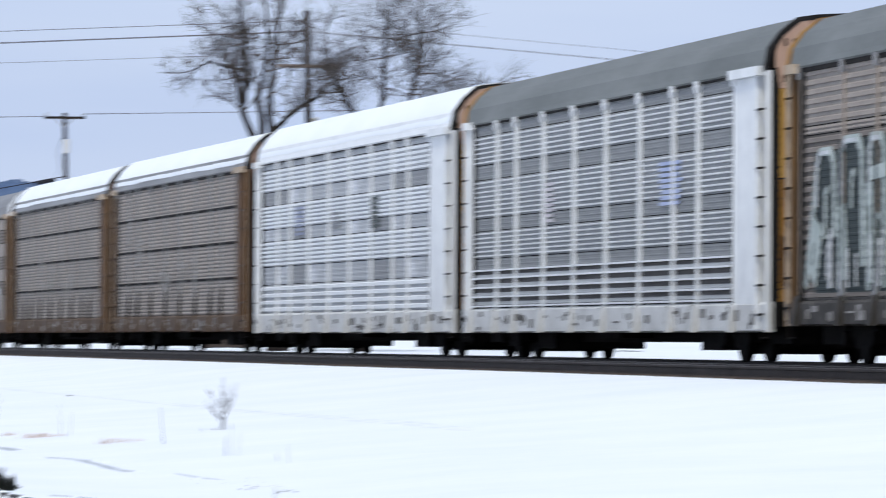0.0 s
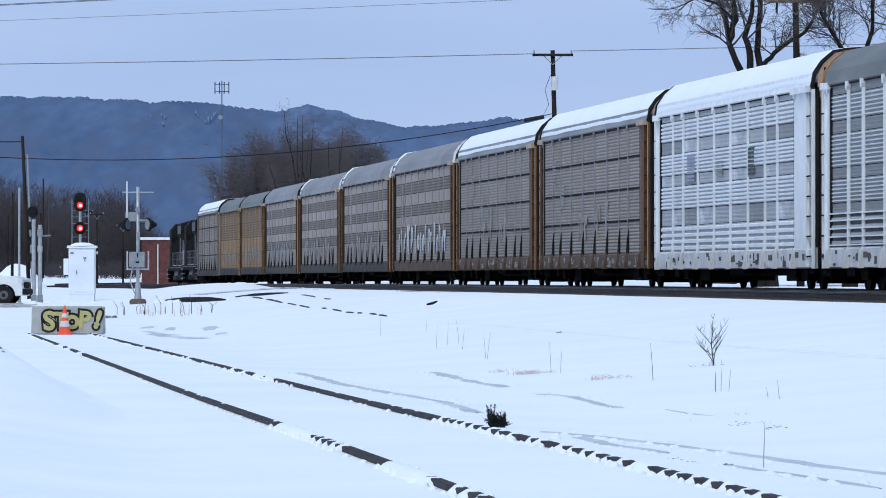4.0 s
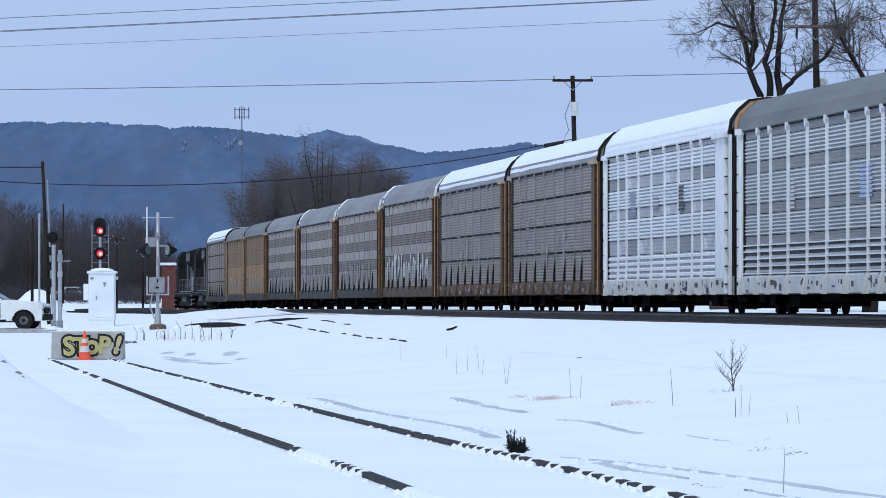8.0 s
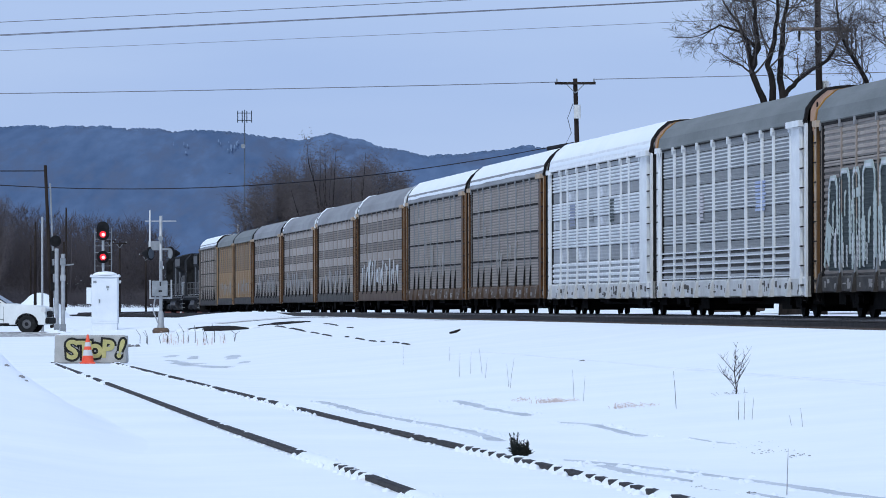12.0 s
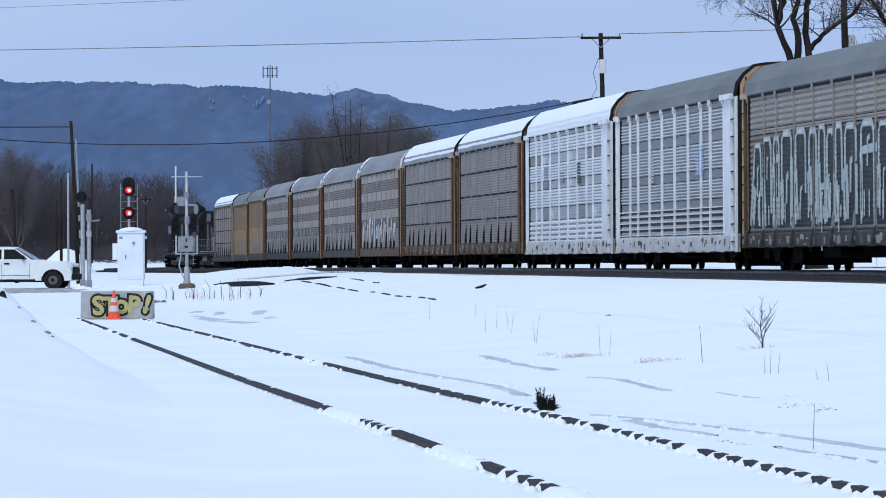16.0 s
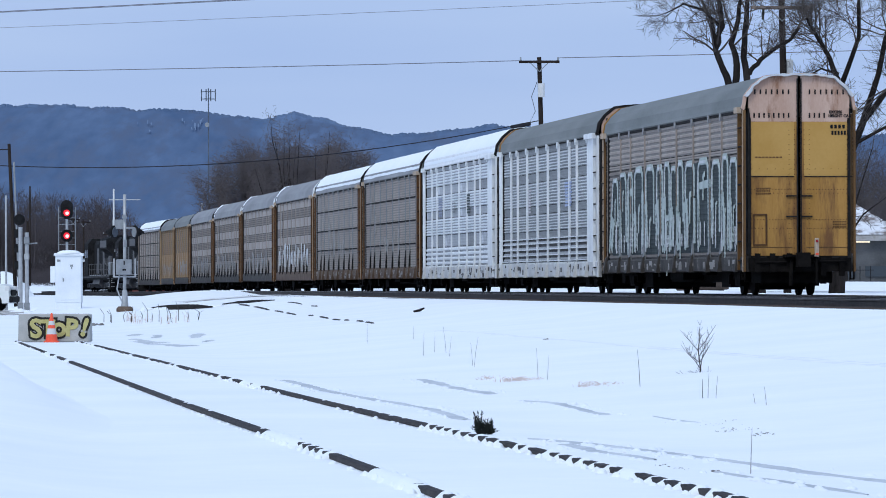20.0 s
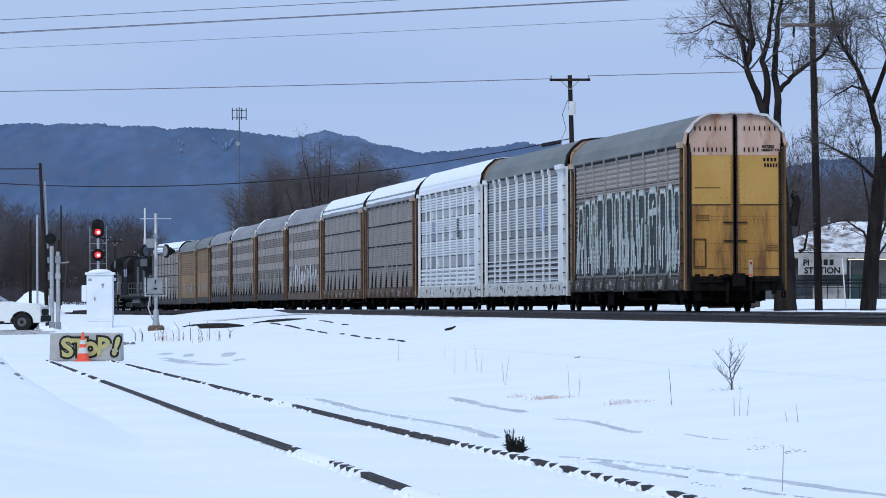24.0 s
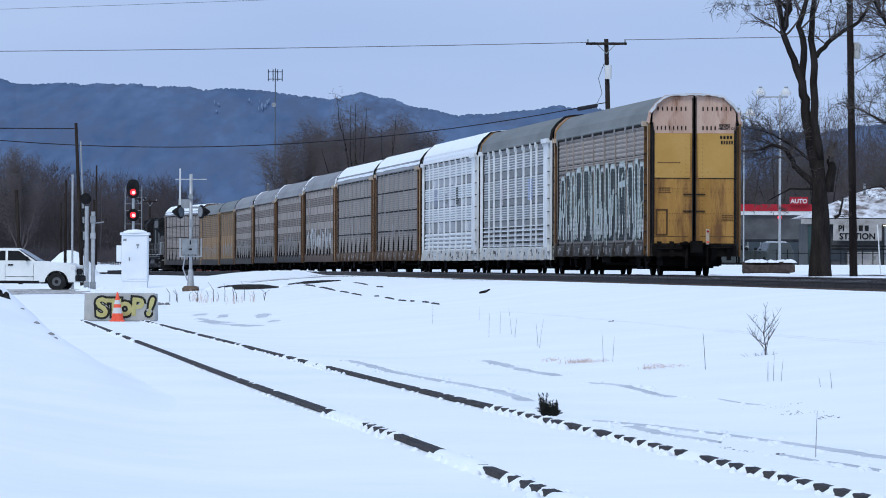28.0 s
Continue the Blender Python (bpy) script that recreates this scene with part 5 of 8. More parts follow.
def locomotive():
    """A black diesel locomotive, long hood to the rear."""
    loco = thing("locomotive", "black diesel freight locomotive with grey walkway rails", "locomotive", group="locomotives")
    part("frame", Mesh().box(0, 0, 1.1, 21.6, 3.0, 0.38).box(0, 0, 0.9, 20.5, 2.2, 0.2), LOCO_BLACK, loco)
    tank = Mesh().prism([(-1.35, 1.1), (-1.45, 0.7), (-1.1, 0.32), (1.1, 0.32), (1.45, 0.7), (1.35, 1.1)], -2.6, 2.6)
    part("fuel_tank", tank, RAIL_TOP_DULL, loco, "dull grey fuel tank")
    hood = Mesh().prism([(-0.95, 1.48), (0.95, 1.48), (0.95, 4.3), (0.75, 4.65), (-0.75, 4.65), (-0.95, 4.3)], -8.8, 5.2)
    part("long_hood", hood, LOCO_BLACK, loco)
    rad = Mesh()
    for s in (-1, 1):
        rad.prism([(s * 0.95, 3.4), (s * 1.5, 3.85), (s * 1.5, 4.75), (s * 0.7, 5.0)] if s > 0 else [(s * 0.7, 5.0), (s * 1.5, 4.75), (s * 1.5, 3.85), (s * 0.95, 3.4)], -8.7, -3.8)
    part("radiator_wing", rad, LOCO_BLACK, loco)
    part("cab", Mesh().prism([(-1.5, 1.48), (1.5, 1.48), (1.5, 4.35), (1.1, 4.85), (-1.1, 4.85), (-1.5, 4.35)], 5.4, 8.2), LOCO_BLACK, loco)
    part("short_hood", Mesh().prism([(-1.0, 1.48), (1.0, 1.48), (1.0, 3.0), (0.8, 3.2), (-0.8, 3.2), (-1.0, 3.0)], 8.2, 10.0), LOCO_BLACK, loco)
    for s in (-1, 1):
        for a in (6.1, 7.3):
            part("cab_window", Mesh().box(a, s * 1.505, 3.1, 0.85, 0.02, 0.7), GLASS_DARK, loco)
        for k in range(9):
            part("hood_door", Mesh().box(-7.6 + 1.4 * k, s * 0.955, 1.65, 1.2, 0.03, 1.4 if k < 3 else 2.3), RAIL_TOP_DULL if k % 3 == 1 else LOCO_BLACK, loco)
        rails = Mesh()
        for k in range(11):
            rails.tube([(-10 + 1.85 * k, s * 1.45, 1.48), (-10 + 1.85 * k, s * 1.45, 2.5)], 0.025, 5)
        rails.tube([(-10, s * 1.45, 2.5), (5.2, s * 1.45, 2.5)], 0.025, 5).tube([(-10, s * 1.45, 2.0), (5.2, s * 1.45, 2.0)], 0.02, 5)
        part("handrail", rails, RAIL_TOP_DULL, loco)
        part("air_tank", Mesh().tube([(-2.4, s * 1.2, 1.0), (2.4, s * 1.2, 1.0)], 0.17, 8), LOCO_BLACK, loco)
    for e in (-1, 1):
        pl = Mesh().prism([(-1.45, 0.15), (1.45, 0.15), (1.5, 0.75), (1.5, 1.48), (-1.5, 1.48), (-1.5, 0.75)], e * 10.8 - 0.06, e * 10.8 + 0.06)
        part("pilot", pl, LOCO_BLACK, loco)
        for s in (-1, 1):
            st = Mesh()
            for z in (0.45, 0.8, 1.15):
                st.box(e * 10.5, s * 1.48, z, 0.55, 0.25, 0.04)
            part("steps", st, ALUMINIUM, loco)
    top = Mesh()
    for a in (-7.6, -6.2, -4.8):
        part("roof_fan", Mesh().disc((a, 0, 5.0), (0, 0, 1), 0.55, 0.12, 14), LOCO_BLACK, loco)
    part("fan_deck", top.box(-6.2, 0, 4.6, 5.0, 1.5, 0.36), LOCO_BLACK, loco)
    part("exhaust_stack", Mesh().box(-1.2, 0, 4.62, 1.6, 0.7, 0.35), LOCO_BLACK, loco)
    part("blower_hood", Mesh().box(1.5, 0, 4.62, 1.2, 0.6, 0.3), LOCO_BLACK, loco)
    part("hood_end", Mesh().box(-8.84, 0, 1.6, 0.04, 1.5, 2.1).box(-8.9, 0, 3.6, 0.1, 0.5, 0.25), LOCO_BLACK, loco)
    rng = random.Random(41)
    for k in range(16):
        s = -1 if k % 2 else 1
        part("grille" if k % 3 else "access_panel", Mesh().box(-8.2 + 0.8 * k, s * (0.965 if k > 5 else 1.2), rng.uniform(1.7, 2.8), rng.uniform(0.3, 0.7), 0.04, rng.uniform(0.3, 0.9)), GREY_STEEL if k % 2 else RAIL_TOP_DULL, loco)
    for s in (-1, 1):
        part("number_box", Mesh().chamfer_box(-8.95, s * 0.62, 3.55, 0.16, 0.42, 0.24, 0.03), GREY_STEEL, loco)
        part("wing_grille", Mesh().box(-6.2, s * 1.505, 3.98, 4.4, 0.03, 0.62), RAIL_TOP_DULL, loco, "grey radiator grille")
        part("sill_stripe", Mesh().box(0, s * 1.508, 1.30, 21.0, 0.02, 0.08), RAIL_TOP_DULL, loco, "pale stripe along the walkway edge")
        part("snow_on_walkway", Mesh().box(-2.0, s * 1.25, 1.485, 13.5, 0.32, 0.035), SNOW_THIN, loco, "thin snow on the walkway")
        hose = Mesh()
        for k in range(3):
            hose.tube([(-10.9, s * (0.45 + 0.16 * k), 1.0), (-11.0, s * (0.47 + 0.16 * k), 0.6), (-10.9, s * (0.5 + 0.16 * k), 0.35)], 0.03, 5)
        part("air_hose", hose, RUBBER, loco)
    part("headlight", Mesh().disc((-8.97, -0.13, 3.72), (1, 0, 0), 0.1, 0.05, 12).disc((-8.97, 0.13, 3.72), (1, 0, 0), 0.1, 0.05, 12), SIGN_WHITE, loco, "unlit twin headlight")
    part("end_door", Mesh().box(-8.83, 0, 1.62, 0.05, 0.7, 1.75), RAIL_TOP_DULL, loco, "grey end door")
    part("pilot_stripe", Mesh().box(-10.88, 0, 0.95, 0.02, 2.7, 0.1), ALUMINIUM, loco, "pale stripe across the pilot")
    grating = Mesh()
    for k in range(9):
        if k != 4:
            grating.box(-10.72, -1.36 + 0.34 * k, 1.48, 0.035, 0.035, 1.05)
    part("end_railing", grating.box(-10.72, -0.85, 2.5, 0.04, 1.06, 0.05).box(-10.72, 0.85, 2.5, 0.04, 1.06, 0.05), RAIL_TOP_DULL, loco, "railing across the end platform")
    for s in (-1, 1):
        part("corner_casing", Mesh().chamfer_box(-9.9, s * 1.28, 1.5, 1.0, 0.34, 1.15, 0.05), GREY_STEEL, loco, "grey equipment casing at the corner")
        part("anticlimber", Mesh().box(-10.95, s * 0.8, 1.28, 0.22, 0.9, 0.16), RAIL_TOP_DULL, loco)
        part("exhaust_vent", Mesh().chamfer_box(-8.3, s * 1.1, 2.4, 0.7, 0.3, 0.8, 0.05), RAIL_TOP_DULL, loco)
    part("step_well", Mesh().box(-10.3, 1.2, 0.5, 0.7, 0.5, 0.7).box(-10.3, -1.2, 0.5, 0.7, 0.5, 0.7), GREY_STEEL, loco, "grey step well")
    part("end_handrail", Mesh().tube([(-10.7, -1.3, 1.48), (-10.7, -1.3, 2.5), (-10.7, -0.5, 2.5)], 0.03, 5).tube([(-10.7, 1.3, 1.48), (-10.7, 1.3, 2.5), (-10.7, 0.5, 2.5)], 0.03, 5), RAIL_TOP_DULL, loco)
    axles = []
    for e in (-1, 1):
        def side():
            mesh = Mesh()
            for s in (-1, 1):
                mesh.box(0, s * 1.02, 0.42, 4.6, 0.14, 0.36).box(0, s * 1.05, 0.3, 0.7, 0.12, 0.3)
                for a in (-1.8, 0, 1.8):
                    mesh.disc((a, s * 1.12, 0.52), (0, 1, 0), 0.2, 0.18, 10)
            return mesh
        bg = part("bogie", shared("loco_bogie", side, RAIL_TOP_DULL), RAIL_TOP_DULL, loco, m=pose(e * 6.6, 0, 0))
        for d in (-1.8, 0, 1.8):
            axles.append(wheelset(bg, d))
    return loco, axles


build_train()


def train_pose(offset, base, t):
    u = train_place(t) + offset
    xa, ya, _ = track_point(u + base)
    xb, yb, _ = track_point(u - base)
    turn = math.degrees(math.atan2(ya - yb, xa - xb))
    return pose((xa + xb) / 2, (ya + yb) / 2, rail_height(u), 0, 0, turn)


for car, offset, base, wheels in TRAIN:
    car.matrix_basis = train_pose(offset, base, 0.0)


# ---- distance: hills, woods, town ----
def hill_height(a):
    """The ridge's rise over its distance, by bearing."""
    return float(np.interp(a, [-0.16, -0.09, -0.0865, -0.083, -0.08, -0.06, -0.044, -0.0315, -0.0264, -0.0209, -0.0165, -0.0111, -0.0084, -0.0029, 0.0016, 0.0078, 0.014, 0.03, 0.06, 0.09, 0.16, 0.3],
                           [0.0350, 0.0342, 0.0331, 0.0317, 0.0313, 0.0314, 0.0308, 0.0299, 0.0294, 0.0304, 0.0294, 0.0277, 0.0276, 0.0262, 0.0263, 0.0273, 0.0280, 0.0262, 0.0235, 0.0262, 0.027, 0.02]))


def on_slope(a, d, lift=0.0):
    """A place on the hillside at a bearing and a distance."""
    r = float(np.interp(d, HILL_DEPTH, HILL_RISE))
    z = 1.25 + hill_height(a) * 3040 * r
    z += (2.6 * noise.noise((a * 60, d * 0.004, 1.0)) + 1.2 * noise.noise((a * 200, d * 0.012, 5.0))) * min(1, r + 0.1)
    return math.sin(a) * d, math.cos(a) * d, z + lift


HILL_DEPTH = [2300, 2420, 2540, 2650, 2750, 2850, 2930, 3000, 3040, 3120, 3300]
HILL_RISE = [-0.02, 0.16, 0.34, 0.50, 0.65, 0.80, 0.91, 0.985, 1.0, 0.9, 0.5]


def hills():
    mesh = Mesh()
    angles = np.concatenate([np.arange(-0.22, -0.10, 0.002), np.arange(-0.10, 0.10, 0.00024), np.arange(0.10, 0.30, 0.002)])
    depth, rise = HILL_DEPTH, HILL_RISE
    verts, faces = [], []
    for a in angles:
        verts += [on_slope(a, d) for d in depth]
    n = len(depth)
    for j in range(len(angles) - 1):
        for i in range(n - 1):
            faces.append((j * n + i, (j + 1) * n + i, (j + 1) * n + i + 1, j * n + i + 1))
    mesh.add(verts, faces)
    rng = random.Random(19)
    tagged(part("backdrop_hills", mesh, HAZED_HILL, smooth=True), "wooded ridge with patches of snow, blue distance haze in its colour", "hills", kind="structure")
    crest = Mesh()
    for k in range(1500):
        a = rng.uniform(-0.1, 0.1)
        x, y, z = on_slope(a, 3040)
        cone(crest, x, y, z - 2.2, rng.uniform(1.6, 4.6), 4.0, rng.uniform(2.6, 4.0) + 1.4 * max(0, noise.noise((a * 300, 1.0, 2.0))), rng)
    tagged(part("ridge_trees", crest, HAZED_HILL, smooth=True), "rounded bare tree tops along the crest of the ridge", "woods", kind="stuff")
    flecks = Mesh()
    for a0, r0, n, wide in ((-0.0390, 0.878, 15, 0.0010), (-0.0472, 0.87, 4, 0.0009)):
        for _ in range(n):
            a, r = a0 + rng.gauss(0, wide), r0 + rng.gauss(0, 0.022)
            d = float(np.interp(r, rise[:9], depth[:9]))
            wa, wd, o = rng.uniform(0.00006, 0.00020), rng.uniform(5, 11), len(flecks.v)
            for k in range(9):
                q = 2 * math.pi * k / 9
                f = rng.uniform(0.5, 1.2)
                flecks.v.append(on_slope(a + wa * f * math.cos(q), d + wd * f * math.sin(q), 1.6))
            flecks.f.append(tuple(range(o, o + 9)))
    tagged(part("hill_clearings", flecks, HAZED_HILL_SNOW), "small snowy clearings between the ridge's trees, haze in their colour", "snow patches", kind="stuff")


hills()


def twig_path(p, d, length, steps, bend, rng, lift=0.0):
    pts = [p]
    for _ in range(steps):
        d = (d + Vector((rng.uniform(-bend, bend), rng.uniform(-bend, bend), rng.uniform(-bend, bend) + lift))).normalized()
        p = p + d * (length / steps)
        pts.append(p)
    return pts, d


def grow(limbs, twigs, p, d, length, r, level, rng, bend=0.22, kids=(4, 6), spread=0.75, lift=0.04, shrink=0.62, thin=0.008):
    """One branch and all that springs from it."""
    steps = 5 if level > 1 else 3
    pts, last = twig_path(p, d, length, steps, bend, rng, lift)
    radii = [max(thin, r * (1 - 0.55 * k / steps)) for k in range(steps + 1)]
    (limbs if level > 2 else twigs).tube(pts, radii, 7 if level > 2 else 4 if level == 2 else 3, cap=False)
    if level == 0:
        return
    for k in range(rng.randint(*kids)):
        f = rng.uniform(0.3, 1.0)
        i = min(int(f * steps), steps - 1)
        q = pts[i].lerp(pts[i + 1], f * steps - i)
        base = (pts[i + 1] - pts[i]).normalized()
        side = Vector((rng.gauss(0, 1), rng.gauss(0, 1), rng.gauss(0, 0.7)))
        side = (side - base * side.dot(base)).normalized()
        nd = (base * (1 - spread * 0.5) + side * spread).normalized()
        grow(limbs, twigs, q, nd, length * shrink * rng.uniform(0.75, 1.15), max(thin, radii[i] * 0.6), level - 1, rng, bend, kids, spread, lift, shrink, thin)


def tree(name, label, x, y, limbs_spec, seed, trunk, bark=BARK, twig=TWIG, kids=(4, 6), level=3, group="", thin=0.0065, ground=None, shrink=0.62):
    """A bare tree: a trunk drawn through points, main limbs through theirs, and branches that spring from these."""
    rng = random.Random(seed)
    z = ground_height(x, y) if ground is None else ground
    ob = thing(name, label, "tree", pose(x, y, z - 0.1), group=group)
    tm, limbs, twigs = Mesh(), Mesh(), Mesh()
    pts, r0, r1 = trunk
    k = len(pts) - 1
    tm.tube([(pts[0][0], pts[0][1], -0.25)] + list(pts), [r0 * 1.35] + [r0 + (r1 - r0) * i / k for i in range(k + 1)], 12)
    for path, ra, rb, n, ln in limbs_spec:
        path = [Vector(q) for q in path]
        m = len(path) - 1
        fine = []
        for i in range(m):
            for s in range(3):
                jit = Vector((rng.uniform(-1, 1), rng.uniform(-1, 1), rng.uniform(-1, 1))) * ra * 0.25 * (0 if i + s == 0 else 1)
                fine.append(path[i].lerp(path[i + 1], s / 3) + jit)
        fine.append(path[-1])
        mm = len(fine) - 1
        radii = [ra + (rb - ra) * i / mm for i in range(mm + 1)]
        part("limb", Mesh().tube(fine, radii, 8, cap=True), bark, ob, smooth=True)
        for _ in range(n):
            f = rng.uniform(0.56 if ra >= 0.16 and thin < 0.01 else 0.25, 1.0)
            i = min(int(f * mm), mm - 1)
            base = (fine[i + 1] - fine[i]).normalized()
            side = Vector((rng.gauss(0, 1), rng.gauss(0, 1), rng.gauss(0.25, 0.7))).normalized()
            grow(limbs, twigs, fine[i].lerp(fine[i + 1], 0.5), (base * 0.5 + side * 0.8).normalized(), ln * rng.uniform(0.7, 1.25), max(0.014, radii[i] * 0.36),
                 level - 1, rng, kids=kids, thin=thin, shrink=shrink)
        grow(limbs, twigs, fine[-1], (fine[-1] - fine[-2]).normalized(), ln, rb, level - 1, rng, kids=kids, thin=thin, shrink=shrink)
    part("trunk", tm, bark, ob, smooth=True)
    tagged(part("branches", limbs, bark, ob, smooth=True), kind="stuff")
    tagged(part("crown", twigs, twig, ob, "fine bare twigs"), kind="stuff")
    return ob


def near_trees():
    # the large tree beside the track: two upright stems, a drooping left limb, a broken stub
    spec = [
        ([(-0.15, 0, 4.2), (-0.45, 0, 5.6), (-0.60, 0.1, 7.0), (-0.72, 0, 7.6), (-1.10, 0.1, 8.5), (-1.48, 0, 9.6), (-1.25, 0, 10.5), (-1.35, 0.1, 12.0), (-1.6, 0, 13.6)], 0.22, 0.05, 16, 1.8),
        ([(-1.27, 0, 10.4), (-1.9, 0.2, 11.1), (-2.7, 0.3, 11.35), (-3.4, 0.2, 11.0)], 0.07, 0.02, 14, 1.1),
        ([(-0.75, 0.1, 7.6), (-0.66, 0, 9.0), (-0.85, 0.1, 9.8), (-0.6, 0.1, 10.8), (-0.42, 0, 12.0), (-0.6, 0, 13.8)], 0.15, 0.045, 11, 1.7),
        ([(-0.05, 0, 4.6), (-0.28, -0.1, 6.2), (-0.28, 0, 8.3), (-0.38, 0, 9.8), (-0.3, 0, 11.0), (-0.1, 0, 12.2), (0.1, 0, 14.0)], 0.18, 0.05, 10, 1.6),
        ([(-0.28, 0, 8.4), (-0.1, -0.1, 8.75), (0.23, -0.2, 9.15), (0.89, -0.3, 9.63), (1.43, -0.3, 9.98), (1.72, -0.3, 10.4)], 0.11, 0.055, 9, 0.8),
        ([(-1.45, 0, 9.6), (-1.6, 0.2, 10.6), (-2.0, 0.4, 11.5), (-2.5, 0.5, 12.2)], 0.10, 0.03, 9, 1.4),
        ([(-0.2, 0, 3.6), (-1.0, 0, 4.4), (-1.35, 0.1, 5.0), (-1.9, 0.1, 5.2), (-2.4, 0, 5.0)], 0.13, 0.04, 20, 1.5),
        ([(-0.4, 0, 4.6), (-1.1, 0.2, 5.2), (-1.8, 0.3, 5.6), (-2.5, 0.2, 5.8)], 0.06, 0.02, 14, 0.9),
        ([(-0.3, 0, 3.5), (-1.2, -0.3, 3.5), (-2.1, -0.3, 3.0)], 0.05, 0.02, 3, 0.6),
        ([(0.3, 0, 3.4), (0.42, 0, 4.3), (0.40, 0, 4.75)], 0.20, 0.13, 1, 0.5),
        ([(0.55, 0, 2.4), (0.75, -0.1, 2.5), (0.85, -0.1, 3.2)], 0.07, 0.03, 2, 0.5),
    ]
    tree("bare_tree", "large dark bare tree with a thick forked trunk beside the track", 13.37, 215, spec, 11,
         ([(0, 0, 0.0), (-0.02, 0, 0.6), (0.02, 0, 1.6), (0.0, 0, 2.6), (-0.06, 0, 3.6), (-0.12, 0, 4.6)], 0.47, 0.24), group="bare trees beside the track", kids=(5, 8), thin=0.005, shrink=0.58)
    spec = [
        ([(0.5, 0, 5.0), (0.45, 0, 7.4), (0.1, 0, 8.6), (-0.5, 0, 10.0), (-1.1, 0.1, 11.0), (-1.4, 0, 12.4)], 0.16, 0.04, 30, 1.7),
        ([(0.55, 0, 5.6), (1.3, 0.2, 7.5), (1.9, 0.3, 9.6), (2.3, 0.2, 11.6), (2.4, 0.2, 13.2)], 0.16, 0.04, 30, 1.7),
        ([(1.1, 0.1, 7.0), (2.4, 0.2, 8.6), (3.6, 0.3, 9.8), (4.7, 0.2, 10.6)], 0.13, 0.03, 28, 1.7),
        ([(0.2, 0, 8.4), (0.9, -0.3, 10.4), (0.9, -0.4, 12.2), (1.0, -0.4, 13.6)], 0.11, 0.03, 26, 1.7),
        ([(0.1, 0, 8.9), (-0.6, -0.2, 9.1), (-1.3, -0.2, 8.7)], 0.06, 0.02, 9, 0.9),
        ([(0.55, 0, 5.2), (-0.5, 0.3, 6.2), (-1.5, 0.4, 6.7)], 0.08, 0.025, 14, 1.2),
        ([(0.6, 0, 6.0), (2.2, -0.2, 6.9), (3.6, -0.3, 7.2)], 0.08, 0.025, 16, 1.4),
    ]
    tree("bare_tree", "tall bare tree with a wide crown of dark twigs", 17.1, 222, spec, 23,
         ([(0, 0, 0.0), (0.15, 0, 2.0), (0.35, 0, 4.0), (0.55, 0, 5.8)], 0.33, 0.27), group="bare trees beside the track", kids=(5, 8), thin=0.005, shrink=0.58)
    # slight trees behind
    for k, (x, y, h, s) in enumerate(((27.3, 446, 12.0, 31), (35.0, 448, 12.6, 41), (25.6, 470, 13.8, 43), (37.2, 472, 14.2, 53), (23.4, 478, 12.4, 59), (29.0, 458, 13.2, 61))):
        spec = [([(0, 0, h * 0.25), (-0.3, 0, h * 0.5), (-0.5, 0, h * 0.8)], 0.09, 0.02, 16, 2.1), ([(0, 0, h * 0.25), (0.6, 0, h * 0.5), (1.1, 0, h * 0.75)], 0.08, 0.02, 16, 2.1),
                ([(0, 0, h * 0.3), (-1.0, 0, h * 0.45), (-1.8, 0, h * 0.6)], 0.06, 0.02, 12, 1.8)]
        tree("slight_tree", "slender bare tree with upright twigs", x, y, spec, s, ([(0, 0, 0), (0, 0, h * 0.3)], 0.07, 0.06), group="slender bare trees", kids=(4, 6), thin=0.011)

    for x, y, h, sd in ((23.9, 304, 10.6, 81),):
        spec = [([(0, 0, h * 0.2), (-0.7, 0, h * 0.36), (-1.7, 0, h * 0.42), (-2.7, 0, h * 0.40)], 0.08, 0.02, 6, 1.3), ([(0, 0, h * 0.25), (0.7, 0, h * 0.45), (1.5, 0, h * 0.7)], 0.08, 0.02, 8, 1.5),
                ([(0, 0, h * 0.3), (-0.5, 0, h * 0.55), (-1.1, 0, h * 0.85)], 0.08, 0.02, 8, 1.5), ([(0, 0, h * 0.3), (0.1, 0, h * 0.6), (0.3, 0, h * 0.9)], 0.08, 0.02, 8, 1.5),
                ([(0, 0, h * 0.22), (1.0, 0, h * 0.36), (2.3, 0, h * 0.45)], 0.07, 0.02, 6, 1.3)]
        tree("spreading_tree", "bare tree with spreading dark branches before the shop", x, y, spec, sd, ([(0, 0, 0), (0.05, 0, h * 0.3)], 0.14, 0.11), group="bare trees before the shop", kids=(3, 5), thin=0.008)


near_trees()


def slivers(starts, ends, radius):
    """Corners and faces of many slender three-sided twigs, thick at the start and pointed at the end."""
    starts, ends = np.asarray(starts, float), np.asarray(ends, float)
    d = ends - starts
    d /= np.linalg.norm(d, axis=1)[:, None] + 1e-9
    u = np.cross(d, [0.31, 0.93, 0.2])
    u /= np.linalg.norm(u, axis=1)[:, None] + 1e-9
    v = np.cross(d, u)
    r = np.broadcast_to(np.asarray(radius, float), (len(starts),))[:, None]
    corners = np.stack([starts + u * r, starts - u * r * 0.5 + v * r * 0.87, starts - u * r * 0.5 - v * r * 0.87, ends], axis=1)
    base = np.arange(len(starts))[:, None] * 4
    faces = np.concatenate([base + [0, 1, 3], base + [1, 2, 3], base + [2, 0, 3]])
    return corners.reshape(-1, 3), faces


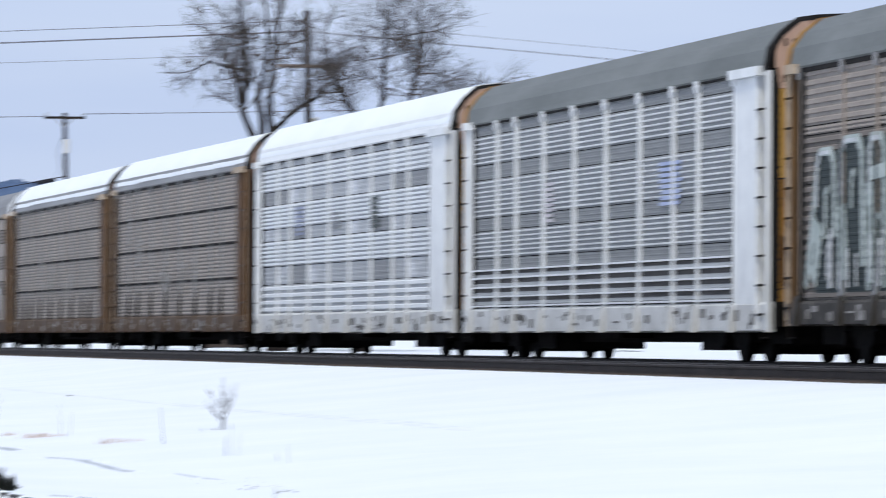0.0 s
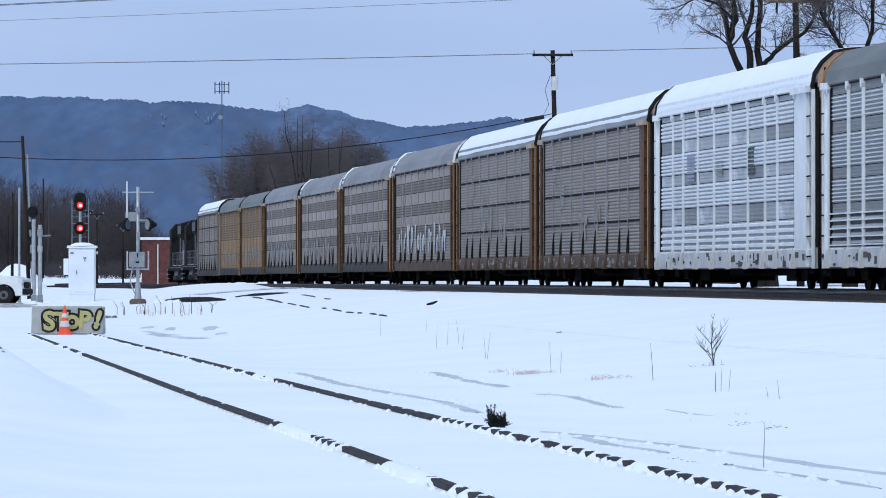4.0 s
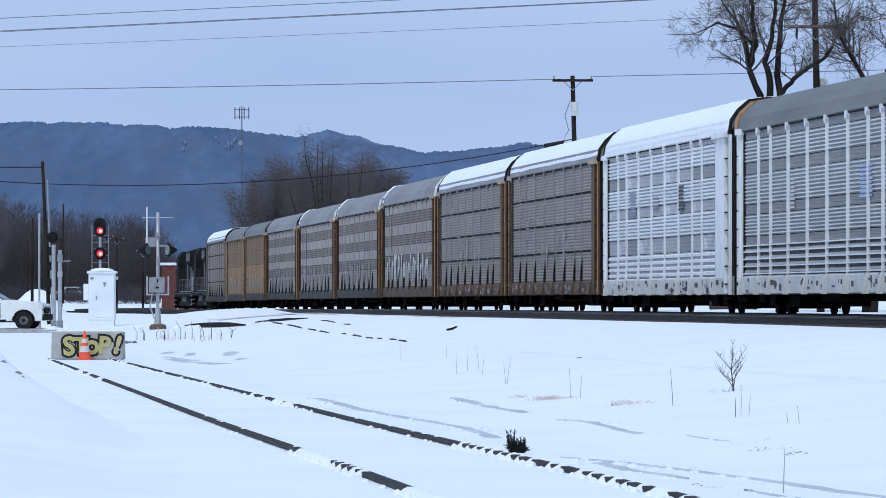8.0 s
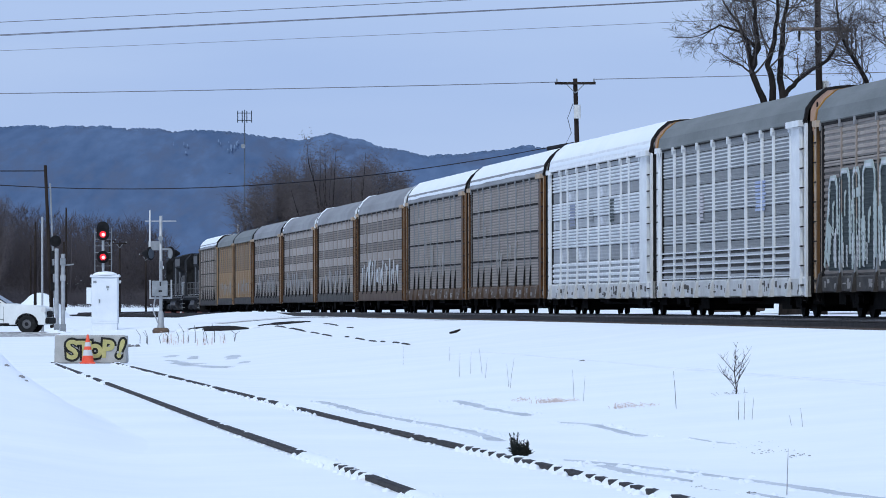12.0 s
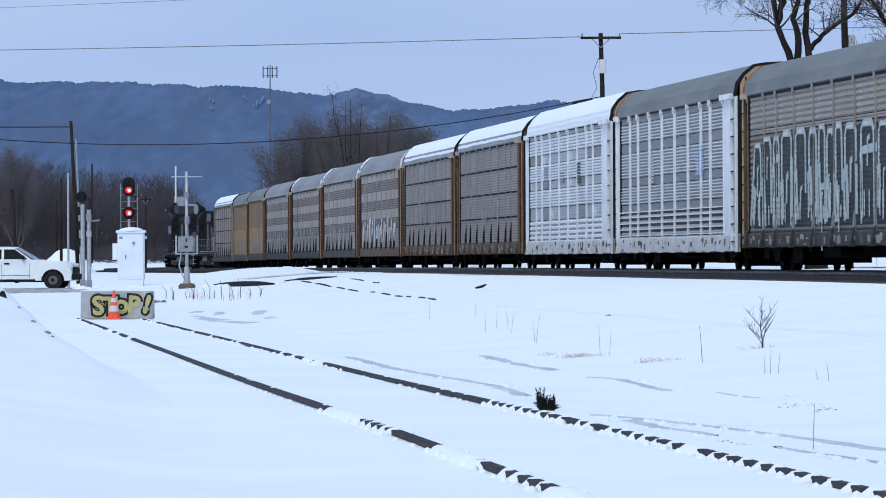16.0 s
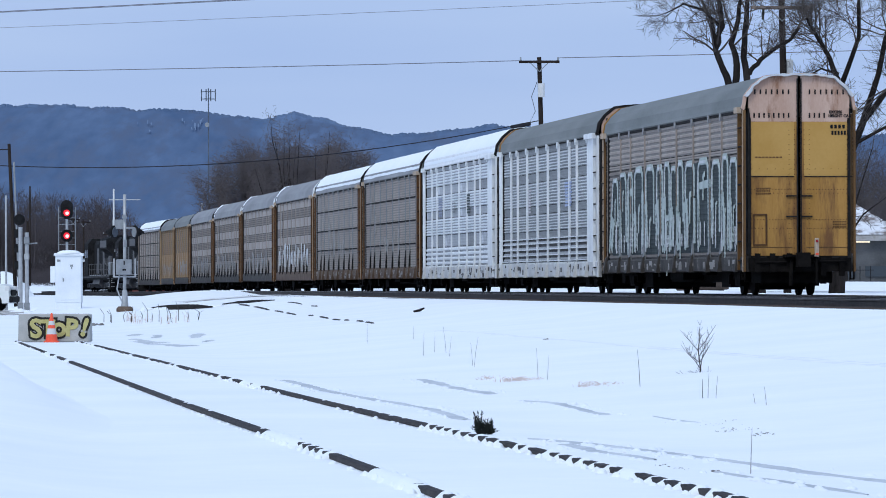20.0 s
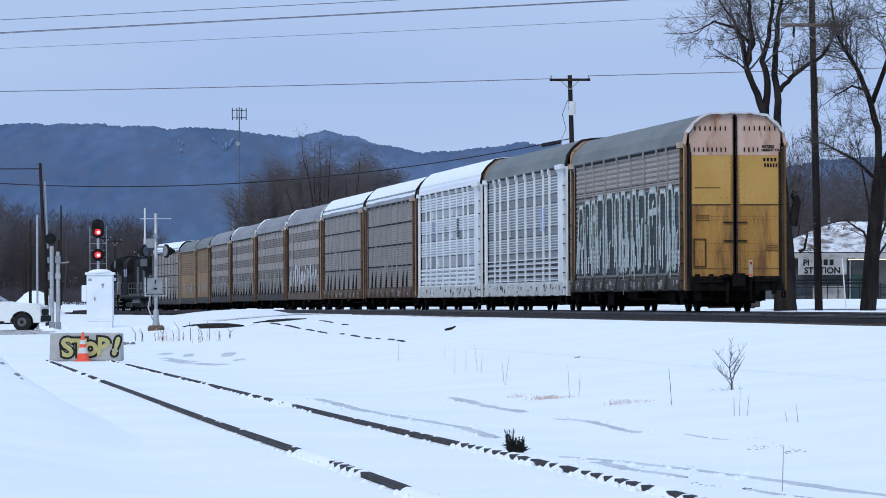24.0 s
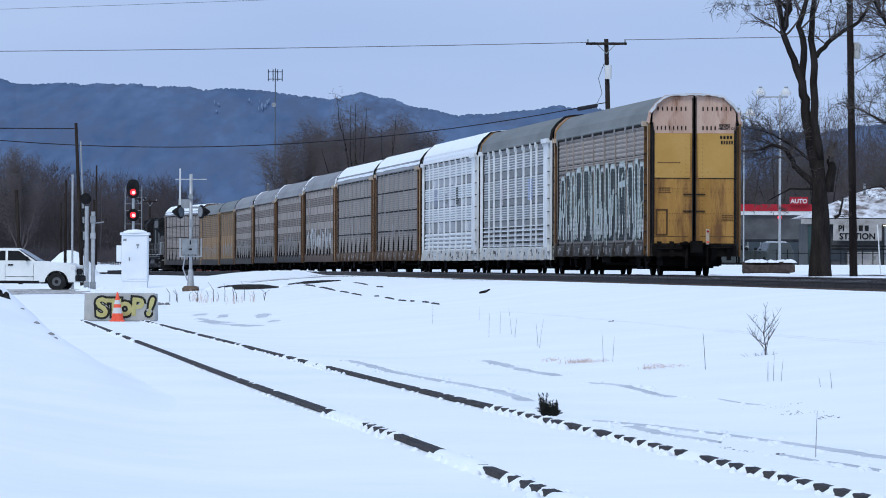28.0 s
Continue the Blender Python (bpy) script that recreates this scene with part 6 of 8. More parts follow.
def sliver_mesh(name, starts, ends, radius, m):
    v, f = slivers(starts, ends, radius)
    me = bpy.data.meshes.new(name)
    me.vertices.add(len(v))
    me.vertices.foreach_set("co", v.ravel())
    me.loops.add(f.size)
    me.loops.foreach_set("vertex_index", f.ravel().astype(np.int32))
    me.polygons.add(len(f))
    me.polygons.foreach_set("loop_start", np.arange(0, f.size, 3, dtype=np.int32))
    me.update(calc_edges=True)
    me.materials.append(m)
    return me


def vase_tree(label, x, y, h, w, seed, twigs=5200, lean=0.0, ground=0.3, bark=TWIG_BROWN, stems=9):
    """A tall bare tree far off: stems that rise like a vase from a short trunk, and a soft haze of upright twigs along them."""
    rng, rs = random.Random(seed), np.random.RandomState(seed)
    ob = thing("brown_bare_tree", label, "tree", pose(x, y, ground - 0.1), group="brown trees behind the train")
    part("trunk", Mesh().tube([(0, 0, -0.3), (0, 0, h * 0.10), (lean * 0.15, 0, h * 0.2)], [0.34, 0.28, 0.24], 8), BARK, ob, smooth=True)
    a_pts, b_pts = [], []
    for j in range(stems):
        a = 2 * math.pi * j / stems + rng.uniform(-0.3, 0.3)
        e = w * rng.uniform(0.25, 1.0)
        top = h * rng.uniform(0.82, 1.0) * (1 - 0.24 * (e / w) ** 2)
        path = [Vector((0, 0, h * 0.12))]
        for k in range(1, 7):
            f = k / 6
            path.append(Vector((math.cos(a) * e * f ** 0.7 + lean * f + rng.uniform(-0.18, 0.18), math.sin(a) * e * f ** 0.8 + rng.uniform(-0.18, 0.18), h * 0.12 + (top - h * 0.12) * f)))
        part("limb", Mesh().tube(path, [0.15, 0.12, 0.095, 0.07, 0.05, 0.035, 0.015], 5, cap=False), bark, ob, smooth=True)
        n = twigs // stems
        f = rs.uniform(0.06, 1.0, n) ** 0.55 * 5.999
        i = f.astype(int)
        p = np.array(path)
        start = p[i] + (p[i + 1] - p[i]) * (f - i)[:, None] + rs.normal(0, 0.5, (n, 3))
        way = np.stack([rs.normal(0, 0.6, n), rs.normal(0, 0.5, n), rs.uniform(0.1, 0.9, n)], axis=1)
        way[:, 0] += math.cos(a) * 0.4
        ln = rs.uniform(0.4, 1.4, n) * (1.15 - f / 9)
        a_pts.append(start)
        b_pts.append(start + way * ln[:, None])
    tagged(part("crown", sliver_mesh("crown", np.concatenate(a_pts), np.concatenate(b_pts), 0.023, TWIG_BROWN), TWIG_BROWN, ob, "soft haze of fine bare twigs"), kind="stuff")
    return ob


def brown_trees():
    """A clump of tall bare trees, brown with fine twigs, far behind the train."""
    spots = ((-17.0, 545, 15.4, 3.8, -0.3), (-15.2, 552, 16.0, 4.0, -0.2), (-13.0, 556, 15.0, 3.8, 0.0), (-10.4, 560, 17.0, 4.2, 0.2), (-8.4, 566, 17.2, 4.2, 0.4),
             (-6.9, 570, 15.8, 3.6, 0.6), (-21.0, 575, 8.2, 2.6, 0.0), (-23.0, 600, 6.6, 2.8, -0.3), (-11.9, 590, 14.8, 4.2, 0.0))
    for k, (x, y, h, w, lean) in enumerate(spots):
        vase_tree("tall bare brown tree with a dense haze of twigs", x, y, h, w, 100 + k, lean=lean, twigs=12000 if h > 10 else 6500)
    vase_tree("large grey bare tree with a wide soft crown beyond the road", -57.6, 700, 16.6, 3.6, 140, twigs=9000)
    # three tall dark trees stand out of it
    for x, h, lean, sd in ((-11.0, 18.6, -2.6, 301), (-11.9, 19.6, 0.3, 302), (-8.6, 18.8, 0.5, 303)):
        vase_tree("tall thin dark bare tree rising above the clump", x, 540, h, 1.7, sd, twigs=1500, lean=lean, bark=BARK, stems=4)


brown_trees()


def far_woods():
    """Bare woods at the foot of the hills: a soft thicket of fine twigs, with darker trunks in front."""
    rs, rng = np.random.RandomState(77), random.Random(77)

    def woods_top(a):
        return float(np.interp(a, [-0.12, -0.088, -0.075, -0.063, -0.058, -0.0537, -0.048, -0.042, -0.034, -0.02, 0.02, 0.045, 0.056, 0.07, 0.1], [21.0, 20.5, 17.5, 16.0, 14.5, 14.0, 10.0, 7.5, 8.0, 5.0, 6.0, 17.0, 23.0, 24.0, 23.0]))

    starts, ends, radii, stems = [], [], [], Mesh()
    for k in range(1500):
        a = rng.choice((rng.uniform(0.045, 0.09), rng.uniform(-0.125, -0.025), rng.uniform(-0.085, -0.03), rng.uniform(-0.095, -0.05), rng.uniform(-0.125, 0.125), rng.uniform(0.035, 0.09)))
        y = rng.uniform(842, 905) if a < -0.02 else rng.uniform(660, 900)
        x = a * y
        h = woods_top(a) * rng.uniform(0.35, 1.0) * (0.9 + 0.34 * noise.noise((x * 0.09, 2.0, 5.0))) * y / 800
        w = rng.uniform(1.8, 3.8) * (0.6 + 0.4 * h / 18)
        if k % 4 == 0:
            stems.tube([(x, y, 0), (x + rng.uniform(-0.4, 0.4), y, h * 0.5), (x + rng.uniform(-0.8, 0.8), y, h * 0.9)], [0.13, 0.08, 0.02], 3, cap=False)
        n = 190
        f = rs.uniform(0.05, 0.97, n)
        ang, r = rs.uniform(0, 2 * math.pi, n), np.sqrt(rs.uniform(0, 1, n)) * w * np.sqrt(np.maximum(0.06, 1 - (1.7 * f - 0.75) ** 2))
        p = np.stack([x + np.cos(ang) * r, y + np.sin(ang) * r, h * f], axis=1)
        d = np.stack([np.cos(ang) * 0.45 + rs.normal(0, 0.35, n), np.sin(ang) * 0.3, rs.uniform(0.5, 1.3, n)], axis=1) * rs.uniform(0.5, 1.7, n)[:, None]
        starts.append(p)
        ends.append(p + d)
        radii.append(rs.uniform(0.022, 0.05, n))
    tagged(part("far_woods", sliver_mesh("far_woods", np.concatenate(starts), np.concatenate(ends), np.concatenate(radii), WOODS), WOODS), "soft bare brown woods at the foot of the hills", "woods", kind="stuff")
    tagged(part("far_trunks", stems, WOODS), "slender dark trunks of the far woods", "woods", kind="stuff")
    # low brush and scrub at the far edge of the snow
    starts, ends, radii = [], [], []
    for k in range(420):
        a = rng.uniform(-0.095, -0.025)
        y = rng.uniform(700, 840)
        x, h, w, n = a * y, rng.uniform(0.5, 2.6), rng.uniform(0.8, 2.6), 90
        p = np.stack([x + rs.normal(0, w * 0.5, n), y + rs.normal(0, 0.6, n), rs.uniform(0.6, 1.4 + 0.5 * h, n)], axis=1)
        starts.append(p)
        ends.append(p + np.stack([rs.normal(0, 0.35, n), rs.normal(0, 0.2, n), rs.uniform(0.2, 0.8, n)], axis=1) * h * 0.8)
        radii.append(rs.uniform(0.018, 0.04, n))
    tagged(part("scrub", sliver_mesh("scrub", np.concatenate(starts), np.concatenate(ends), np.concatenate(radii), WOODS), WOODS), "low brown scrub at the edge of the snow", "scrub", kind="stuff")
    # the wooded slope behind them
    slope = Mesh()
    xs = np.arange(-150, 170, 2.0)
    verts, faces = [], []
    for x in xs:
        for y, f in ((905, 0.0), (915, 0.3), (935, 0.45), (960, 0.52), (1010, 0.45), (1080, 0.1)):
            h = woods_top(x / y) * y / 800
            verts.append((x, y, h * f + (2.2 * noise.noise((x * 0.12, y * 0.1, 0)) + 1.2 * noise.noise((x * 0.6, y * 0.3, 4))) * (f > 0)))
    for i in range(len(xs) - 1):
        for j in range(5):
            faces.append((i * 6 + j, (i + 1) * 6 + j, (i + 1) * 6 + j + 1, i * 6 + j + 1))
    slope.add(verts, faces)
    tagged(part("backdrop_woods", slope, WOODS, smooth=True), "dark wooded slope below the hills", "woods", kind="structure")


far_woods()


# ---- poles and wires ----
def wood_pole(label, x, y, base, top, r, arm=None, lean=0.0, name="utility_pole", arm_z=None, arm_mat=POLE_WOOD, group="utility poles"):
    ob = thing(name, label, "utility pole", pose(x, y, base), group=group)
    h = top - base
    part("pole", Mesh().tube([(0, 0, -0.4), (lean * 0.5, 0, h * 0.5), (lean, 0, h)], [r, r * 0.86, r * 0.72], 10), POLE_WOOD, ob, smooth=True)
    if arm:
        za = (arm_z or top - 0.3) - base
        xa = lean * za / h
        part("crossarm", Mesh().box(xa, -r * 0.9, za - 0.08, arm, 0.11, 0.14), arm_mat, ob)
        br = Mesh()
        for s in (-1, 1):
            br.tube([(xa + s * arm * 0.22, -r, za - 0.06), (xa, -r, za - 0.55)], 0.025, 5)
        part("brace", br, GREY_STEEL, ob)
        for s in (-1, 1):
            ins = Mesh().tube([(xa + s * arm * 0.46, -r * 0.9, za + 0.06), (xa + s * arm * 0.46, -r * 0.9, za + 0.24)], [0.05, 0.04], 8)
            part("insulator", ins, GREY_STEEL, ob)
    return ob


def wire(label, a, b, sag, r, mat=WIRE, n=24, name="overhead_wire"):
    a, b = Vector(a), Vector(b)
    pts = []
    for k in range(n + 1):
        f = k / n
        p = a.lerp(b, f)
        p.z -= sag * 4 * f * (1 - f)
        pts.append(p)
    tagged(part(name, Mesh().tube(pts, r, 5), mat), label, "wire", group="overhead wires")


def poles_and_wires():
    p = wood_pole("dark wooden utility pole with a crossarm and a grey transformer", 7.35, 300, 0.9, 13.45, 0.17, arm=2.2, lean=-0.33, arm_z=13.2)
    can = Mesh().loft([[(0.19 * math.cos(a * math.pi / 6), 0.19 * math.sin(a * math.pi / 6)) for a in range(12)] for _ in range(4)], [11.12 - 0.9, 11.16 - 0.9, 11.78 - 0.9, 11.86 - 0.9])
    part("transformer", can, SIGN_WHITE, p, "pale grey transformer can", m=pose(-0.22, -0.4, 0.15))
    loop = Mesh().tube([(-0.45, -0.2, 11.2), (-0.75, -0.3, 10.4), (-0.55, -0.3, 9.6), (-0.95, -0.3, 8.8)], 0.016, 5)
    part("cable_loop", loop, WIRE, p)
    p = wood_pole("tall dark wooden utility pole with a weathered crossarm beside the trees", 15.28, 224, 0.9, 14.6, 0.17, arm=2.5, lean=-0.25, arm_z=12.35, arm_mat=ARM_WOOD)
    part("cutout", Mesh().box(-0.98, -0.2, 10.95, 0.08, 0.09, 0.42), BLACK_PAINT, p)
    part("transformer", Mesh().tube([(0.1, 0.15, 8.7), (0.1, 0.15, 8.75), (0.1, 0.15, 9.3), (0.1, 0.15, 9.36)], [0.13, 0.16, 0.16, 0.1], 12), SIGN_WHITE, p, "pale grey transformer can")
    p = wood_pole("tall thin wooden pole beside the road crossing", -20.6, 290, 0.0, 8.55, 0.115, lean=-0.38)
    part("conduit", Mesh().tube([(0.18, -0.1, 0), (-0.12, -0.1, 7.6)], 0.05, 6), GREY_STEEL, p)
    for x, y, top, arm, r in ((-27.6, 800, 13.0, 2.1, 0.16), (-48.0, 700, 13.5, 0, 0.14), (-34.5, 500, 6.9, 0, 0.16), (-31.9, 430, 6.6, 0, 0.13), (-39.5, 650, 9.0, 1.6, 0.13),
                              (-37.7, 640, 8.6, 1.6, 0.13), (-43.5, 620, 7.4, 0, 0.1), (-36.0, 480, 6.4, 0, 0.1), (-41.5, 560, 9.6, 0, 0.12), (-33.6, 620, 7.0, 1.5, 0.12)):
        wood_pole("distant wooden utility pole", x, y, 0.6, top, r, arm=arm or None, group="distant poles")
    wood_pole("short leaning weathered pole beyond the road", -26.3, 320, 0.0, 5.4, 0.125, lean=-0.28)
    # thin metal poles by the crossing
    for x, y, z0, z1, r, lab in ((-19.10, 262, 0.2, 5.4, 0.05, "thin grey pole near the road"), (-21.0, 560, 0.5, 9.3, 0.12, "pale grey pole behind the train")):
        ob = thing("thin_pole", lab, "pole", pose(x, y, 0), group="thin poles")
        part("shaft", Mesh().tube([(0, 0, -0.3), (0, 0, z1)], r, 8), ALUMINIUM, ob)
        part("foot", Mesh().box(0, 0, -0.3, r * 3, r * 3, 0.62), GREY_STEEL, ob)
    # the far antenna mast
    ob = thing("antenna_mast", "tall grey antenna mast with a square top platform", "antenna mast", pose(-43.6, 1200, 0))
    part("shaft", Mesh().tube([(0, 0, 0), (0, 0, 43.4)], [0.22, 0.13], 6), DULL_HAZE_STEEL, ob)
    part("platform", Mesh().box(0, 0, 41.0, 3.0, 0.3, 0.18).box(0, 0, 42.6, 3.0, 0.3, 0.15), DULL_HAZE_STEEL, ob)
    for s in (-1.5, -0.5, 0.5, 1.5):
        part("antenna", Mesh().box(s, 0, 40.6, 0.22, 0.3, 2.6), DULL_HAZE_STEEL, ob)
    part("dish", Mesh().disc((-0.3, -0.5, 35.5), (0, 1, 0), 0.5, 0.3, 10), GREY_STEEL, ob)
    # wires
    wire("thin grey power line between the poles", (-60, 300, 12.55), (5.95, 299.8, 13.25), 0.25, 0.022, THIN_WIRE)
    wire("thin grey power line between the poles", (8.1, 299.8, 13.4), (60, 290, 14.6), 0.15, 0.022, THIN_WIRE)
    wire("thin faint wire high over the tracks", (-60, 300.4, 13.85), (15.1, 224, 12.9), 0.15, 0.010, THIN_WIRE)
    wire("thick black cable sagging to the pole", (-60, 300, 15.5), (7.0, 299.8, 10.0), 4.86, 0.026, WIRE, n=40)
    wire("thick black cable sagging to the pole", (-60, 292, 9.6), (-20.95, 290, 8.25), 0.35, 0.03, WIRE)
    tagged(part("cable_splice", Mesh().tube([(5.5, 298.8, 9.62), (6.5, 299.5, 9.82)], 0.11, 8), WIRE), "black splice case on the cable", "splice case")
    for dy, za, zb, zc, r in ((0.0, 10.75, 14.2, 10.9, 0.015), (0.5, 10.15, 13.8, 10.5, 0.017), (-0.5, 10.05, 13.72, 10.4, 0.013)):
        wire("high power line strung to the pole top", (-60, 224 + dy, za), (15.03, 224 + dy, zb), 0.0, r, THIN_WIRE)
        wire("high power line strung to the pole top", (15.03, 224 + dy, zb), (60, 230 + dy, zc), 0.0, r * 0.6, THIN_WIRE)


poles_and_wires()


# ---- the crossing: signals, cabinet, barrier, road ----
def stop_barrier():
    ob = thing("concrete_barrier", "grey concrete block barrier with yellow graffiti reading STOP! across the rails", "barrier", pose(-8.58, 134, -0.17, 0, 0, -4))
    part("block", fuse(Mesh().box(0, 0, 0, 1.74, 0.6, 0.68, 0.985).data("block", CONCRETE), 0.03), CONCRETE, ob)
    cap = Mesh()
    rng = random.Random(5)
    for k in range(12):
        cone(cap, -0.8 + 0.145 * k, rng.uniform(-0.05, 0.1), 0.665, 0.11, 0.22, rng.uniform(0.012, 0.03), rng)
    tagged(part("snow_cap", cap, SNOW, ob, "thin snow on top", smooth=True), kind="stuff")
    glyphs = (("S", -0.42, 0.12, 0.62, 4), ("T", -0.14, 0.14, 0.56, 0.0), ("o", 0.13, 0.15, 0.66, 0.0), ("P", 0.42, 0.15, 0.58, -4), ("!", 0.70, 0.16, 0.60, -16))
    for ch, x, z, size, lean in glyphs:
        m = pose(x, -0.306, z, 90, 0, 0) @ pose(0, 0, 0, 0, 0, lean)
        lettering(ch, size, 0.075, 0.002, SPRAY_BLACK, ob, m, "black outline of sprayed letter")
        lettering(ch, size, 0.022, 0.002, SPRAY_YELLOW, ob, pose(0, -0.005, 0) @ m, "yellow sprayed letter")
    cone_ob = thing("traffic_cone", "orange traffic cone with white bands before the barrier", "traffic cone", pose(-8.63, 133.35, -0.18))
    part("base", fuse(Mesh().box(0, 0, 0, 0.36, 0.36, 0.04).data("base", ORANGE), 0.01), ORANGE, cone_ob)
    prof = ((0.15, 0.04), (0.125, 0.2), (0.095, 0.34), (0.08, 0.42), (0.06, 0.52), (0.03, 0.66), (0.02, 0.71))
    for k in range(6):
        (ra, za), (rb, zb) = prof[k], prof[k + 1]
        white = k in (1, 3)
        part("white_band" if white else "cone_body", Mesh().tube([(0, 0, za), (0, 0, zb)], [ra, rb], 18), SIGN_WHITE if white else ORANGE, cone_ob, smooth=False)


def cabinet():
    ob = thing("signal_cabinet", "tall white signal relay cabinet with a snow-capped roof", "cabinet", pose(-13.97, 227, 0.46, 0, 0, 0) @ Matrix.Diagonal((0.94, 0.94, 0.90, 1)))
    part("body", fuse(Mesh().box(0, 0, 0, 1.14, 0.9, 2.12).data("body", CABINET_WHITE), 0.02), CABINET_WHITE, ob)
    part("roof", Mesh().prism([(-0.5, 2.12), (0.5, 2.12), (0.5, 2.16), (0.15, 2.24), (-0.15, 2.24), (-0.5, 2.16)], -0.64, 0.64), CABINET_WHITE, ob)
    part("roof_snow", Mesh().loft([[(0.55 * math.cos(a * 0.524) * s, 0.42 * math.sin(a * 0.524) * s) for a in range(12)] for s in (1, 0.9, 0.55, 0.1)], [2.2, 2.29, 2.36, 2.38]), SNOW, ob, smooth=True)
    door = part("door", fuse(Mesh().box(0.12, -0.46, 0.12, 0.84, 0.03, 1.9).data("door", CABINET_WHITE), 0.008), CABINET_WHITE, ob)
    part("handle", Mesh().box(-0.22, -0.49, 0.95, 0.05, 0.04, 0.16), GREY_STEEL, door)
    part("lock_plate", Mesh().box(0.14, -0.482, 1.62, 0.12, 0.012, 0.10).box(0.14, -0.482, 1.52, 0.05, 0.012, 0.09), GREY_STEEL, door)
    part("vent", Mesh().box(-0.42, -0.458, 1.85, 0.14, 0.02, 0.1), GREY_STEEL, ob)
    part("lamp", Mesh().tube([(0.66, -0.2, 1.95), (0.66, -0.35, 1.88)], 0.05, 8), SIGN_WHITE, ob)
    part("side_box", fuse(Mesh().box(-0.70, 0.1, 0.9, 0.22, 0.5, 0.75).data("side_box", CABINET_WHITE), 0.02), CABINET_WHITE, ob)
    part("footing", Mesh().box(0, 0, -0.35, 1.08, 0.84, 0.36), CABINET_WHITE, ob)


def block_signal():
    """A mast with two red heads, a ladder frame behind."""
    ob = thing("railway_signal", "railway block signal with two lit red lamps on black heads", "railway signal", pose(-14.86, 240, 0.3))
    part("mast", Mesh().tube([(0, 0, 0), (0, 0, 4.3)], 0.06, 10), ALUMINIUM, ob)
    lad = Mesh()
    for s in (-0.36, 0.36):
        lad.tube([(s, 0.1, 0), (s, 0.1, 4.25)], 0.022, 6)
    for k in range(14):
        lad.tube([(-0.36, 0.1, 0.3 + 0.29 * k), (0.36, 0.1, 0.3 + 0.29 * k)], 0.012, 5)
    part("ladder", lad, GREY_STEEL, ob)
    for z, tall in ((3.99, True), (3.0, False)):
        ring = []
        r = 0.27
        for k in range(24):
            a = 2 * math.pi * k / 24
            up = 0.29 if tall and math.sin(a) > -1e-6 else 0.0
            ring.append((r * math.cos(a), r * math.sin(a) + up))
        o = Mesh()
        n = len(ring)
        o.v = [(a, -0.12, z + b) for a, b in ring] + [(a, 0.02, z + b) for a, b in ring]
        o.f = [tuple(range(n)), tuple(range(2 * n - 1, n - 1, -1))] + [(i, i + n, (i + 1) % n + n, (i + 1) % n) for i in range(n)]
        head = part("signal_head", o, BLACK_PAINT, ob, "black oval signal backing" if tall else "black round signal backing")
        for dz in (0,):
            hood = Mesh()
            arc = [math.pi * (k / 12) * 1.2 - 0.31 for k in range(13)]
            for y in (-0.13, -0.42):
                for r2 in (0.15, 0.168):
                    hood.v += [(r2 * math.cos(a), y, z + dz + r2 * math.sin(a)) for a in arc]
            for i in range(12):
                hood.f += [(i, i + 1, i + 27, i + 26), (i + 14, i + 13, i + 39, i + 40), (i + 26, i + 27, i + 40, i + 39), (i + 1, i, i + 13, i + 14)]
            hood.f += [(0, 26, 39, 13), (12, 25, 51, 38)]
            part("hood", hood, BLACK_PAINT, head)
            lit = dz == 0
            part("lens", Mesh().disc((0, -0.135, z + dz), (0, 1, 0), 0.135, 0.02, 20), LAMP_RED if lit else GLASS_DARK, head, "lit red lens" if lit else "dark lens")
            if lit:
                part("bulb", Mesh().disc((0.02, -0.15, z + dz - 0.015), (0, 1, 0), 0.075, 0.02, 16), LAMP_RED_CORE, head, "bright centre of the lamp")


def mast_cluster():
    for x, top, big in ((-18.42, 4.2, True), (-18.12, 3.95, False)):
        ob = thing("signal_mast", "grey signal mast seen from behind, with a black round head" if big else "grey signal mast with pale boxes", "railway signal", pose(x, 262, 0.9))
        part("mast", Mesh().tube([(0, 0, -0.9), (0, 0, top - 1.2)], 0.10, 10), ALUMINIUM, ob)
        if big:
            part("signal_head", Mesh().disc((-0.05, 0, top - 0.85), (0, 1, 0), 0.27, 0.12, 20), BLACK_PAINT, ob, "black round backing disc")
            for z in (1.0, 1.8, 2.5):
                part("relay_box", Mesh().chamfer_box(-0.18, 0.1, z, 0.22, 0.2, 0.4, 0.03), BLACK_PAINT, ob)
        else:
            part("bracket_box", Mesh().chamfer_box(0, -0.1, top - 1.75, 0.26, 0.2, 0.35, 0.03), GREY_STEEL, ob)
            part("bracket_box", Mesh().chamfer_box(0, -0.05, top - 2.5, 0.24, 0.2, 0.3, 0.03), ALUMINIUM, ob)
            part("arm", Mesh().tube([(0, 0, top - 1.75), (0.5, 0, top - 1.7)], 0.04, 6), GREY_STEEL, ob)
        part("base", Mesh().box(0, 0, -1.0, 0.26, 0.26, 0.42), GREY_STEEL, ob)


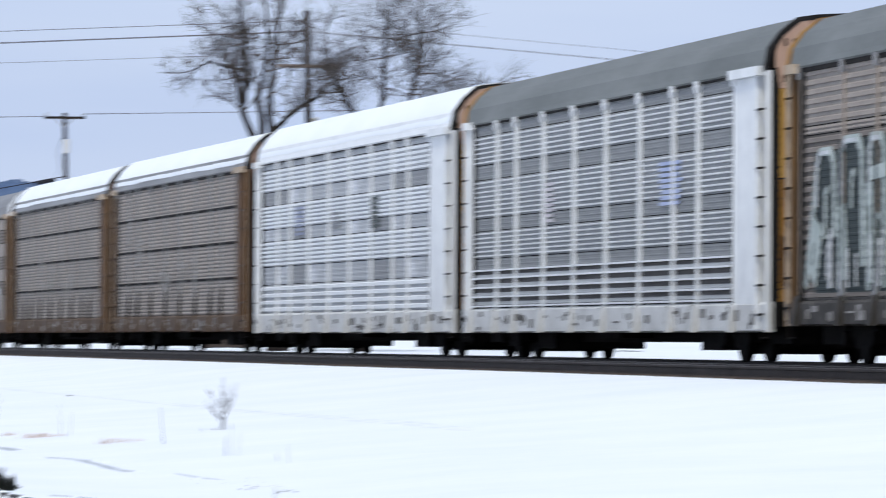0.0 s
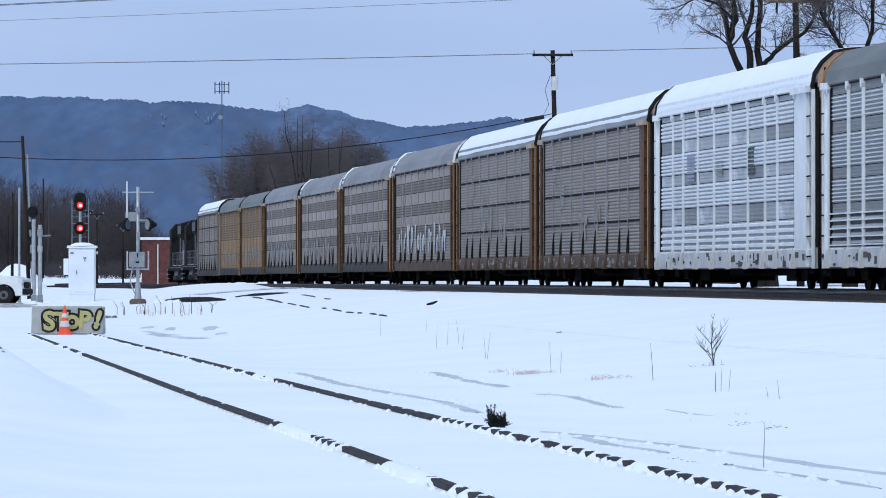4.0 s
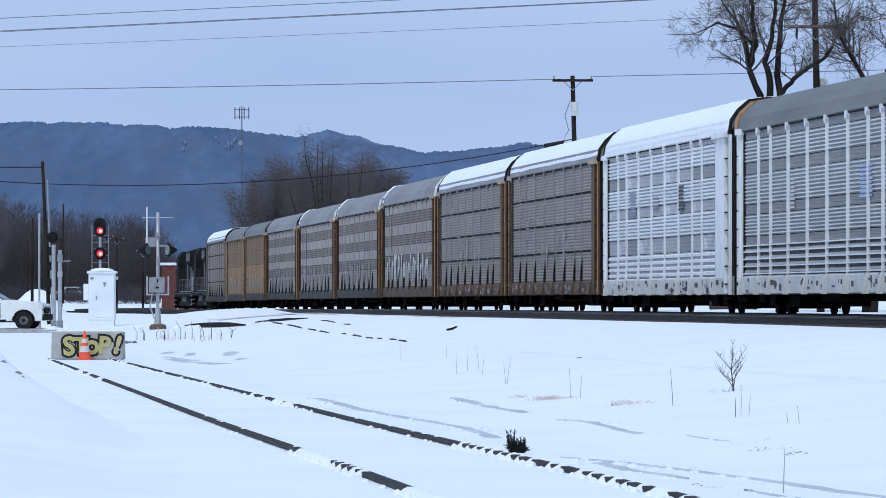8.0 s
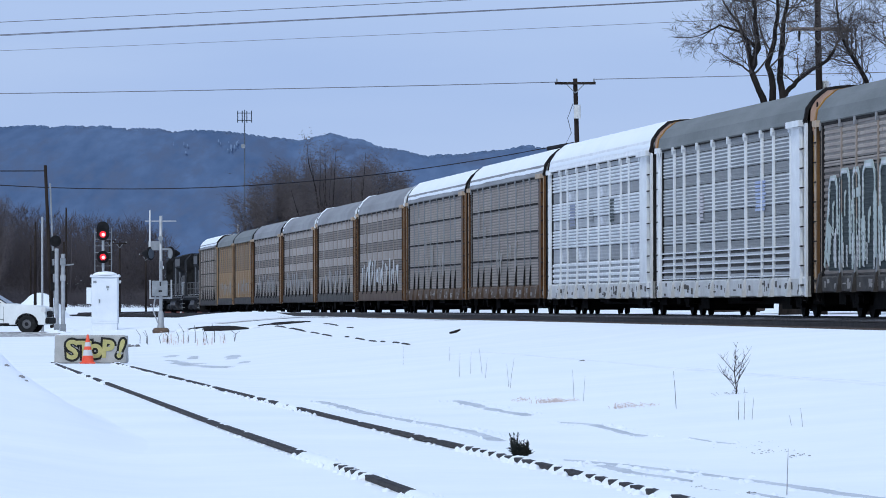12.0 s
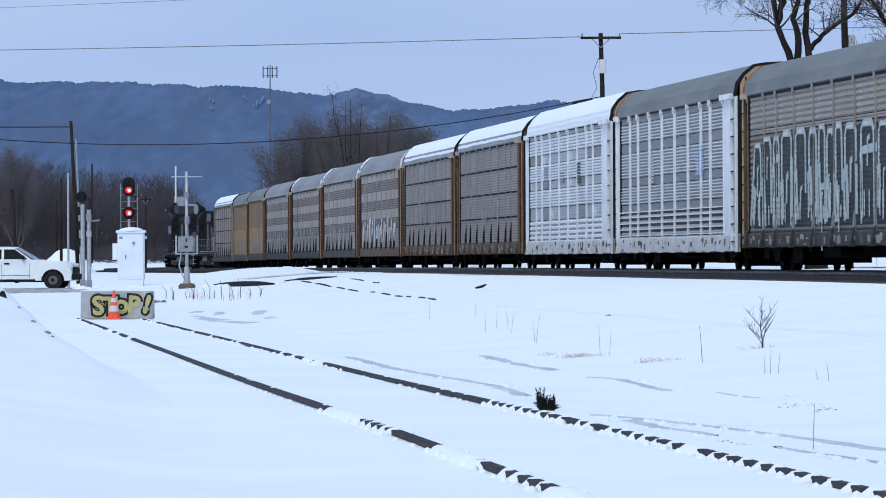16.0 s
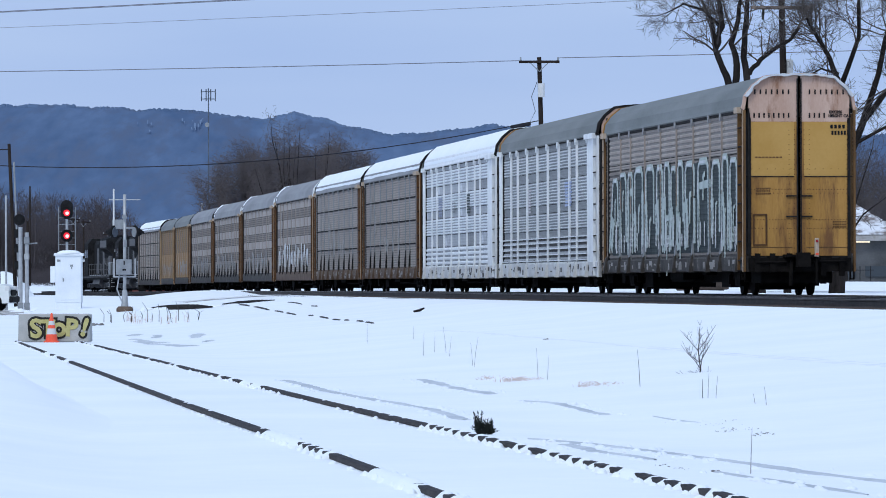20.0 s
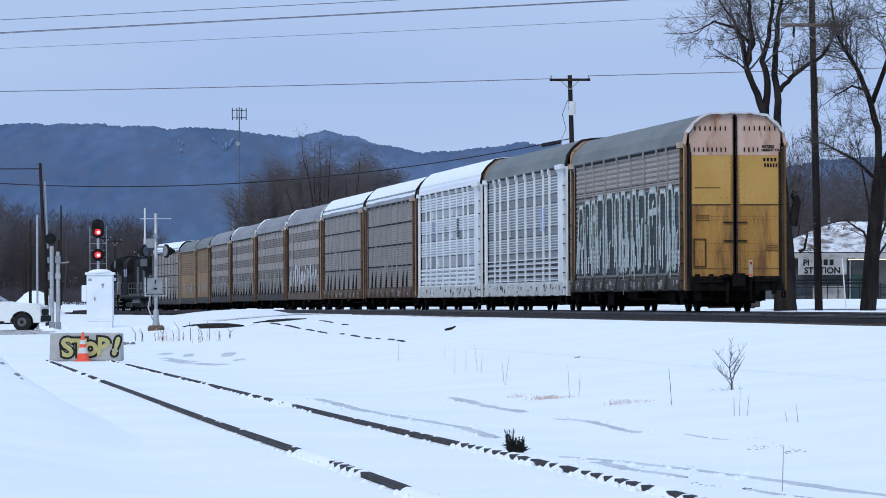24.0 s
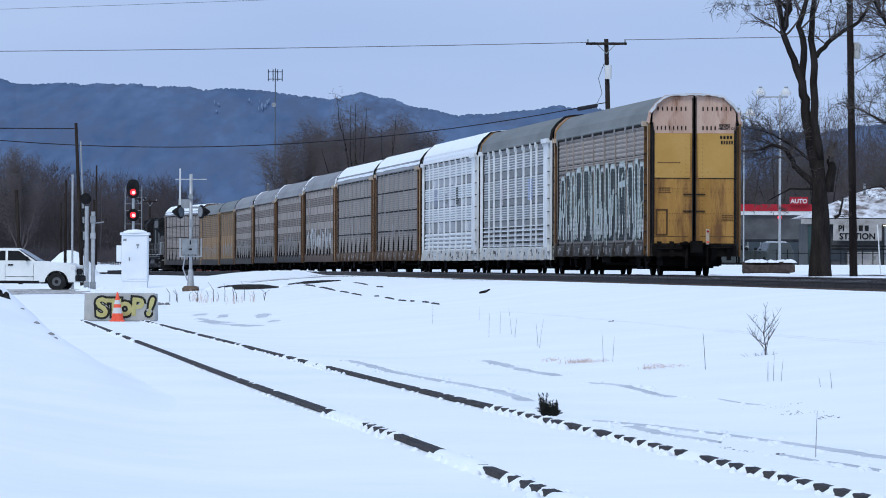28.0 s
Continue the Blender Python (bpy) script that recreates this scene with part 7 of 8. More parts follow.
def crossing_flasher():
    ob = thing("crossing_signal", "grey road crossing signal with two hooded flasher lamps", "crossing signal", pose(-11.33, 220, 0.12))
    part("mast", Mesh().tube([(0, 0, 0.3), (0, 0, 4.65)], 0.065, 12), ALUMINIUM, ob, smooth=True)
    part("pedestal", Mesh().tube([(0, 0, 0.1), (0, 0, 0.35), (0, 0, 0.7), (0, 0, 0.85)], [0.17, 0.13, 0.11, 0.09], 12), ALUMINIUM, ob)
    part("foundation", Mesh().tube([(0, 0, -0.3), (0, 0, 0.10), (0, 0, 0.2)], [0.3, 0.34, 0.26], 12), SILL_BROWN, ob, "rusty round foundation")
    part("gate_box", fuse(Mesh().box(-0.02, -0.2, 1.45, 0.62, 0.35, 0.62).data("gate_box", GREY_STEEL), 0.03), GREY_STEEL, ob)
    part("box_plate", Mesh().box(0.0, -0.385, 1.62, 0.14, 0.01, 0.07), BLACK_PAINT, ob)
    part("box_hasp", Mesh().box(0.0, -0.385, 1.85, 0.05, 0.01, 0.16), BLACK_PAINT, ob)
    part("side_arm", Mesh().box(-0.42, -0.05, 1.35, 0.06, 0.1, 0.75).box(0.42, -0.05, 1.35, 0.06, 0.1, 0.75).box(0, -0.05, 1.35, 0.9, 0.08, 0.06), ALUMINIUM, ob)
    part("crossbar", Mesh().box(0, 0, 4.42, 1.24, 0.05, 0.04), ALUMINIUM, ob)
    part("upright_rod", Mesh().tube([(-0.43, 0, 3.3), (-0.43, 0, 4.87)], 0.035, 8), SIGN_WHITE, ob, "thin white upright rod")
    part("bell", Mesh().disc((0.0, -0.12, 3.75), (0, 1, 0), 0.10, 0.12, 12), GREY_STEEL, ob)
    part("lamp_bar", Mesh().box(0, 0, 3.28, 1.0, 0.06, 0.08), GREY_STEEL, ob)
    part("junction_box", Mesh().box(-0.25, 0.08, 3.35, 0.5, 0.2, 0.3), GREY_STEEL, ob)
    part("junction_box", Mesh().box(0.02, 0.0, 2.55, 0.12, 0.2, 0.3), GREY_STEEL, ob)
    for s in (-1, 1):
        d = Vector((s * 0.88, 0.47, 0))
        c = Vector((s * 0.42, -0.02, 3.15))
        lamp = part("flasher", Mesh().disc(c, d, 0.27, 0.06, 20), BLACK_PAINT, ob, "round black-backed flasher lamp")
        part("disc_face", Mesh().disc(c - d * 0.05, d, 0.20, 0.03, 20), GREY_STEEL if s > 0 else DULL_HAZE_STEEL, lamp, "dull back of the lamp")
        part("hood", Mesh().tube([c + d * 0.02, c + d * 0.18, c + d * 0.36], [0.17, 0.16, 0.05], 12), BLACK_PAINT, lamp)
    part("cable", Mesh().tube([(-0.2, -0.1, 1.5), (-0.3, -0.15, 0.9), (-0.12, -0.1, 0.4)], 0.03, 6), ALUMINIUM, ob)


def road():
    """The snowy road that crosses the tracks, with brown wheel marks."""
    mesh = Mesh()
    xs = [-70 + 1.5 * k for k in range(70)]
    verts, faces = [], []
    for x in xs:
        y0 = 254 + 0.12 * (x + 18)
        for w in (-4.2, -2.6, -1.3, 0, 1.3, 2.6, 4.2):
            y = y0 + w
            verts.append((x, y, max(ground_height(x, y), -0.10) + 0.03 + 0.02 * noise.noise((x, y, 0))))
    for i in range(len(xs) - 1):
        for j in range(6):
            faces.append((i * 7 + j, (i + 1) * 7 + j, (i + 1) * 7 + j + 1, i * 7 + j + 1))
    mesh.add(verts, faces)
    tagged(part("road", mesh, SLUSH, smooth=True), "snow-covered road with brown slushy wheel tracks", "road", kind="structure")


stop_barrier()
cabinet()
block_signal()
mast_cluster()
crossing_flasher()
road()


# ---- vehicles ----
def wheel(parent, x, y, r, side):
    w = part("wheel", Mesh().disc((0, 0, 0), (0, 1, 0), r, 0.24, 24), RUBBER, parent, "black tyre", m=pose(x, y, r))
    part("rim", Mesh().disc((0, side * 0.115, 0), (0, 1, 0), r * 0.5, 0.03, 20), RAIL_TOP_DULL, w, "grey steel wheel rim")
    part("hub", Mesh().disc((0, side * 0.13, 0), (0, 1, 0), r * 0.22, 0.04, 12), BLACK_PAINT, w)
    return w


def arch_profile(length, roof, hood, wx, r, base=0.38, suv=False):
    """The side outline of a vehicle, nose to +x, with open wheel arches."""
    f, b = wx
    pts = [(0, base + 0.05)]
    for cx in (b, f):
        for k in range(9):
            a = math.pi - math.pi * k / 8
            pts.append((cx + r * math.cos(a), base + r * 0.95 * math.sin(a)))
    pts += [(length, base), (length + 0.02, 0.75), (length - 0.06, hood - 0.18), (length - 0.3, hood - 0.06), (length - 1.45, hood)]
    return pts


def pickup(label, m, group="", bed=True, paint=CAR_WHITE):
    """A pickup or a closed car; nose to +x, wheels on z 0."""
    ob = thing("pickup_truck" if bed else "suv", label, "pickup truck" if bed else "car", m, group=group)
    L, r = 5.75, 0.41
    wheels_at = (4.90, 1.25)
    low = arch_profile(L, 1.9, 1.30, wheels_at, 0.50)
    body_top = [(4.15, 1.34), (0.0, 1.30)] if bed else [(4.15, 1.34), (0.15, 1.30)]
    outline = low + body_top
    # lower body: two skins and a floor, with rounded shoulders
    def slab(points, y0, y1):
        mesh = Mesh()
        n = len(points)
        mesh.v = [(x, y0, z) for x, z in points] + [(x, y1, z) for x, z in points]
        mesh.f = [tuple(range(n)), tuple(range(2 * n - 1, n - 1, -1))] + [(i, i + n, (i + 1) % n + n, (i + 1) % n) for i in range(n)]
        return mesh
    part("body", fuse(slab(outline, -0.97, 0.97).data("body", paint), 0.03), paint, ob)
    rear = 1.45 if bed else 0.3
    ring0 = [(rear, -0.93), (3.98, -0.93), (3.98, 0.93), (rear, 0.93)]
    ring1 = [(rear + 0.22, -0.74), (3.10, -0.74), (3.10, 0.74), (rear + 0.22, 0.74)]
    cabm = Mesh().loft([ring0, ring1], [1.29, 1.87]).loft([ring1, [(rear + 0.4, -0.62), (2.95, -0.62), (2.95, 0.62), (rear + 0.4, 0.62)]], [1.87, 1.92])
    cab = part("cab", fuse(cabm.data("cab", paint), 0.025), paint, ob)
    if bed:
        part("bed_floor", Mesh().box(0.75, 0, 1.02, 1.3, 1.6, 0.19), BLACK_PAINT, ob)
    for s in (-1, 1):
        def lean(z):
            return s * (0.93 - 0.19 * (z - 1.29) / 0.58 + 0.016)
        wins = ((1.75, 2.55, 1.9, 2.53), (2.66, 3.74, 2.64, 3.14)) if bed else ((0.6, 1.6, 0.75, 1.6), (1.7, 2.7, 1.7, 2.65), (2.8, 3.72, 2.78, 3.1))
        for xa, xb, ta, tb in wins:
            mesh = Mesh()
            q = [(xa, lean(1.36), 1.36), (xb, lean(1.36), 1.36), (tb, lean(1.80), 1.80), (ta, lean(1.80), 1.80)]
            q2 = [(a, b - s * 0.03, c) for a, b, c in q]
            mesh.add(q + q2, [(0, 1, 2, 3), (7, 6, 5, 4), (0, 4, 5, 1), (1, 5, 6, 2), (2, 6, 7, 3), (3, 7, 4, 0)])
            part("side_window", mesh, GLASS_CAR, cab, "dark side window")
        part("mirror", Mesh().chamfer_box(3.55, s * 1.08, 1.34, 0.14, 0.24, 0.2, 0.04), BLACK_PAINT, cab)
        part("door_handle", Mesh().box(2.8, s * 0.985, 1.12, 0.24, 0.03, 0.07), BLACK_PAINT, ob)
        part("door_seam", Mesh().box(2.55, s * 0.972, 0.5, 0.012, 0.008, 0.7).box(3.85, s * 0.972, 0.5, 0.012, 0.008, 0.7).box(3.2, s * 0.972, 0.62, 1.3, 0.012, 0.02), BLACK_PAINT, ob)
        part("headlight", Mesh().chamfer_box(5.66, s * 0.80, 0.92, 0.24, 0.36, 0.24, 0.04), SIGN_WHITE, ob, "clear headlight")
        wheel(ob, wheels_at[0], s * 0.84, r, s)
        wheel(ob, wheels_at[1], s * 0.84, r, s)
        for wx in wheels_at:
            trim = Mesh()
            trim.tube([(wx + 0.50 * math.cos(math.pi * k / 10), s * 0.965, 0.40 + 0.475 * math.sin(math.pi * k / 10)) for k in range(11)], 0.035, 5)
            part("arch_trim", trim, BLACK_PAINT, ob, "dark wheel arch trim")
        part("rocker_strip", Mesh().box(2.9, s * 0.965, 0.36, 2.4, 0.03, 0.09), BLACK_PAINT, ob, "dark rocker strip")
        part("arch_liner", Mesh().box(wheels_at[0], s * 0.6, 0.4, 0.8, 0.4, 0.38).box(wheels_at[1], s * 0.6, 0.4, 0.8, 0.4, 0.38), BLACK_PAINT, ob)
        if bed:
            part("bed_rail", Mesh().box(0.72, s * 0.9, 1.3, 1.4, 0.1, 0.04), BLACK_PAINT, ob)
    ws = Mesh()
    q = [(3.99, -0.84, 1.35), (3.99, 0.84, 1.35), (3.15, 0.68, 1.86), (3.15, -0.68, 1.86)]
    ws.add(q + [(a - 0.03, b, c - 0.03) for a, b, c in q], [(0, 1, 2, 3), (7, 6, 5, 4), (0, 4, 5, 1), (1, 5, 6, 2), (2, 6, 7, 3), (3, 7, 4, 0)])
    part("windscreen", ws, GLASS_CAR, cab, "dark windscreen")
    part("front_bumper", fuse(Mesh().box(5.78, 0, 0.42, 0.24, 1.9, 0.28).data("front_bumper", BLACK_PAINT), 0.04), BLACK_PAINT, ob)
    part("grille", Mesh().box(5.78, 0, 0.72, 0.06, 1.2, 0.28), BLACK_PAINT, ob)
    part("rear_bumper", Mesh().box(-0.05, 0, 0.45, 0.2, 1.85, 0.2), ALUMINIUM, ob)
    part("chassis", Mesh().box(2.9, 0, 0.32, 5.0, 1.2, 0.3), BLACK_PAINT, ob)
    return ob


pickup("white pickup truck waiting at the road crossing", pose(-23.64, 250.6, -0.04, 0, 0, -6), group="white pickup trucks")
far_pickup = pickup("distant white pickup truck driving behind the crossing", pose(-40, 800, 1.37, 0, 0, 40), group="white pickup trucks")
far_suv = pickup("distant white sport utility car driving behind the crossing", pose(-60, 810, 1.37, 0, 0, 40), bed=False)
parked = pickup("white work truck parked beyond the track", pose(-26.6, 540, 0.2, 0, 0, 75), group="white pickup trucks")
part("beacon", Mesh().disc((3.0, 0, 1.9), (0, 0, 1), 0.12, 0.15, 10), ORANGE, parked, "orange roof beacon")


# ---- buildings ----
def brick_house():
    ob = thing("brick_building", "red brick building with a flat snowy roof behind the track", "building", pose(-25.2, 522, 0.1))
    part("wall", Mesh().box(0.6, 4, -0.2, 3.8, 8, 4.7), BRICK_RED, ob, "red brick wall")
    part("roof", Mesh().box(0.6, 4, 4.5, 4.1, 8.3, 0.25), SNOW_THIN, ob, "snow on the flat roof")
    part("downpipe", Mesh().box(0.2, -0.08, 0, 0.12, 0.12, 4.1), SIGN_WHITE, ob)


def station_shop():
    ob = thing("shop_building", "low grey shop with snowy hipped roof and pale sign", "building", pose(22.5, 332, 1.2))
    part("wall", Mesh().box(2.1, 5, -0.6, 9.4, 9, 3.15), GREY_WALL, ob, "grey shop front")
    part("fascia", Mesh().box(2.15, 0.2, 2.5, 10.3, 0.5, 0.32), PALE_WASH, ob, "pale fascia under the eaves")
    roof = Mesh()
    roof.add([(-3.1, 0, 2.87), (7.4, 0, 2.87), (7.4, 10, 2.87), (-3.1, 10, 2.87), (1.5, 4.2, 4.75), (4.6, 4.2, 4.75), (4.6, 6, 4.75), (1.5, 6, 4.75)],
             [(0, 1, 5, 4), (1, 2, 6, 5), (2, 3, 7, 6), (3, 0, 4, 7), (4, 5, 6, 7), (3, 2, 1, 0)])
    part("roof", roof, ROOF_SLUSH, ob, "hipped roof with patchy snow")
    part("vent_pipe", Mesh().tube([(1.0, 3.2, 3.9), (1.0, 3.2, 5.0)], 0.08, 8), GREY_STEEL, ob)
    sign = part("sign", Mesh().box(0.35, -0.15, 1.52, 2.9, 0.1, 1.0), PALE_WASH, ob, "grey shop sign with black letters")
    lettering("STATION", 0.52, 0.014, 0.01, BLACK_PAINT, sign, pose(0.35, -0.23, 1.60, 90, 0, 0), "black letters")
    lettering("PI", 0.5, 0.014, 0.01, BLACK_PAINT, sign, pose(-0.62, -0.23, 2.08, 90, 0, 0), "black letters")
    part("word_bars", Mesh().box(0.2, -0.22, 2.09, 0.24, 0.02, 0.34).box(0.55, -0.22, 2.09, 0.24, 0.02, 0.34).box(0.9, -0.22, 2.09, 0.24, 0.02, 0.34), BLACK_PAINT, sign)
    part("sign_line", Mesh().box(0.9, -0.12, 1.15, 4.2, 0.06, 0.08).box(0.9, -0.12, 0.95, 4.2, 0.06, 0.10), BLACK_PAINT, ob, "dark stripes below the sign")
    for k in range(4):
        part("window", Mesh().box(-1.2 + 2.3 * k, 0.44, 0.35, 1.7, 0.08, 0.62), GLASS_DARK, ob, "dark shop window")
    part("strip_light", Mesh().box(3.5, 0.05, 2.40, 3.2, 0.08, 0.06), LAMP_WARM, ob, "lit strip light under the eaves")
    part("lower_panel", Mesh().box(0.75, 0.40, -0.3, 1.9, 0.12, 1.15), PALE_WASH, ob, "pale grey panel below the sign")
    part("door", Mesh().box(2.5, 0.40, -0.5, 0.95, 0.1, 2.0), GREEN_SHEET, ob, "dark shop door")
    part("wall_post", Mesh().box(2.05, 0.3, -0.5, 0.09, 0.12, 2.9), GREY_STEEL, ob)
    part("wall_post", Mesh().box(3.1, 0.3, -0.5, 0.09, 0.12, 2.9), GREY_STEEL, ob)
    part("screen_panel", Mesh().box(-2.1, -0.4, -0.5, 1.05, 0.12, 2.9), GREEN_SHEET, ob, "dark green sheet")
    fence = thing("fence", "thin dark post fence before the shop", "fence", pose(22.0, 322, 0.95))
    for k in range(16):
        part("fence_post", Mesh().box(-4.5 + 0.62 * k, 0, -0.3, 0.05, 0.05, 1.5), BLACK_PAINT, fence)
    part("fence_rail", Mesh().box(0.2, 0, 0.95, 9.6, 0.04, 0.04), BLACK_PAINT, fence)
    tube = thing("leaning_post", "thin white leaning post by the shop", "post", pose(20.35, 280, 0.9))
    part("shaft", Mesh().tube([(0.12, 0, -0.2), (-0.06, 0, 2.4)], 0.035, 6), SIGN_WHITE, tube)


def auto_shop():
    ob = thing("auto_shop", "dark car parts shop with a red and white fascia", "building", pose(21.8, 424, 0.8))
    part("wall", Mesh().box(2.0, 6, 0, 14, 11, 4.5), GREY_WALL, ob, "grey shop wall")
    part("front_glass", Mesh().box(0.0, 0.4, 0.2, 8.0, 0.1, 2.0), GLASS_DARK, ob, "dark shop windows")
    part("dark_band", Mesh().box(0.5, 0.3, 2.4, 10.5, 0.2, 1.86), GREY_WALL, ob)
    part("white_fascia", Mesh().box(0.5, 0.2, 4.26, 11, 0.5, 0.30), SIGN_WHITE, ob, "white stripe of the fascia")
    part("red_fascia", Mesh().box(0.5, 0.18, 4.56, 11, 0.55, 0.52), SIGN_RED, ob, "red fascia")
    sign = part("sign", Mesh().box(2.9, -0.2, 5.06, 1.4, 0.3, 0.58), SIGN_RED, ob, "red box sign")
    lettering("AUTO", 0.46, 0.012, 0.01, SIGN_WHITE, sign, pose(2.9, -0.37, 5.17, 90, 0, 0), "white letters")
    part("red_lamp", Mesh().disc((1.42, -0.2, 4.08), (0, 1, 0), 0.15, 0.06, 14), LAMP_RED, ob, "small red lamp")
    for k in range(9):
        part("mullion", Mesh().box(-3.9 + k * 0.98, 0.33, 0.2, 0.07, 0.08, 2.0), GREY_STEEL, ob)
    part("poster", Mesh().box(-1.3, 0.32, 0.9, 0.8, 0.03, 1.0), PALE_WASH, ob, "washed-out poster in the shop window")
    part("poster", Mesh().box(1.65, 0.32, 0.7, 0.7, 0.03, 1.2), GREEN_SHEET, ob, "dark poster in the shop window")
    for x, y, turn in ((15.9, 401, 12), (21.9, 397, 100)):
        car = pickup("dark parked sport utility car with snow on its roof", pose(x, y, 0.95, 0, 0, turn), group="parked cars", bed=False, paint=CAR_DARK)
        part("roof_snow", Mesh().box(1.75, 0, 1.9, 2.2, 1.15, 0.07, 0.85), SNOW, car, "snow on the car's roof")


def lamp_posts():
    for x, y, top in ((16.45, 300, 10.45), (14.5, 300, 9.3)):
        ob = thing("flood_light_pole", "tall grey lamp pole with floodlights", "street lamp", pose(x, y, 0.9), group="flood light poles")
        h = top - 0.9
        part("pole", Mesh().tube([(0, 0, -0.3), (0, 0, h)], [0.075, 0.06] if x > 15 else [0.04, 0.03], 8), ALUMINIUM, ob)
        part("arm", Mesh().box(-0.38 if x > 15 else 0, 0, h - 0.15, 1.6 if x > 15 else 0.9, 0.08, 0.08), ALUMINIUM, ob)
        for q in ((-1.06, 0.32) if x > 15 else (-0.34, 0.32)):
            lamp = part("floodlight", Mesh().loft([[(0.27 * math.cos(a * 0.785) + q, 0.24 * math.sin(a * 0.785)) for a in range(8)], [(0.28 * math.cos(a * 0.785) + q, 0.25 * math.sin(a * 0.785)) for a in range(8)],
                                                   [(0.13 * math.cos(a * 0.785) + q, 0.12 * math.sin(a * 0.785)) for a in range(8)]], [h - 0.02, h + 0.14, h + 0.36]), SIGN_WHITE, ob, "round pale floodlight head")
            part("cap", Mesh().disc((q, 0, h + 0.4), (0, 0, 1), 0.10, 0.1, 10), GREY_STEEL, lamp)


def timber_pile():
    ob = thing("timber_pile", "low pile of dark old timbers capped with snow", "timber pile", pose(12.45, 235, 0.90))
    rng = random.Random(8)
    for k in range(7):
        y = -0.6 + 0.2 * k
        part("timber", fuse(Mesh().box(rng.uniform(-0.1, 0.1), y, 0.0 if k % 2 else 0.02, 2.0 + rng.uniform(-0.2, 0.2), 0.2, 0.33 + 0.14 * (k > 2)).data("timber", TIE_WOOD), 0.015), TIE_WOOD, ob, m=pose(0, 0, 0, 0, rng.uniform(-1.5, 1.5), rng.uniform(-3, 3)))
    cap = Mesh()
    for k in range(26):
        cone(cap, rng.uniform(-0.95, 0.95), rng.uniform(-0.1, 0.6), 0.44, rng.uniform(0.2, 0.36), rng.uniform(0.2, 0.4), rng.uniform(0.07, 0.16), rng)
    tagged(part("snow_cap", cap, SNOW, ob, "snow on the timbers", smooth=True), kind="stuff")


def far_house(x, y, w, z):
    ob = thing("far_house", "small dark house with a snowy gable roof among trees", "house", pose(x, y, 1.2), group="far houses")
    part("wall", Mesh().box(0, 3, -0.3, w, 6, z), DARK_WALL, ob)
    roof = Mesh()
    roof.add([(-w * 0.56, -0.3, z - 0.35), (w * 0.56, -0.3, z - 0.35), (w * 0.56, 6.3, z - 0.35), (-w * 0.56, 6.3, z - 0.35), (-w * 0.5, 3, z + 1.1), (w * 0.5, 3, z + 1.1)],
             [(0, 1, 5, 4), (2, 3, 4, 5), (0, 4, 3), (1, 2, 5), (3, 2, 1, 0)])
    part("roof", roof, SNOW_THIN, ob, "snowy gable roof")
    part("window", Mesh().box(-w * 0.2, -0.02, 0.9, 0.8, 0.06, 0.9), GLASS_DARK, ob)
    part("window", Mesh().box(w * 0.22, -0.02, 0.9, 0.8, 0.06, 0.9), GLASS_DARK, ob)


for spot in ((-58.6, 868, 2.8, 3.4), (-55.6, 874, 2.4, 2.4), (-68.5, 872, 3.0, 2.2)):
    far_house(*spot)
brick_house()
station_shop()
auto_shop()
lamp_posts()
timber_pile()


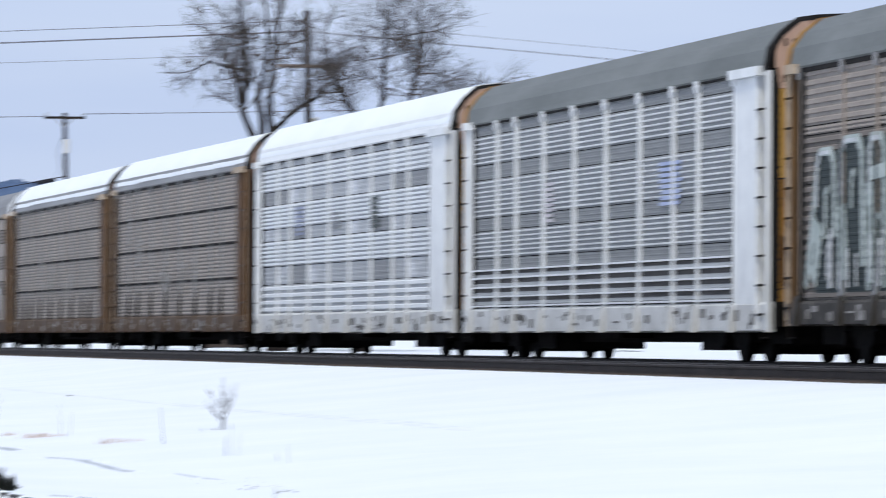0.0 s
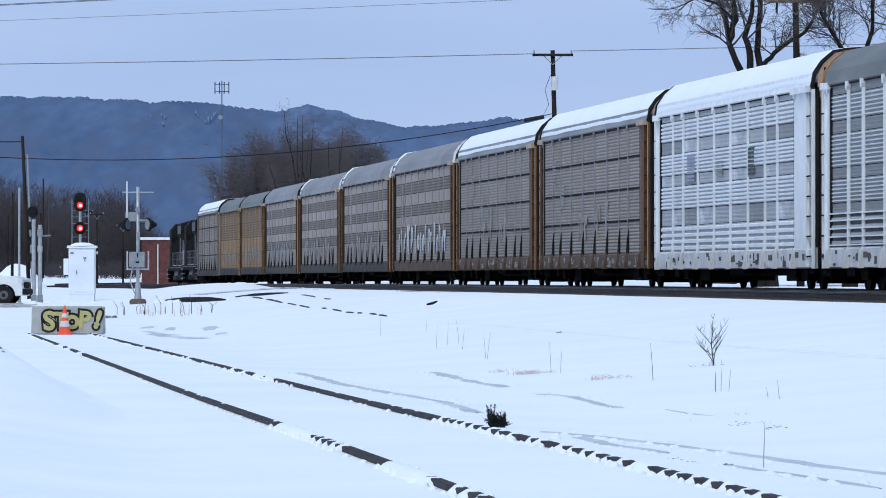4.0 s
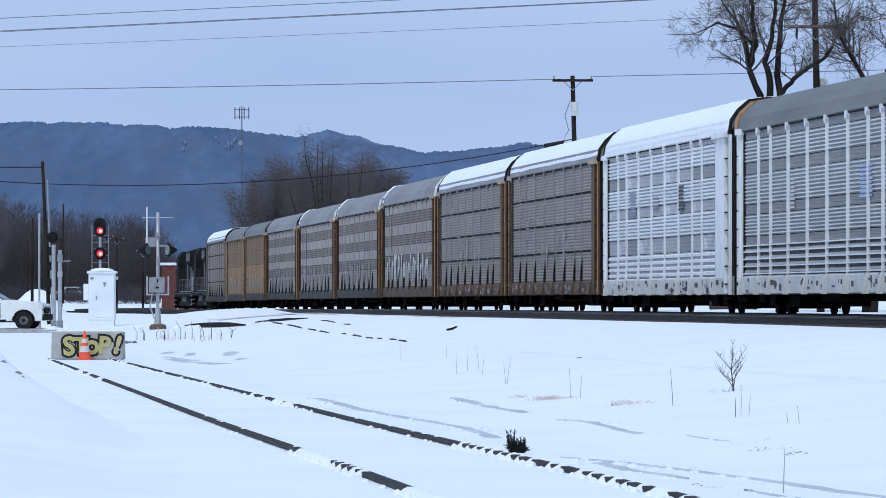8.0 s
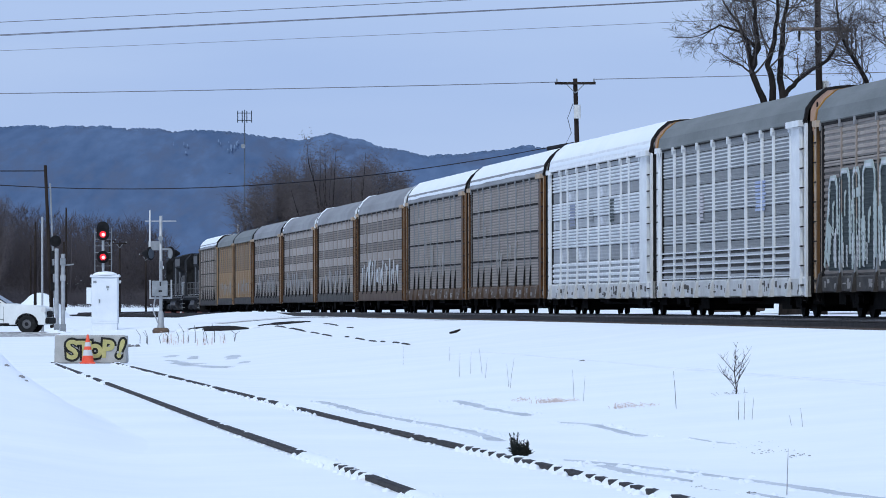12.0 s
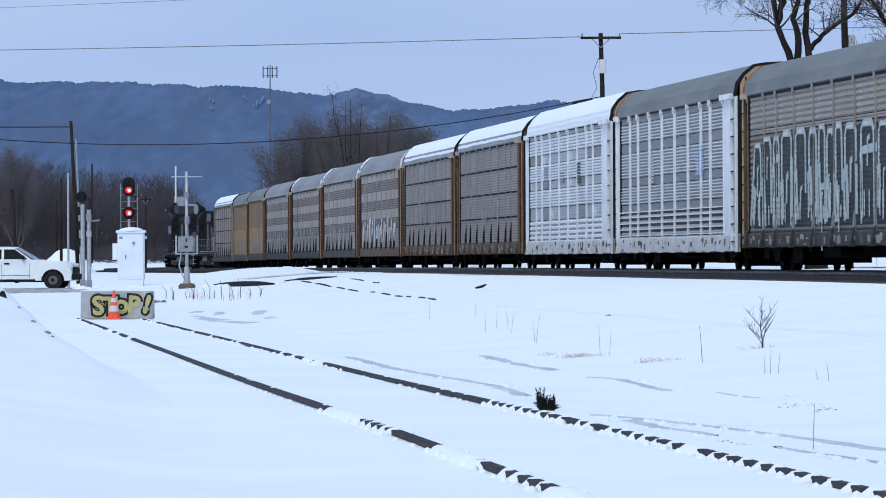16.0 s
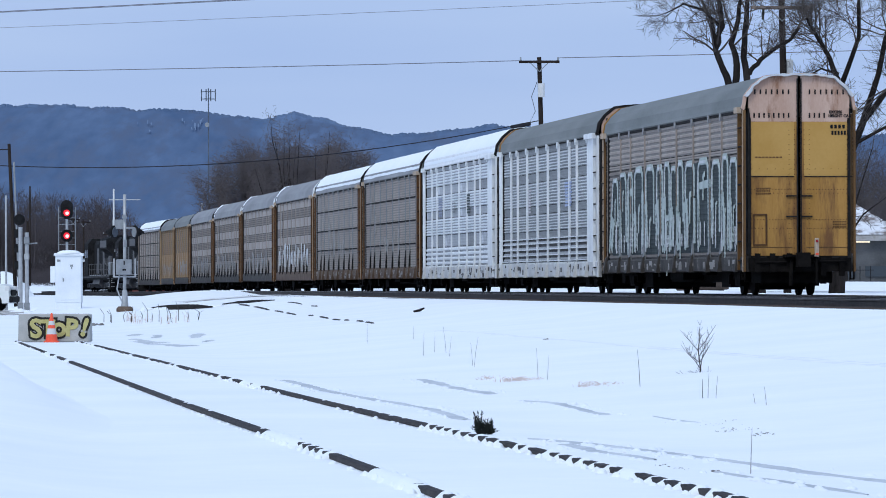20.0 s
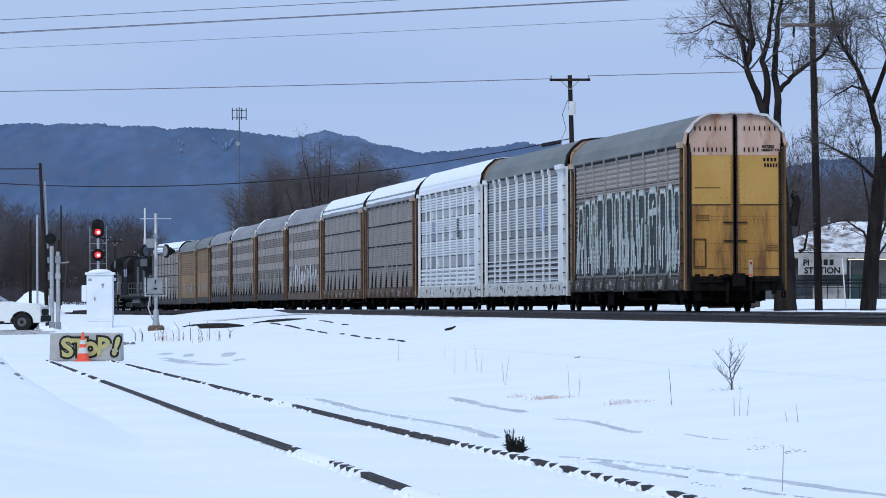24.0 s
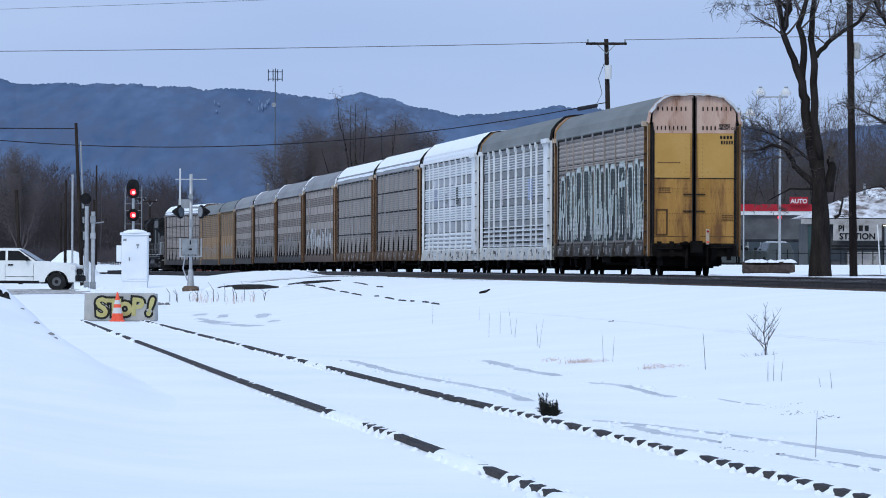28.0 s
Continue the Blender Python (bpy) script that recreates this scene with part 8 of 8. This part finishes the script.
# ---- small plants and marks in the snow ----
def small_plants():
    rng = random.Random(3)
    # an upright evergreen sprig at the rail
    ob = thing("evergreen_sprig", "small dark evergreen sprig poking through snow beside the rail", "shrub", pose(0.59, 44.5, ground_height(0.59, 44.5) - 0.02))
    leaves = Mesh()
    for k in range(46):
        a = rng.uniform(-0.07, 0.075)
        p = Vector((a, rng.uniform(-0.04, 0.04), 0))
        tall = 0.115 + 0.5 * max(0.0, -a - 0.01) + rng.uniform(-0.05, 0.03) - (0.25 * (a - 0.03) if a > 0.03 else 0)
        if k < 4:
            tall, p = rng.uniform(0.17, 0.21), Vector((-0.045 + 0.012 * k, 0, 0))
        d = Vector((a * 0.5 - 0.012 + rng.gauss(0, 0.014), rng.gauss(0, 0.02), tall))
        leaves.tube([p, p + d * 0.5 + Vector((0.006, 0, 0)), p + d], [0.004, 0.003, 0.0015], 3, cap=False)
        for _ in range(16):
            f = rng.uniform(0.25, 1.0)
            q = p + d * f
            ln = 0.032 * (1.15 - f)
            leaves.tube([q, q + Vector((rng.gauss(0, ln), rng.gauss(0, ln), rng.uniform(0.006, 0.028)))], [0.0042, 0.001], 3, cap=False)
    tagged(part("foliage", leaves, EVERGREEN, ob), kind="stuff")
    part("stem", Mesh().tube([(0, 0, -0.05), (-0.01, 0, 0.12)], [0.012, 0.006], 6), BARK, ob)
    # a bare bush
    x, y = 3.51, 67.0
    ob = thing("bare_bush", "small leafless bush standing in the snow", "shrub", pose(x, y, ground_height(x, y) - 0.03))
    tw = Mesh()
    main, _ = twig_path(Vector((0.0, 0, 0)), Vector((0.06, 0, 1)), 0.30, 4, 0.16, rng, 0.05)
    tw.tube(main, [0.011, 0.009, 0.008, 0.006, 0.005], 6)
    for b in range(9):
        root = main[min(1 + b // 2, 4)]
        limb, _ = twig_path(root, Vector(((b % 3 - 1) * rng.uniform(0.7, 1.5), rng.uniform(-0.2, 0.2), 1)), 0.38 - 0.04 * (b // 2) * (b < 7), 5, 0.2, rng, 0.06)
        tw.tube(limb, [0.005, 0.0042, 0.0035, 0.0028, 0.002, 0.0012], 4)
        for k in range(9):
            i = rng.randint(1, 4)
            pts, _ = twig_path(limb[i], Vector((rng.choice((-1, 1)) * rng.uniform(0.2, 0.7), rng.uniform(-0.4, 0.4), 0.9)), rng.uniform(0.05, 0.14), 3, 0.2, rng, 0.15)
            tw.tube(pts, [0.0026, 0.002, 0.0015, 0.0009], 3, cap=False)
    for k in range(26):
        pts, _ = twig_path(Vector((rng.gauss(-0.06, 0.07), rng.gauss(0, 0.05), 0)), Vector((rng.gauss(-0.3, 0.7), rng.gauss(0, 0.3), 0.45)), rng.uniform(0.05, 0.16), 3, 0.3, rng, 0.0)
        tw.tube(pts, [0.003, 0.0025, 0.002, 0.001], 3, cap=False)
    tagged(part("brushwood", tw, TWIG, ob), kind="stuff")
    # dry stalks
    for k, (sx, sy, h, lean) in enumerate(((2.6, 62.6, 0.44, -0.03), (3.06, 56.9, 0.28, 0.01), (3.13, 56.7, 0.25, 0.02), (3.01, 57.0, 0.22, 0.0), (3.43, 53.3, 0.2, -0.02), (3.36, 53.9, 0.12, -0.02),
                                          (1.61, 69.7, 0.42, -0.02), (1.72, 69.4, 0.33, 0.02), (0.92, 81.4, 0.36, -0.03), (0.93, 80.6, 0.45, 0.06), (0.6, 92.2, 0.45, -0.05), (0.63, 88.7, 0.34, 0.03),
                                          (0.41, 93.0, 0.40, 0.01), (0.22, 91.4, 0.42, 0.01), (-0.85, 109.8, 0.40, 0.0), (0.07, 109.4, 0.28, 0.0), (2.12, 34.5, 0.31, 0.01))):
        ob = thing("dry_stalk", "thin dry grass stalk standing in the snow", "dry stalk", pose(sx, sy, ground_height(sx, sy) - 0.02), group="dry stalks")
        part("stem", Mesh().tube([(0, 0, 0), (lean * 0.4, 0, h * 0.5), (lean, 0, h)], [0.0034, 0.003, 0.0016], 4), TWIG if k in (0, 3) else STALK, ob)
    for k in range(16):
        sx, sy = -10.9 + 0.27 * k + rng.uniform(-0.1, 0.1), 196.0 - 0.9 * k + rng.uniform(-1.5, 1.5)
        h = rng.uniform(0.3, 0.7)
        ob = thing("weed_stalk", "bent dark weed stalk beside the crossing", "weed", pose(sx, sy, ground_height(sx, sy) - 0.02), group="weeds at the crossing")
        part("stem", Mesh().tube([(0, 0, 0), (rng.uniform(-0.05, 0.05), 0, h * 0.6), (rng.uniform(-0.2, 0.2), 0, h)], [0.012, 0.010, 0.005], 4), TWIG, ob)
    # tufts of straw
    for k, (gx, gy, n, w) in enumerate(((1.4, 70.1, 130, 0.3), (2.18, 64.4, 60, 0.3), (1.0, 72.3, 30, 0.2), (-9.91, 194.7, 9, 0.25), (-7.9, 180.4, 10, 0.3), (-7.3, 179.2, 7, 0.3), (-8.98, 187.7, 11, 0.4), (-9.5, 192, 7, 0.3))):
        ob = thing("grass_tuft", "tuft of pinkish dry grass in the snow", "dry grass", pose(gx, gy, ground_height(gx, gy) - 0.02), group="dry grass tufts")
        blades = Mesh()
        far = gy > 150
        for _ in range(n):
            a = rng.gauss(0, w * 0.5)
            h = rng.uniform(0.02, 0.075) * (6 if far else 1)
            y0 = rng.gauss(0, 0.25)
            blades.tube([(a, y0, 0), (a + rng.uniform(-0.03, 0.03), y0, h * 0.7), (a + rng.uniform(-0.05, 0.05) * (3 if far else 1), y0, h)], [0.004 * (2.2 if far else 1)] * 2 + [0.002], 3, cap=False)
        tagged(part("straw", blades, STRAW, ob), kind="stuff")
    # dark clods and a stick in the snow
    clods = Mesh()
    for cx, cy, s, n, sp in ((2.84, 49.6, 0.017, 16, 0.12), (2.66, 48.8, 0.017, 30, 0.2), (2.74, 46.8, 0.020, 40, 0.16), (2.86, 45.0, 0.022, 30, 0.1), (2.42, 49.6, 0.018, 14, 0.24), (1.52, 37.9, 0.014, 8, 0.1),
                             (1.63, 36.1, 0.020, 12, 0.07), (1.72, 35.4, 0.020, 12, 0.06), (1.92, 34.8, 0.026, 6, 0.04), (2.12, 33.4, 0.016, 16, 0.12), (2.36, 32.0, 0.018, 12, 0.09), (1.22, 41.6, 0.013, 4, 0.06), (1.08, 42.6, 0.012, 2, 0.03), (-10.68, 189.6, 0.13, 5, 0.25), (2.39, 97.7, 0.05, 2, 0.1)):
        for _ in range(n):
            x, y = cx + rng.gauss(0, sp * 0.5), cy + rng.gauss(0, sp * 2.2)
            cone(clods, x, y, ground_height(x, y) - 0.012, s * rng.uniform(0.5, 1.2), s * rng.uniform(0.8, 1.8), s * rng.uniform(0.5, 0.9), rng)
    tagged(part("earth_clods", clods, CLOD), "dark clods of earth and stones showing through snow", "clods", kind="stuff")
    stick = thing("fallen_branch", "dark fallen stick lying on the snow", "stick", pose(0.25, 150.3, ground_height(0.25, 150.3) + 0.03, 0, 0, 20))
    part("stem", Mesh().tube([(-0.16, 0, 0), (0.0, 0.0, 0.03), (0.16, 0.05, 0.09)], [0.03, 0.04, 0.02], 6), BARK, stick)


small_plants()


def strip(mesh, path, width, rng, lift=0.004):
    """A long uneven strip laid on the snow along a path of x, y."""
    pts = []
    for (xa, ya), (xb, yb) in zip(path, path[1:]):
        n = max(2, int(math.hypot(xb - xa, yb - ya) / 0.25))
        pts += [(xa + (xb - xa) * k / n, ya + (yb - ya) * k / n) for k in range(n)]
    o = len(mesh.v)
    for k, (x, y) in enumerate(pts):
        w = width * (0.55 + 0.75 * abs(noise.noise((x * 2.0, y * 0.9, 6.0)))) * (0.15 if k in (0, len(pts) - 1) else 1)
        x += 0.05 * noise.noise((y * 0.5, 3.0, 1.0))
        for s in (-0.5, -0.2, 0.2, 0.5):
            mesh.v.append((x + s * w, y, ground_height(x + s * w, y) + (lift if abs(s) < 0.4 else -0.004)))
    for k in range(len(pts) - 1):
        for q in range(3):
            a = o + 4 * k + q
            mesh.f.append((a, a + 1, a + 5, a + 4))


def snow_marks():
    rng = random.Random(12)
    ruts = (([(-1.67, 74.6), (-0.91, 65.2), (-0.3, 60.0), (0.21, 55.9), (0.52, 50.4)], 0.34), ([(0.93, 43.2), (1.24, 42.2), (1.56, 40.7), (1.86, 39.6), (2.09, 38.2), (2.32, 36.6), (2.62, 34.8), (3.0, 32.6)], 0.38),
            ([(1.12, 41.6), (1.33, 39.4), (1.56, 38.2), (1.66, 37.0)], 0.26), ([(1.93, 34.9), (2.05, 33.8), (2.21, 33.1), (2.39, 31.9), (2.6, 30.6)], 0.2), ([(0.12, 74.5), (0.57, 68.2), (0.98, 63.6)], 0.34), ([(1.22, 60.4), (1.57, 58.2), (1.93, 53.3)], 0.24),
            ([(-6.3, 134), (-5.6, 129), (-4.9, 124)], 0.8), ([(-6.9, 140), (-6.2, 135)], 0.7), ([(-7.9, 160), (-7.7, 154)], 0.65), ([(-5.7, 149), (-5.5, 142)], 0.6), ([(-4.9, 135), (-4.8, 131)], 0.5), ([(-7.3, 146), (-6.5, 139), (-5.9, 136)], 0.5), ([(-6.9, 152), (-6.7, 146)], 0.45),
            ([(2.3, 52.5), (2.62, 49.4)], 0.12), ([(-21.5, 244), (-18, 239), (-14.5, 236)], 0.8), ([(-20.5, 236), (-17, 232), (-15.4, 231)], 0.7), ([(-20, 228), (-18, 226)], 0.5))
    for k, (path, w) in enumerate(ruts):
        mesh = Mesh()
        strip(mesh, path, w, rng, 0.004 if path[0][1] < 100 else 0.009)
        if path[0][1] < 100:
            # broken crusts of snow along the edges of the rut
            crust = Mesh()
            for (xa, ya), (xb, yb) in zip(path, path[1:]):
                for _ in range(int(math.hypot(xb - xa, yb - ya) * 5)):
                    f, side = rng.random(), rng.choice((-1, 1))
                    x, y = xa + (xb - xa) * f + side * w * rng.uniform(0.34, 0.75), ya + (yb - ya) * f
                    cone(crust, x, y, ground_height(x, y) - 0.012, rng.uniform(0.02, 0.07), rng.uniform(0.08, 0.35), rng.uniform(0.016, 0.034), rng)
            tagged(part("rut_crust", crust, SNOW, smooth=True), "broken crust of snow along a wheel rut", "snow crust", group="ruts in the snow", kind="stuff")
        tagged(part("wheel_rut", mesh, RUT_GREY, smooth=True), "grey wheel rut strip, trodden ice and furrow shade in its colour", "wheel rut", group="ruts in the snow", kind="structure")
    for path, w in (([(-24, 243), (-19, 245), (-14.5, 246)], 0.9), ([(-22.5, 235), (-18.5, 238), (-15.0, 239)], 0.8), ([(-24, 249), (-20, 249.5), (-16, 250)], 0.7), ([(-20.5, 226), (-17.5, 229), (-15.8, 230)], 0.6), ([(-14, 247), (-11, 249), (-8.5, 251)], 0.6), ([(-24, 239), (-20, 241), (-16.8, 242.5)], 0.5), ([(-22, 229), (-19, 231.5), (-16.6, 233)], 0.45), ([(-19.2, 219), (-17, 222), (-15.4, 223.5)], 0.4)):
        mesh = Mesh()
        strip(mesh, path, w, rng, 0.05)
        tagged(part("slush_track", mesh, DIRTY_SNOW, smooth=True), "dirty grey-brown slush pressed by tyres", "slush", group="slush tracks", kind="structure")
    for path, w in (([(0.6, 119), (1.3, 111), (2.4, 99), (3.32, 88.3), (4.46, 76.9), (5.11, 68.8), (5.9, 60)], 0.32), ([(3.7, 86), (4.15, 81.6), (5.2, 70), (6.0, 61)], 0.2)):
        mesh = Mesh()
        strip(mesh, path, w, rng, 0.004)
        tagged(part("faint_track", mesh, SNOW_THIN, smooth=True), "faint old track line drifted over with snow", "snow track", group="ruts in the snow", kind="structure")
    # banks and heaps left by the plough
    heaps = Mesh()
    for cx, cy, n, sx, sy, h in ((-12.4, 338, 40, 2.2, 2.5, 0.06), (-19.0, 268, 26, 1.6, 2.0, 0.30), (-7.5, 310, 50, 3.2, 5.0, 0.05), (-16.5, 240, 14, 0.6, 1.0, 0.3), (-9.6, 218.6, 14, 0.9, 1.0, 0.24), (-8.3, 217.2, 14, 0.9, 0.8, 0.30), (-6.3, 223.2, 12, 1.2, 0.8, 0.16)):
        for _ in range(n):
            x, y = cx + rng.gauss(0, sx * 0.6), cy + rng.gauss(0, sy * 0.5)
            cone(heaps, x, y, ground_height(x, y) - 0.05, rng.uniform(0.2, 0.5) * (2.2 if h > 1 else 1), rng.uniform(0.3, 0.8), h * rng.uniform(0.4, 1.0), rng)
    tagged(part("snow_heaps", heaps, SNOW, smooth=True), "lumpy ploughed snow heaps beside the road", "snow heap", kind="stuff")
    # a tall rounded heap by the far side of the road
    mesh, n = Mesh(), 28
    verts = []
    for i in range(n + 1):
        for j in range(n + 1):
            u, v = 2 * i / n - 1, 2 * j / n - 1
            x, y = -35.2 + 2.9 * u, 480 + 3.4 * v
            up = max(0.0, 1 - u * u - v * v) ** 1.4
            verts.append((x, y, ground_height(x, y) - 0.05 + 2.3 * up + 0.12 * up ** 0.5 * noise.noise((x * 1.6, y * 0.9, 1.0))))
    mesh.add(verts, [(i * (n + 1) + j, (i + 1) * (n + 1) + j, (i + 1) * (n + 1) + j + 1, i * (n + 1) + j + 1) for i in range(n) for j in range(n)])
    tagged(part("snow_pile", mesh, SNOW, smooth=True), "tall rounded pile of ploughed snow behind the crossing", "snow bank", kind="structure")
    # a long bank beside the viewer's lane: a gentle face towards the viewer, steep on the lane's side
    mesh, nx, ny = Mesh(), 70, 90
    verts = []

    def bank_top(x, y):
        g = ground_height(x, y)
        crest = float(np.interp(x, [-11, -8.5, -6.7, -5.6, -4.7, -4.0, -3.3, -2.4, -1.0], [100, 90, 78, 70, 63, 57, 50, 43, 34]))
        d = float(np.interp(x, [-12.5, -11, -8.5, -6.7, -5.6, -4.7, -4.0, -3.3, -2.4, -1.0], [-0.2, 0.7, 1.1, 0.94, 0.53, 0.33, 0.22, 0.13, -0.03, -0.3])) - g
        rise = 0.5 * (d + math.sqrt(d * d + 0.002)) * smooth_step(6, crest, y) * (1 - smooth_step(crest, crest + 8, y))
        return g - 0.016 + rise + 0.03 * noise.noise((x * 1.6, y * 0.4, 5.0)) * min(1, rise * 3)

    for i in range(nx + 1):
        for j in range(ny + 1):
            x, y = -12.5 + 11.3 * i / nx, 14 + 92 * j / ny
            verts.append((x, y, bank_top(x, y)))
    mesh.add(verts, [(i * (ny + 1) + j, (i + 1) * (ny + 1) + j, (i + 1) * (ny + 1) + j + 1, i * (ny + 1) + j + 1) for i in range(nx) for j in range(ny)])
    tagged(part("snow_bank", mesh, SNOW, smooth=True), "large smooth bank of ploughed snow", "snow bank", kind="structure")
    rock = thing("rock", "dark rough rock poking out of the snow bank", "rock", pose(-6.3, 74.0, bank_top(-6.3, 74.0)))
    stone = Mesh()
    cone(stone, -0.08, 0, -0.14, 0.13, 0.2, 0.26, rng)
    cone(stone, 0.02, 0.05, -0.12, 0.09, 0.14, 0.2, rng)
    part("stone", stone, BALLAST, rock)
    for x, y, w in ((-5.9, 72.0, 0.035), (-5.5, 69.3, 0.045), (-5.05, 65.8, 0.05), (-4.9, 64.6, 0.03)):
        lump = Mesh()
        cone(lump, 0, 0, -0.01, w, w * 1.6, w * 0.7, rng)
        clod = thing("clod", "small grey frozen clod on the snow bank", "clod", pose(x, y, bank_top(x, y)), group="clods on the bank")
        part("lump", lump, CLOD, clod)
    # dark bare ballast where the middle track crosses the road
    bare = Mesh()
    # a low bank, thin at both ends, with a steep dark face towards the viewer
    for path, h in (([(-10.4, 221), (-9.9, 219), (-9.4, 217.5), (-8.9, 216.5), (-8.3, 216), (-7.7, 215.5)], 0.22), ([(-7.6, 224), (-6.9, 223), (-6.2, 222), (-5.4, 221)], 0.12)):
        o, m = len(bare.v), len(path)
        for k, (x, y) in enumerate(path):
            up = h * math.sin(math.pi * (0.06 + 0.88 * k / (m - 1))) ** 0.7 * rng.uniform(0.85, 1.1)
            g = ground_height(x, y)
            bare.v += [(x, y - 0.7, g - 0.1), (x, y - 0.2, g + up * 0.6), (x, y + 0.2, g + up), (x, y + 0.9, g + up * 0.9), (x, y + 1.5, g - 0.1)]
        for k in range(m - 1):
            for q in range(4):
                a = o + 5 * k + q
                bare.f.append((a, a + 5, a + 6, a + 1))
    tagged(part("bare_ballast", bare, BALLAST, smooth=True), "dark bare ballast beside the road crossing", "ballast", kind="structure")


snow_marks()


def motions():
    """All that moves: the train, the wheels of its last wagons, and two vehicles beyond the crossing."""
    for k, (car, offset, base, wheels) in enumerate(TRAIN):
        walk(car, [(t, train_pose(offset, base, t)) for t in range(29)])
        if k > 3:
            continue
        for w in wheels:
            place = w.matrix_basis.translation.copy()
            rows = []
            for j in range(0, 201):
                t = 28.0 * j / 200
                turn = math.degrees((train_place(t) - train_place(0)) / 0.42)
                rows.append((t, pose(*place) @ pose(0, 0, 0, 0, turn % 360, 0)))
            walk(w, rows)
    walk(far_pickup, [(t, pose(-66.4 + 3.65 * t, 786 + 2.9 * t, 1.37, 0, 0, 38)) for t in (0, 3, 6, 9, 12)] + [(13.5, pose(-17.6, 824.0, 1.37, 0, 0, 38)), (15, pose(-16.0, 825.2, 1.37, 0, 0, 38)), (28, pose(-16.0, 825.2, 1.37, 0, 0, 38))])
    walk(far_suv, [(t, pose(-88.0 + 4.05 * t, 776 + 3.2 * t, 1.37, 0, 0, 38)) for t in (0, 4, 8, 12, 16)] + [(18, pose(-17.0, 832.5, 1.37, 0, 0, 38)), (20, pose(-15.2, 834, 1.37, 0, 0, 38)), (28, pose(-15.2, 834, 1.37, 0, 0, 38))])


motions()
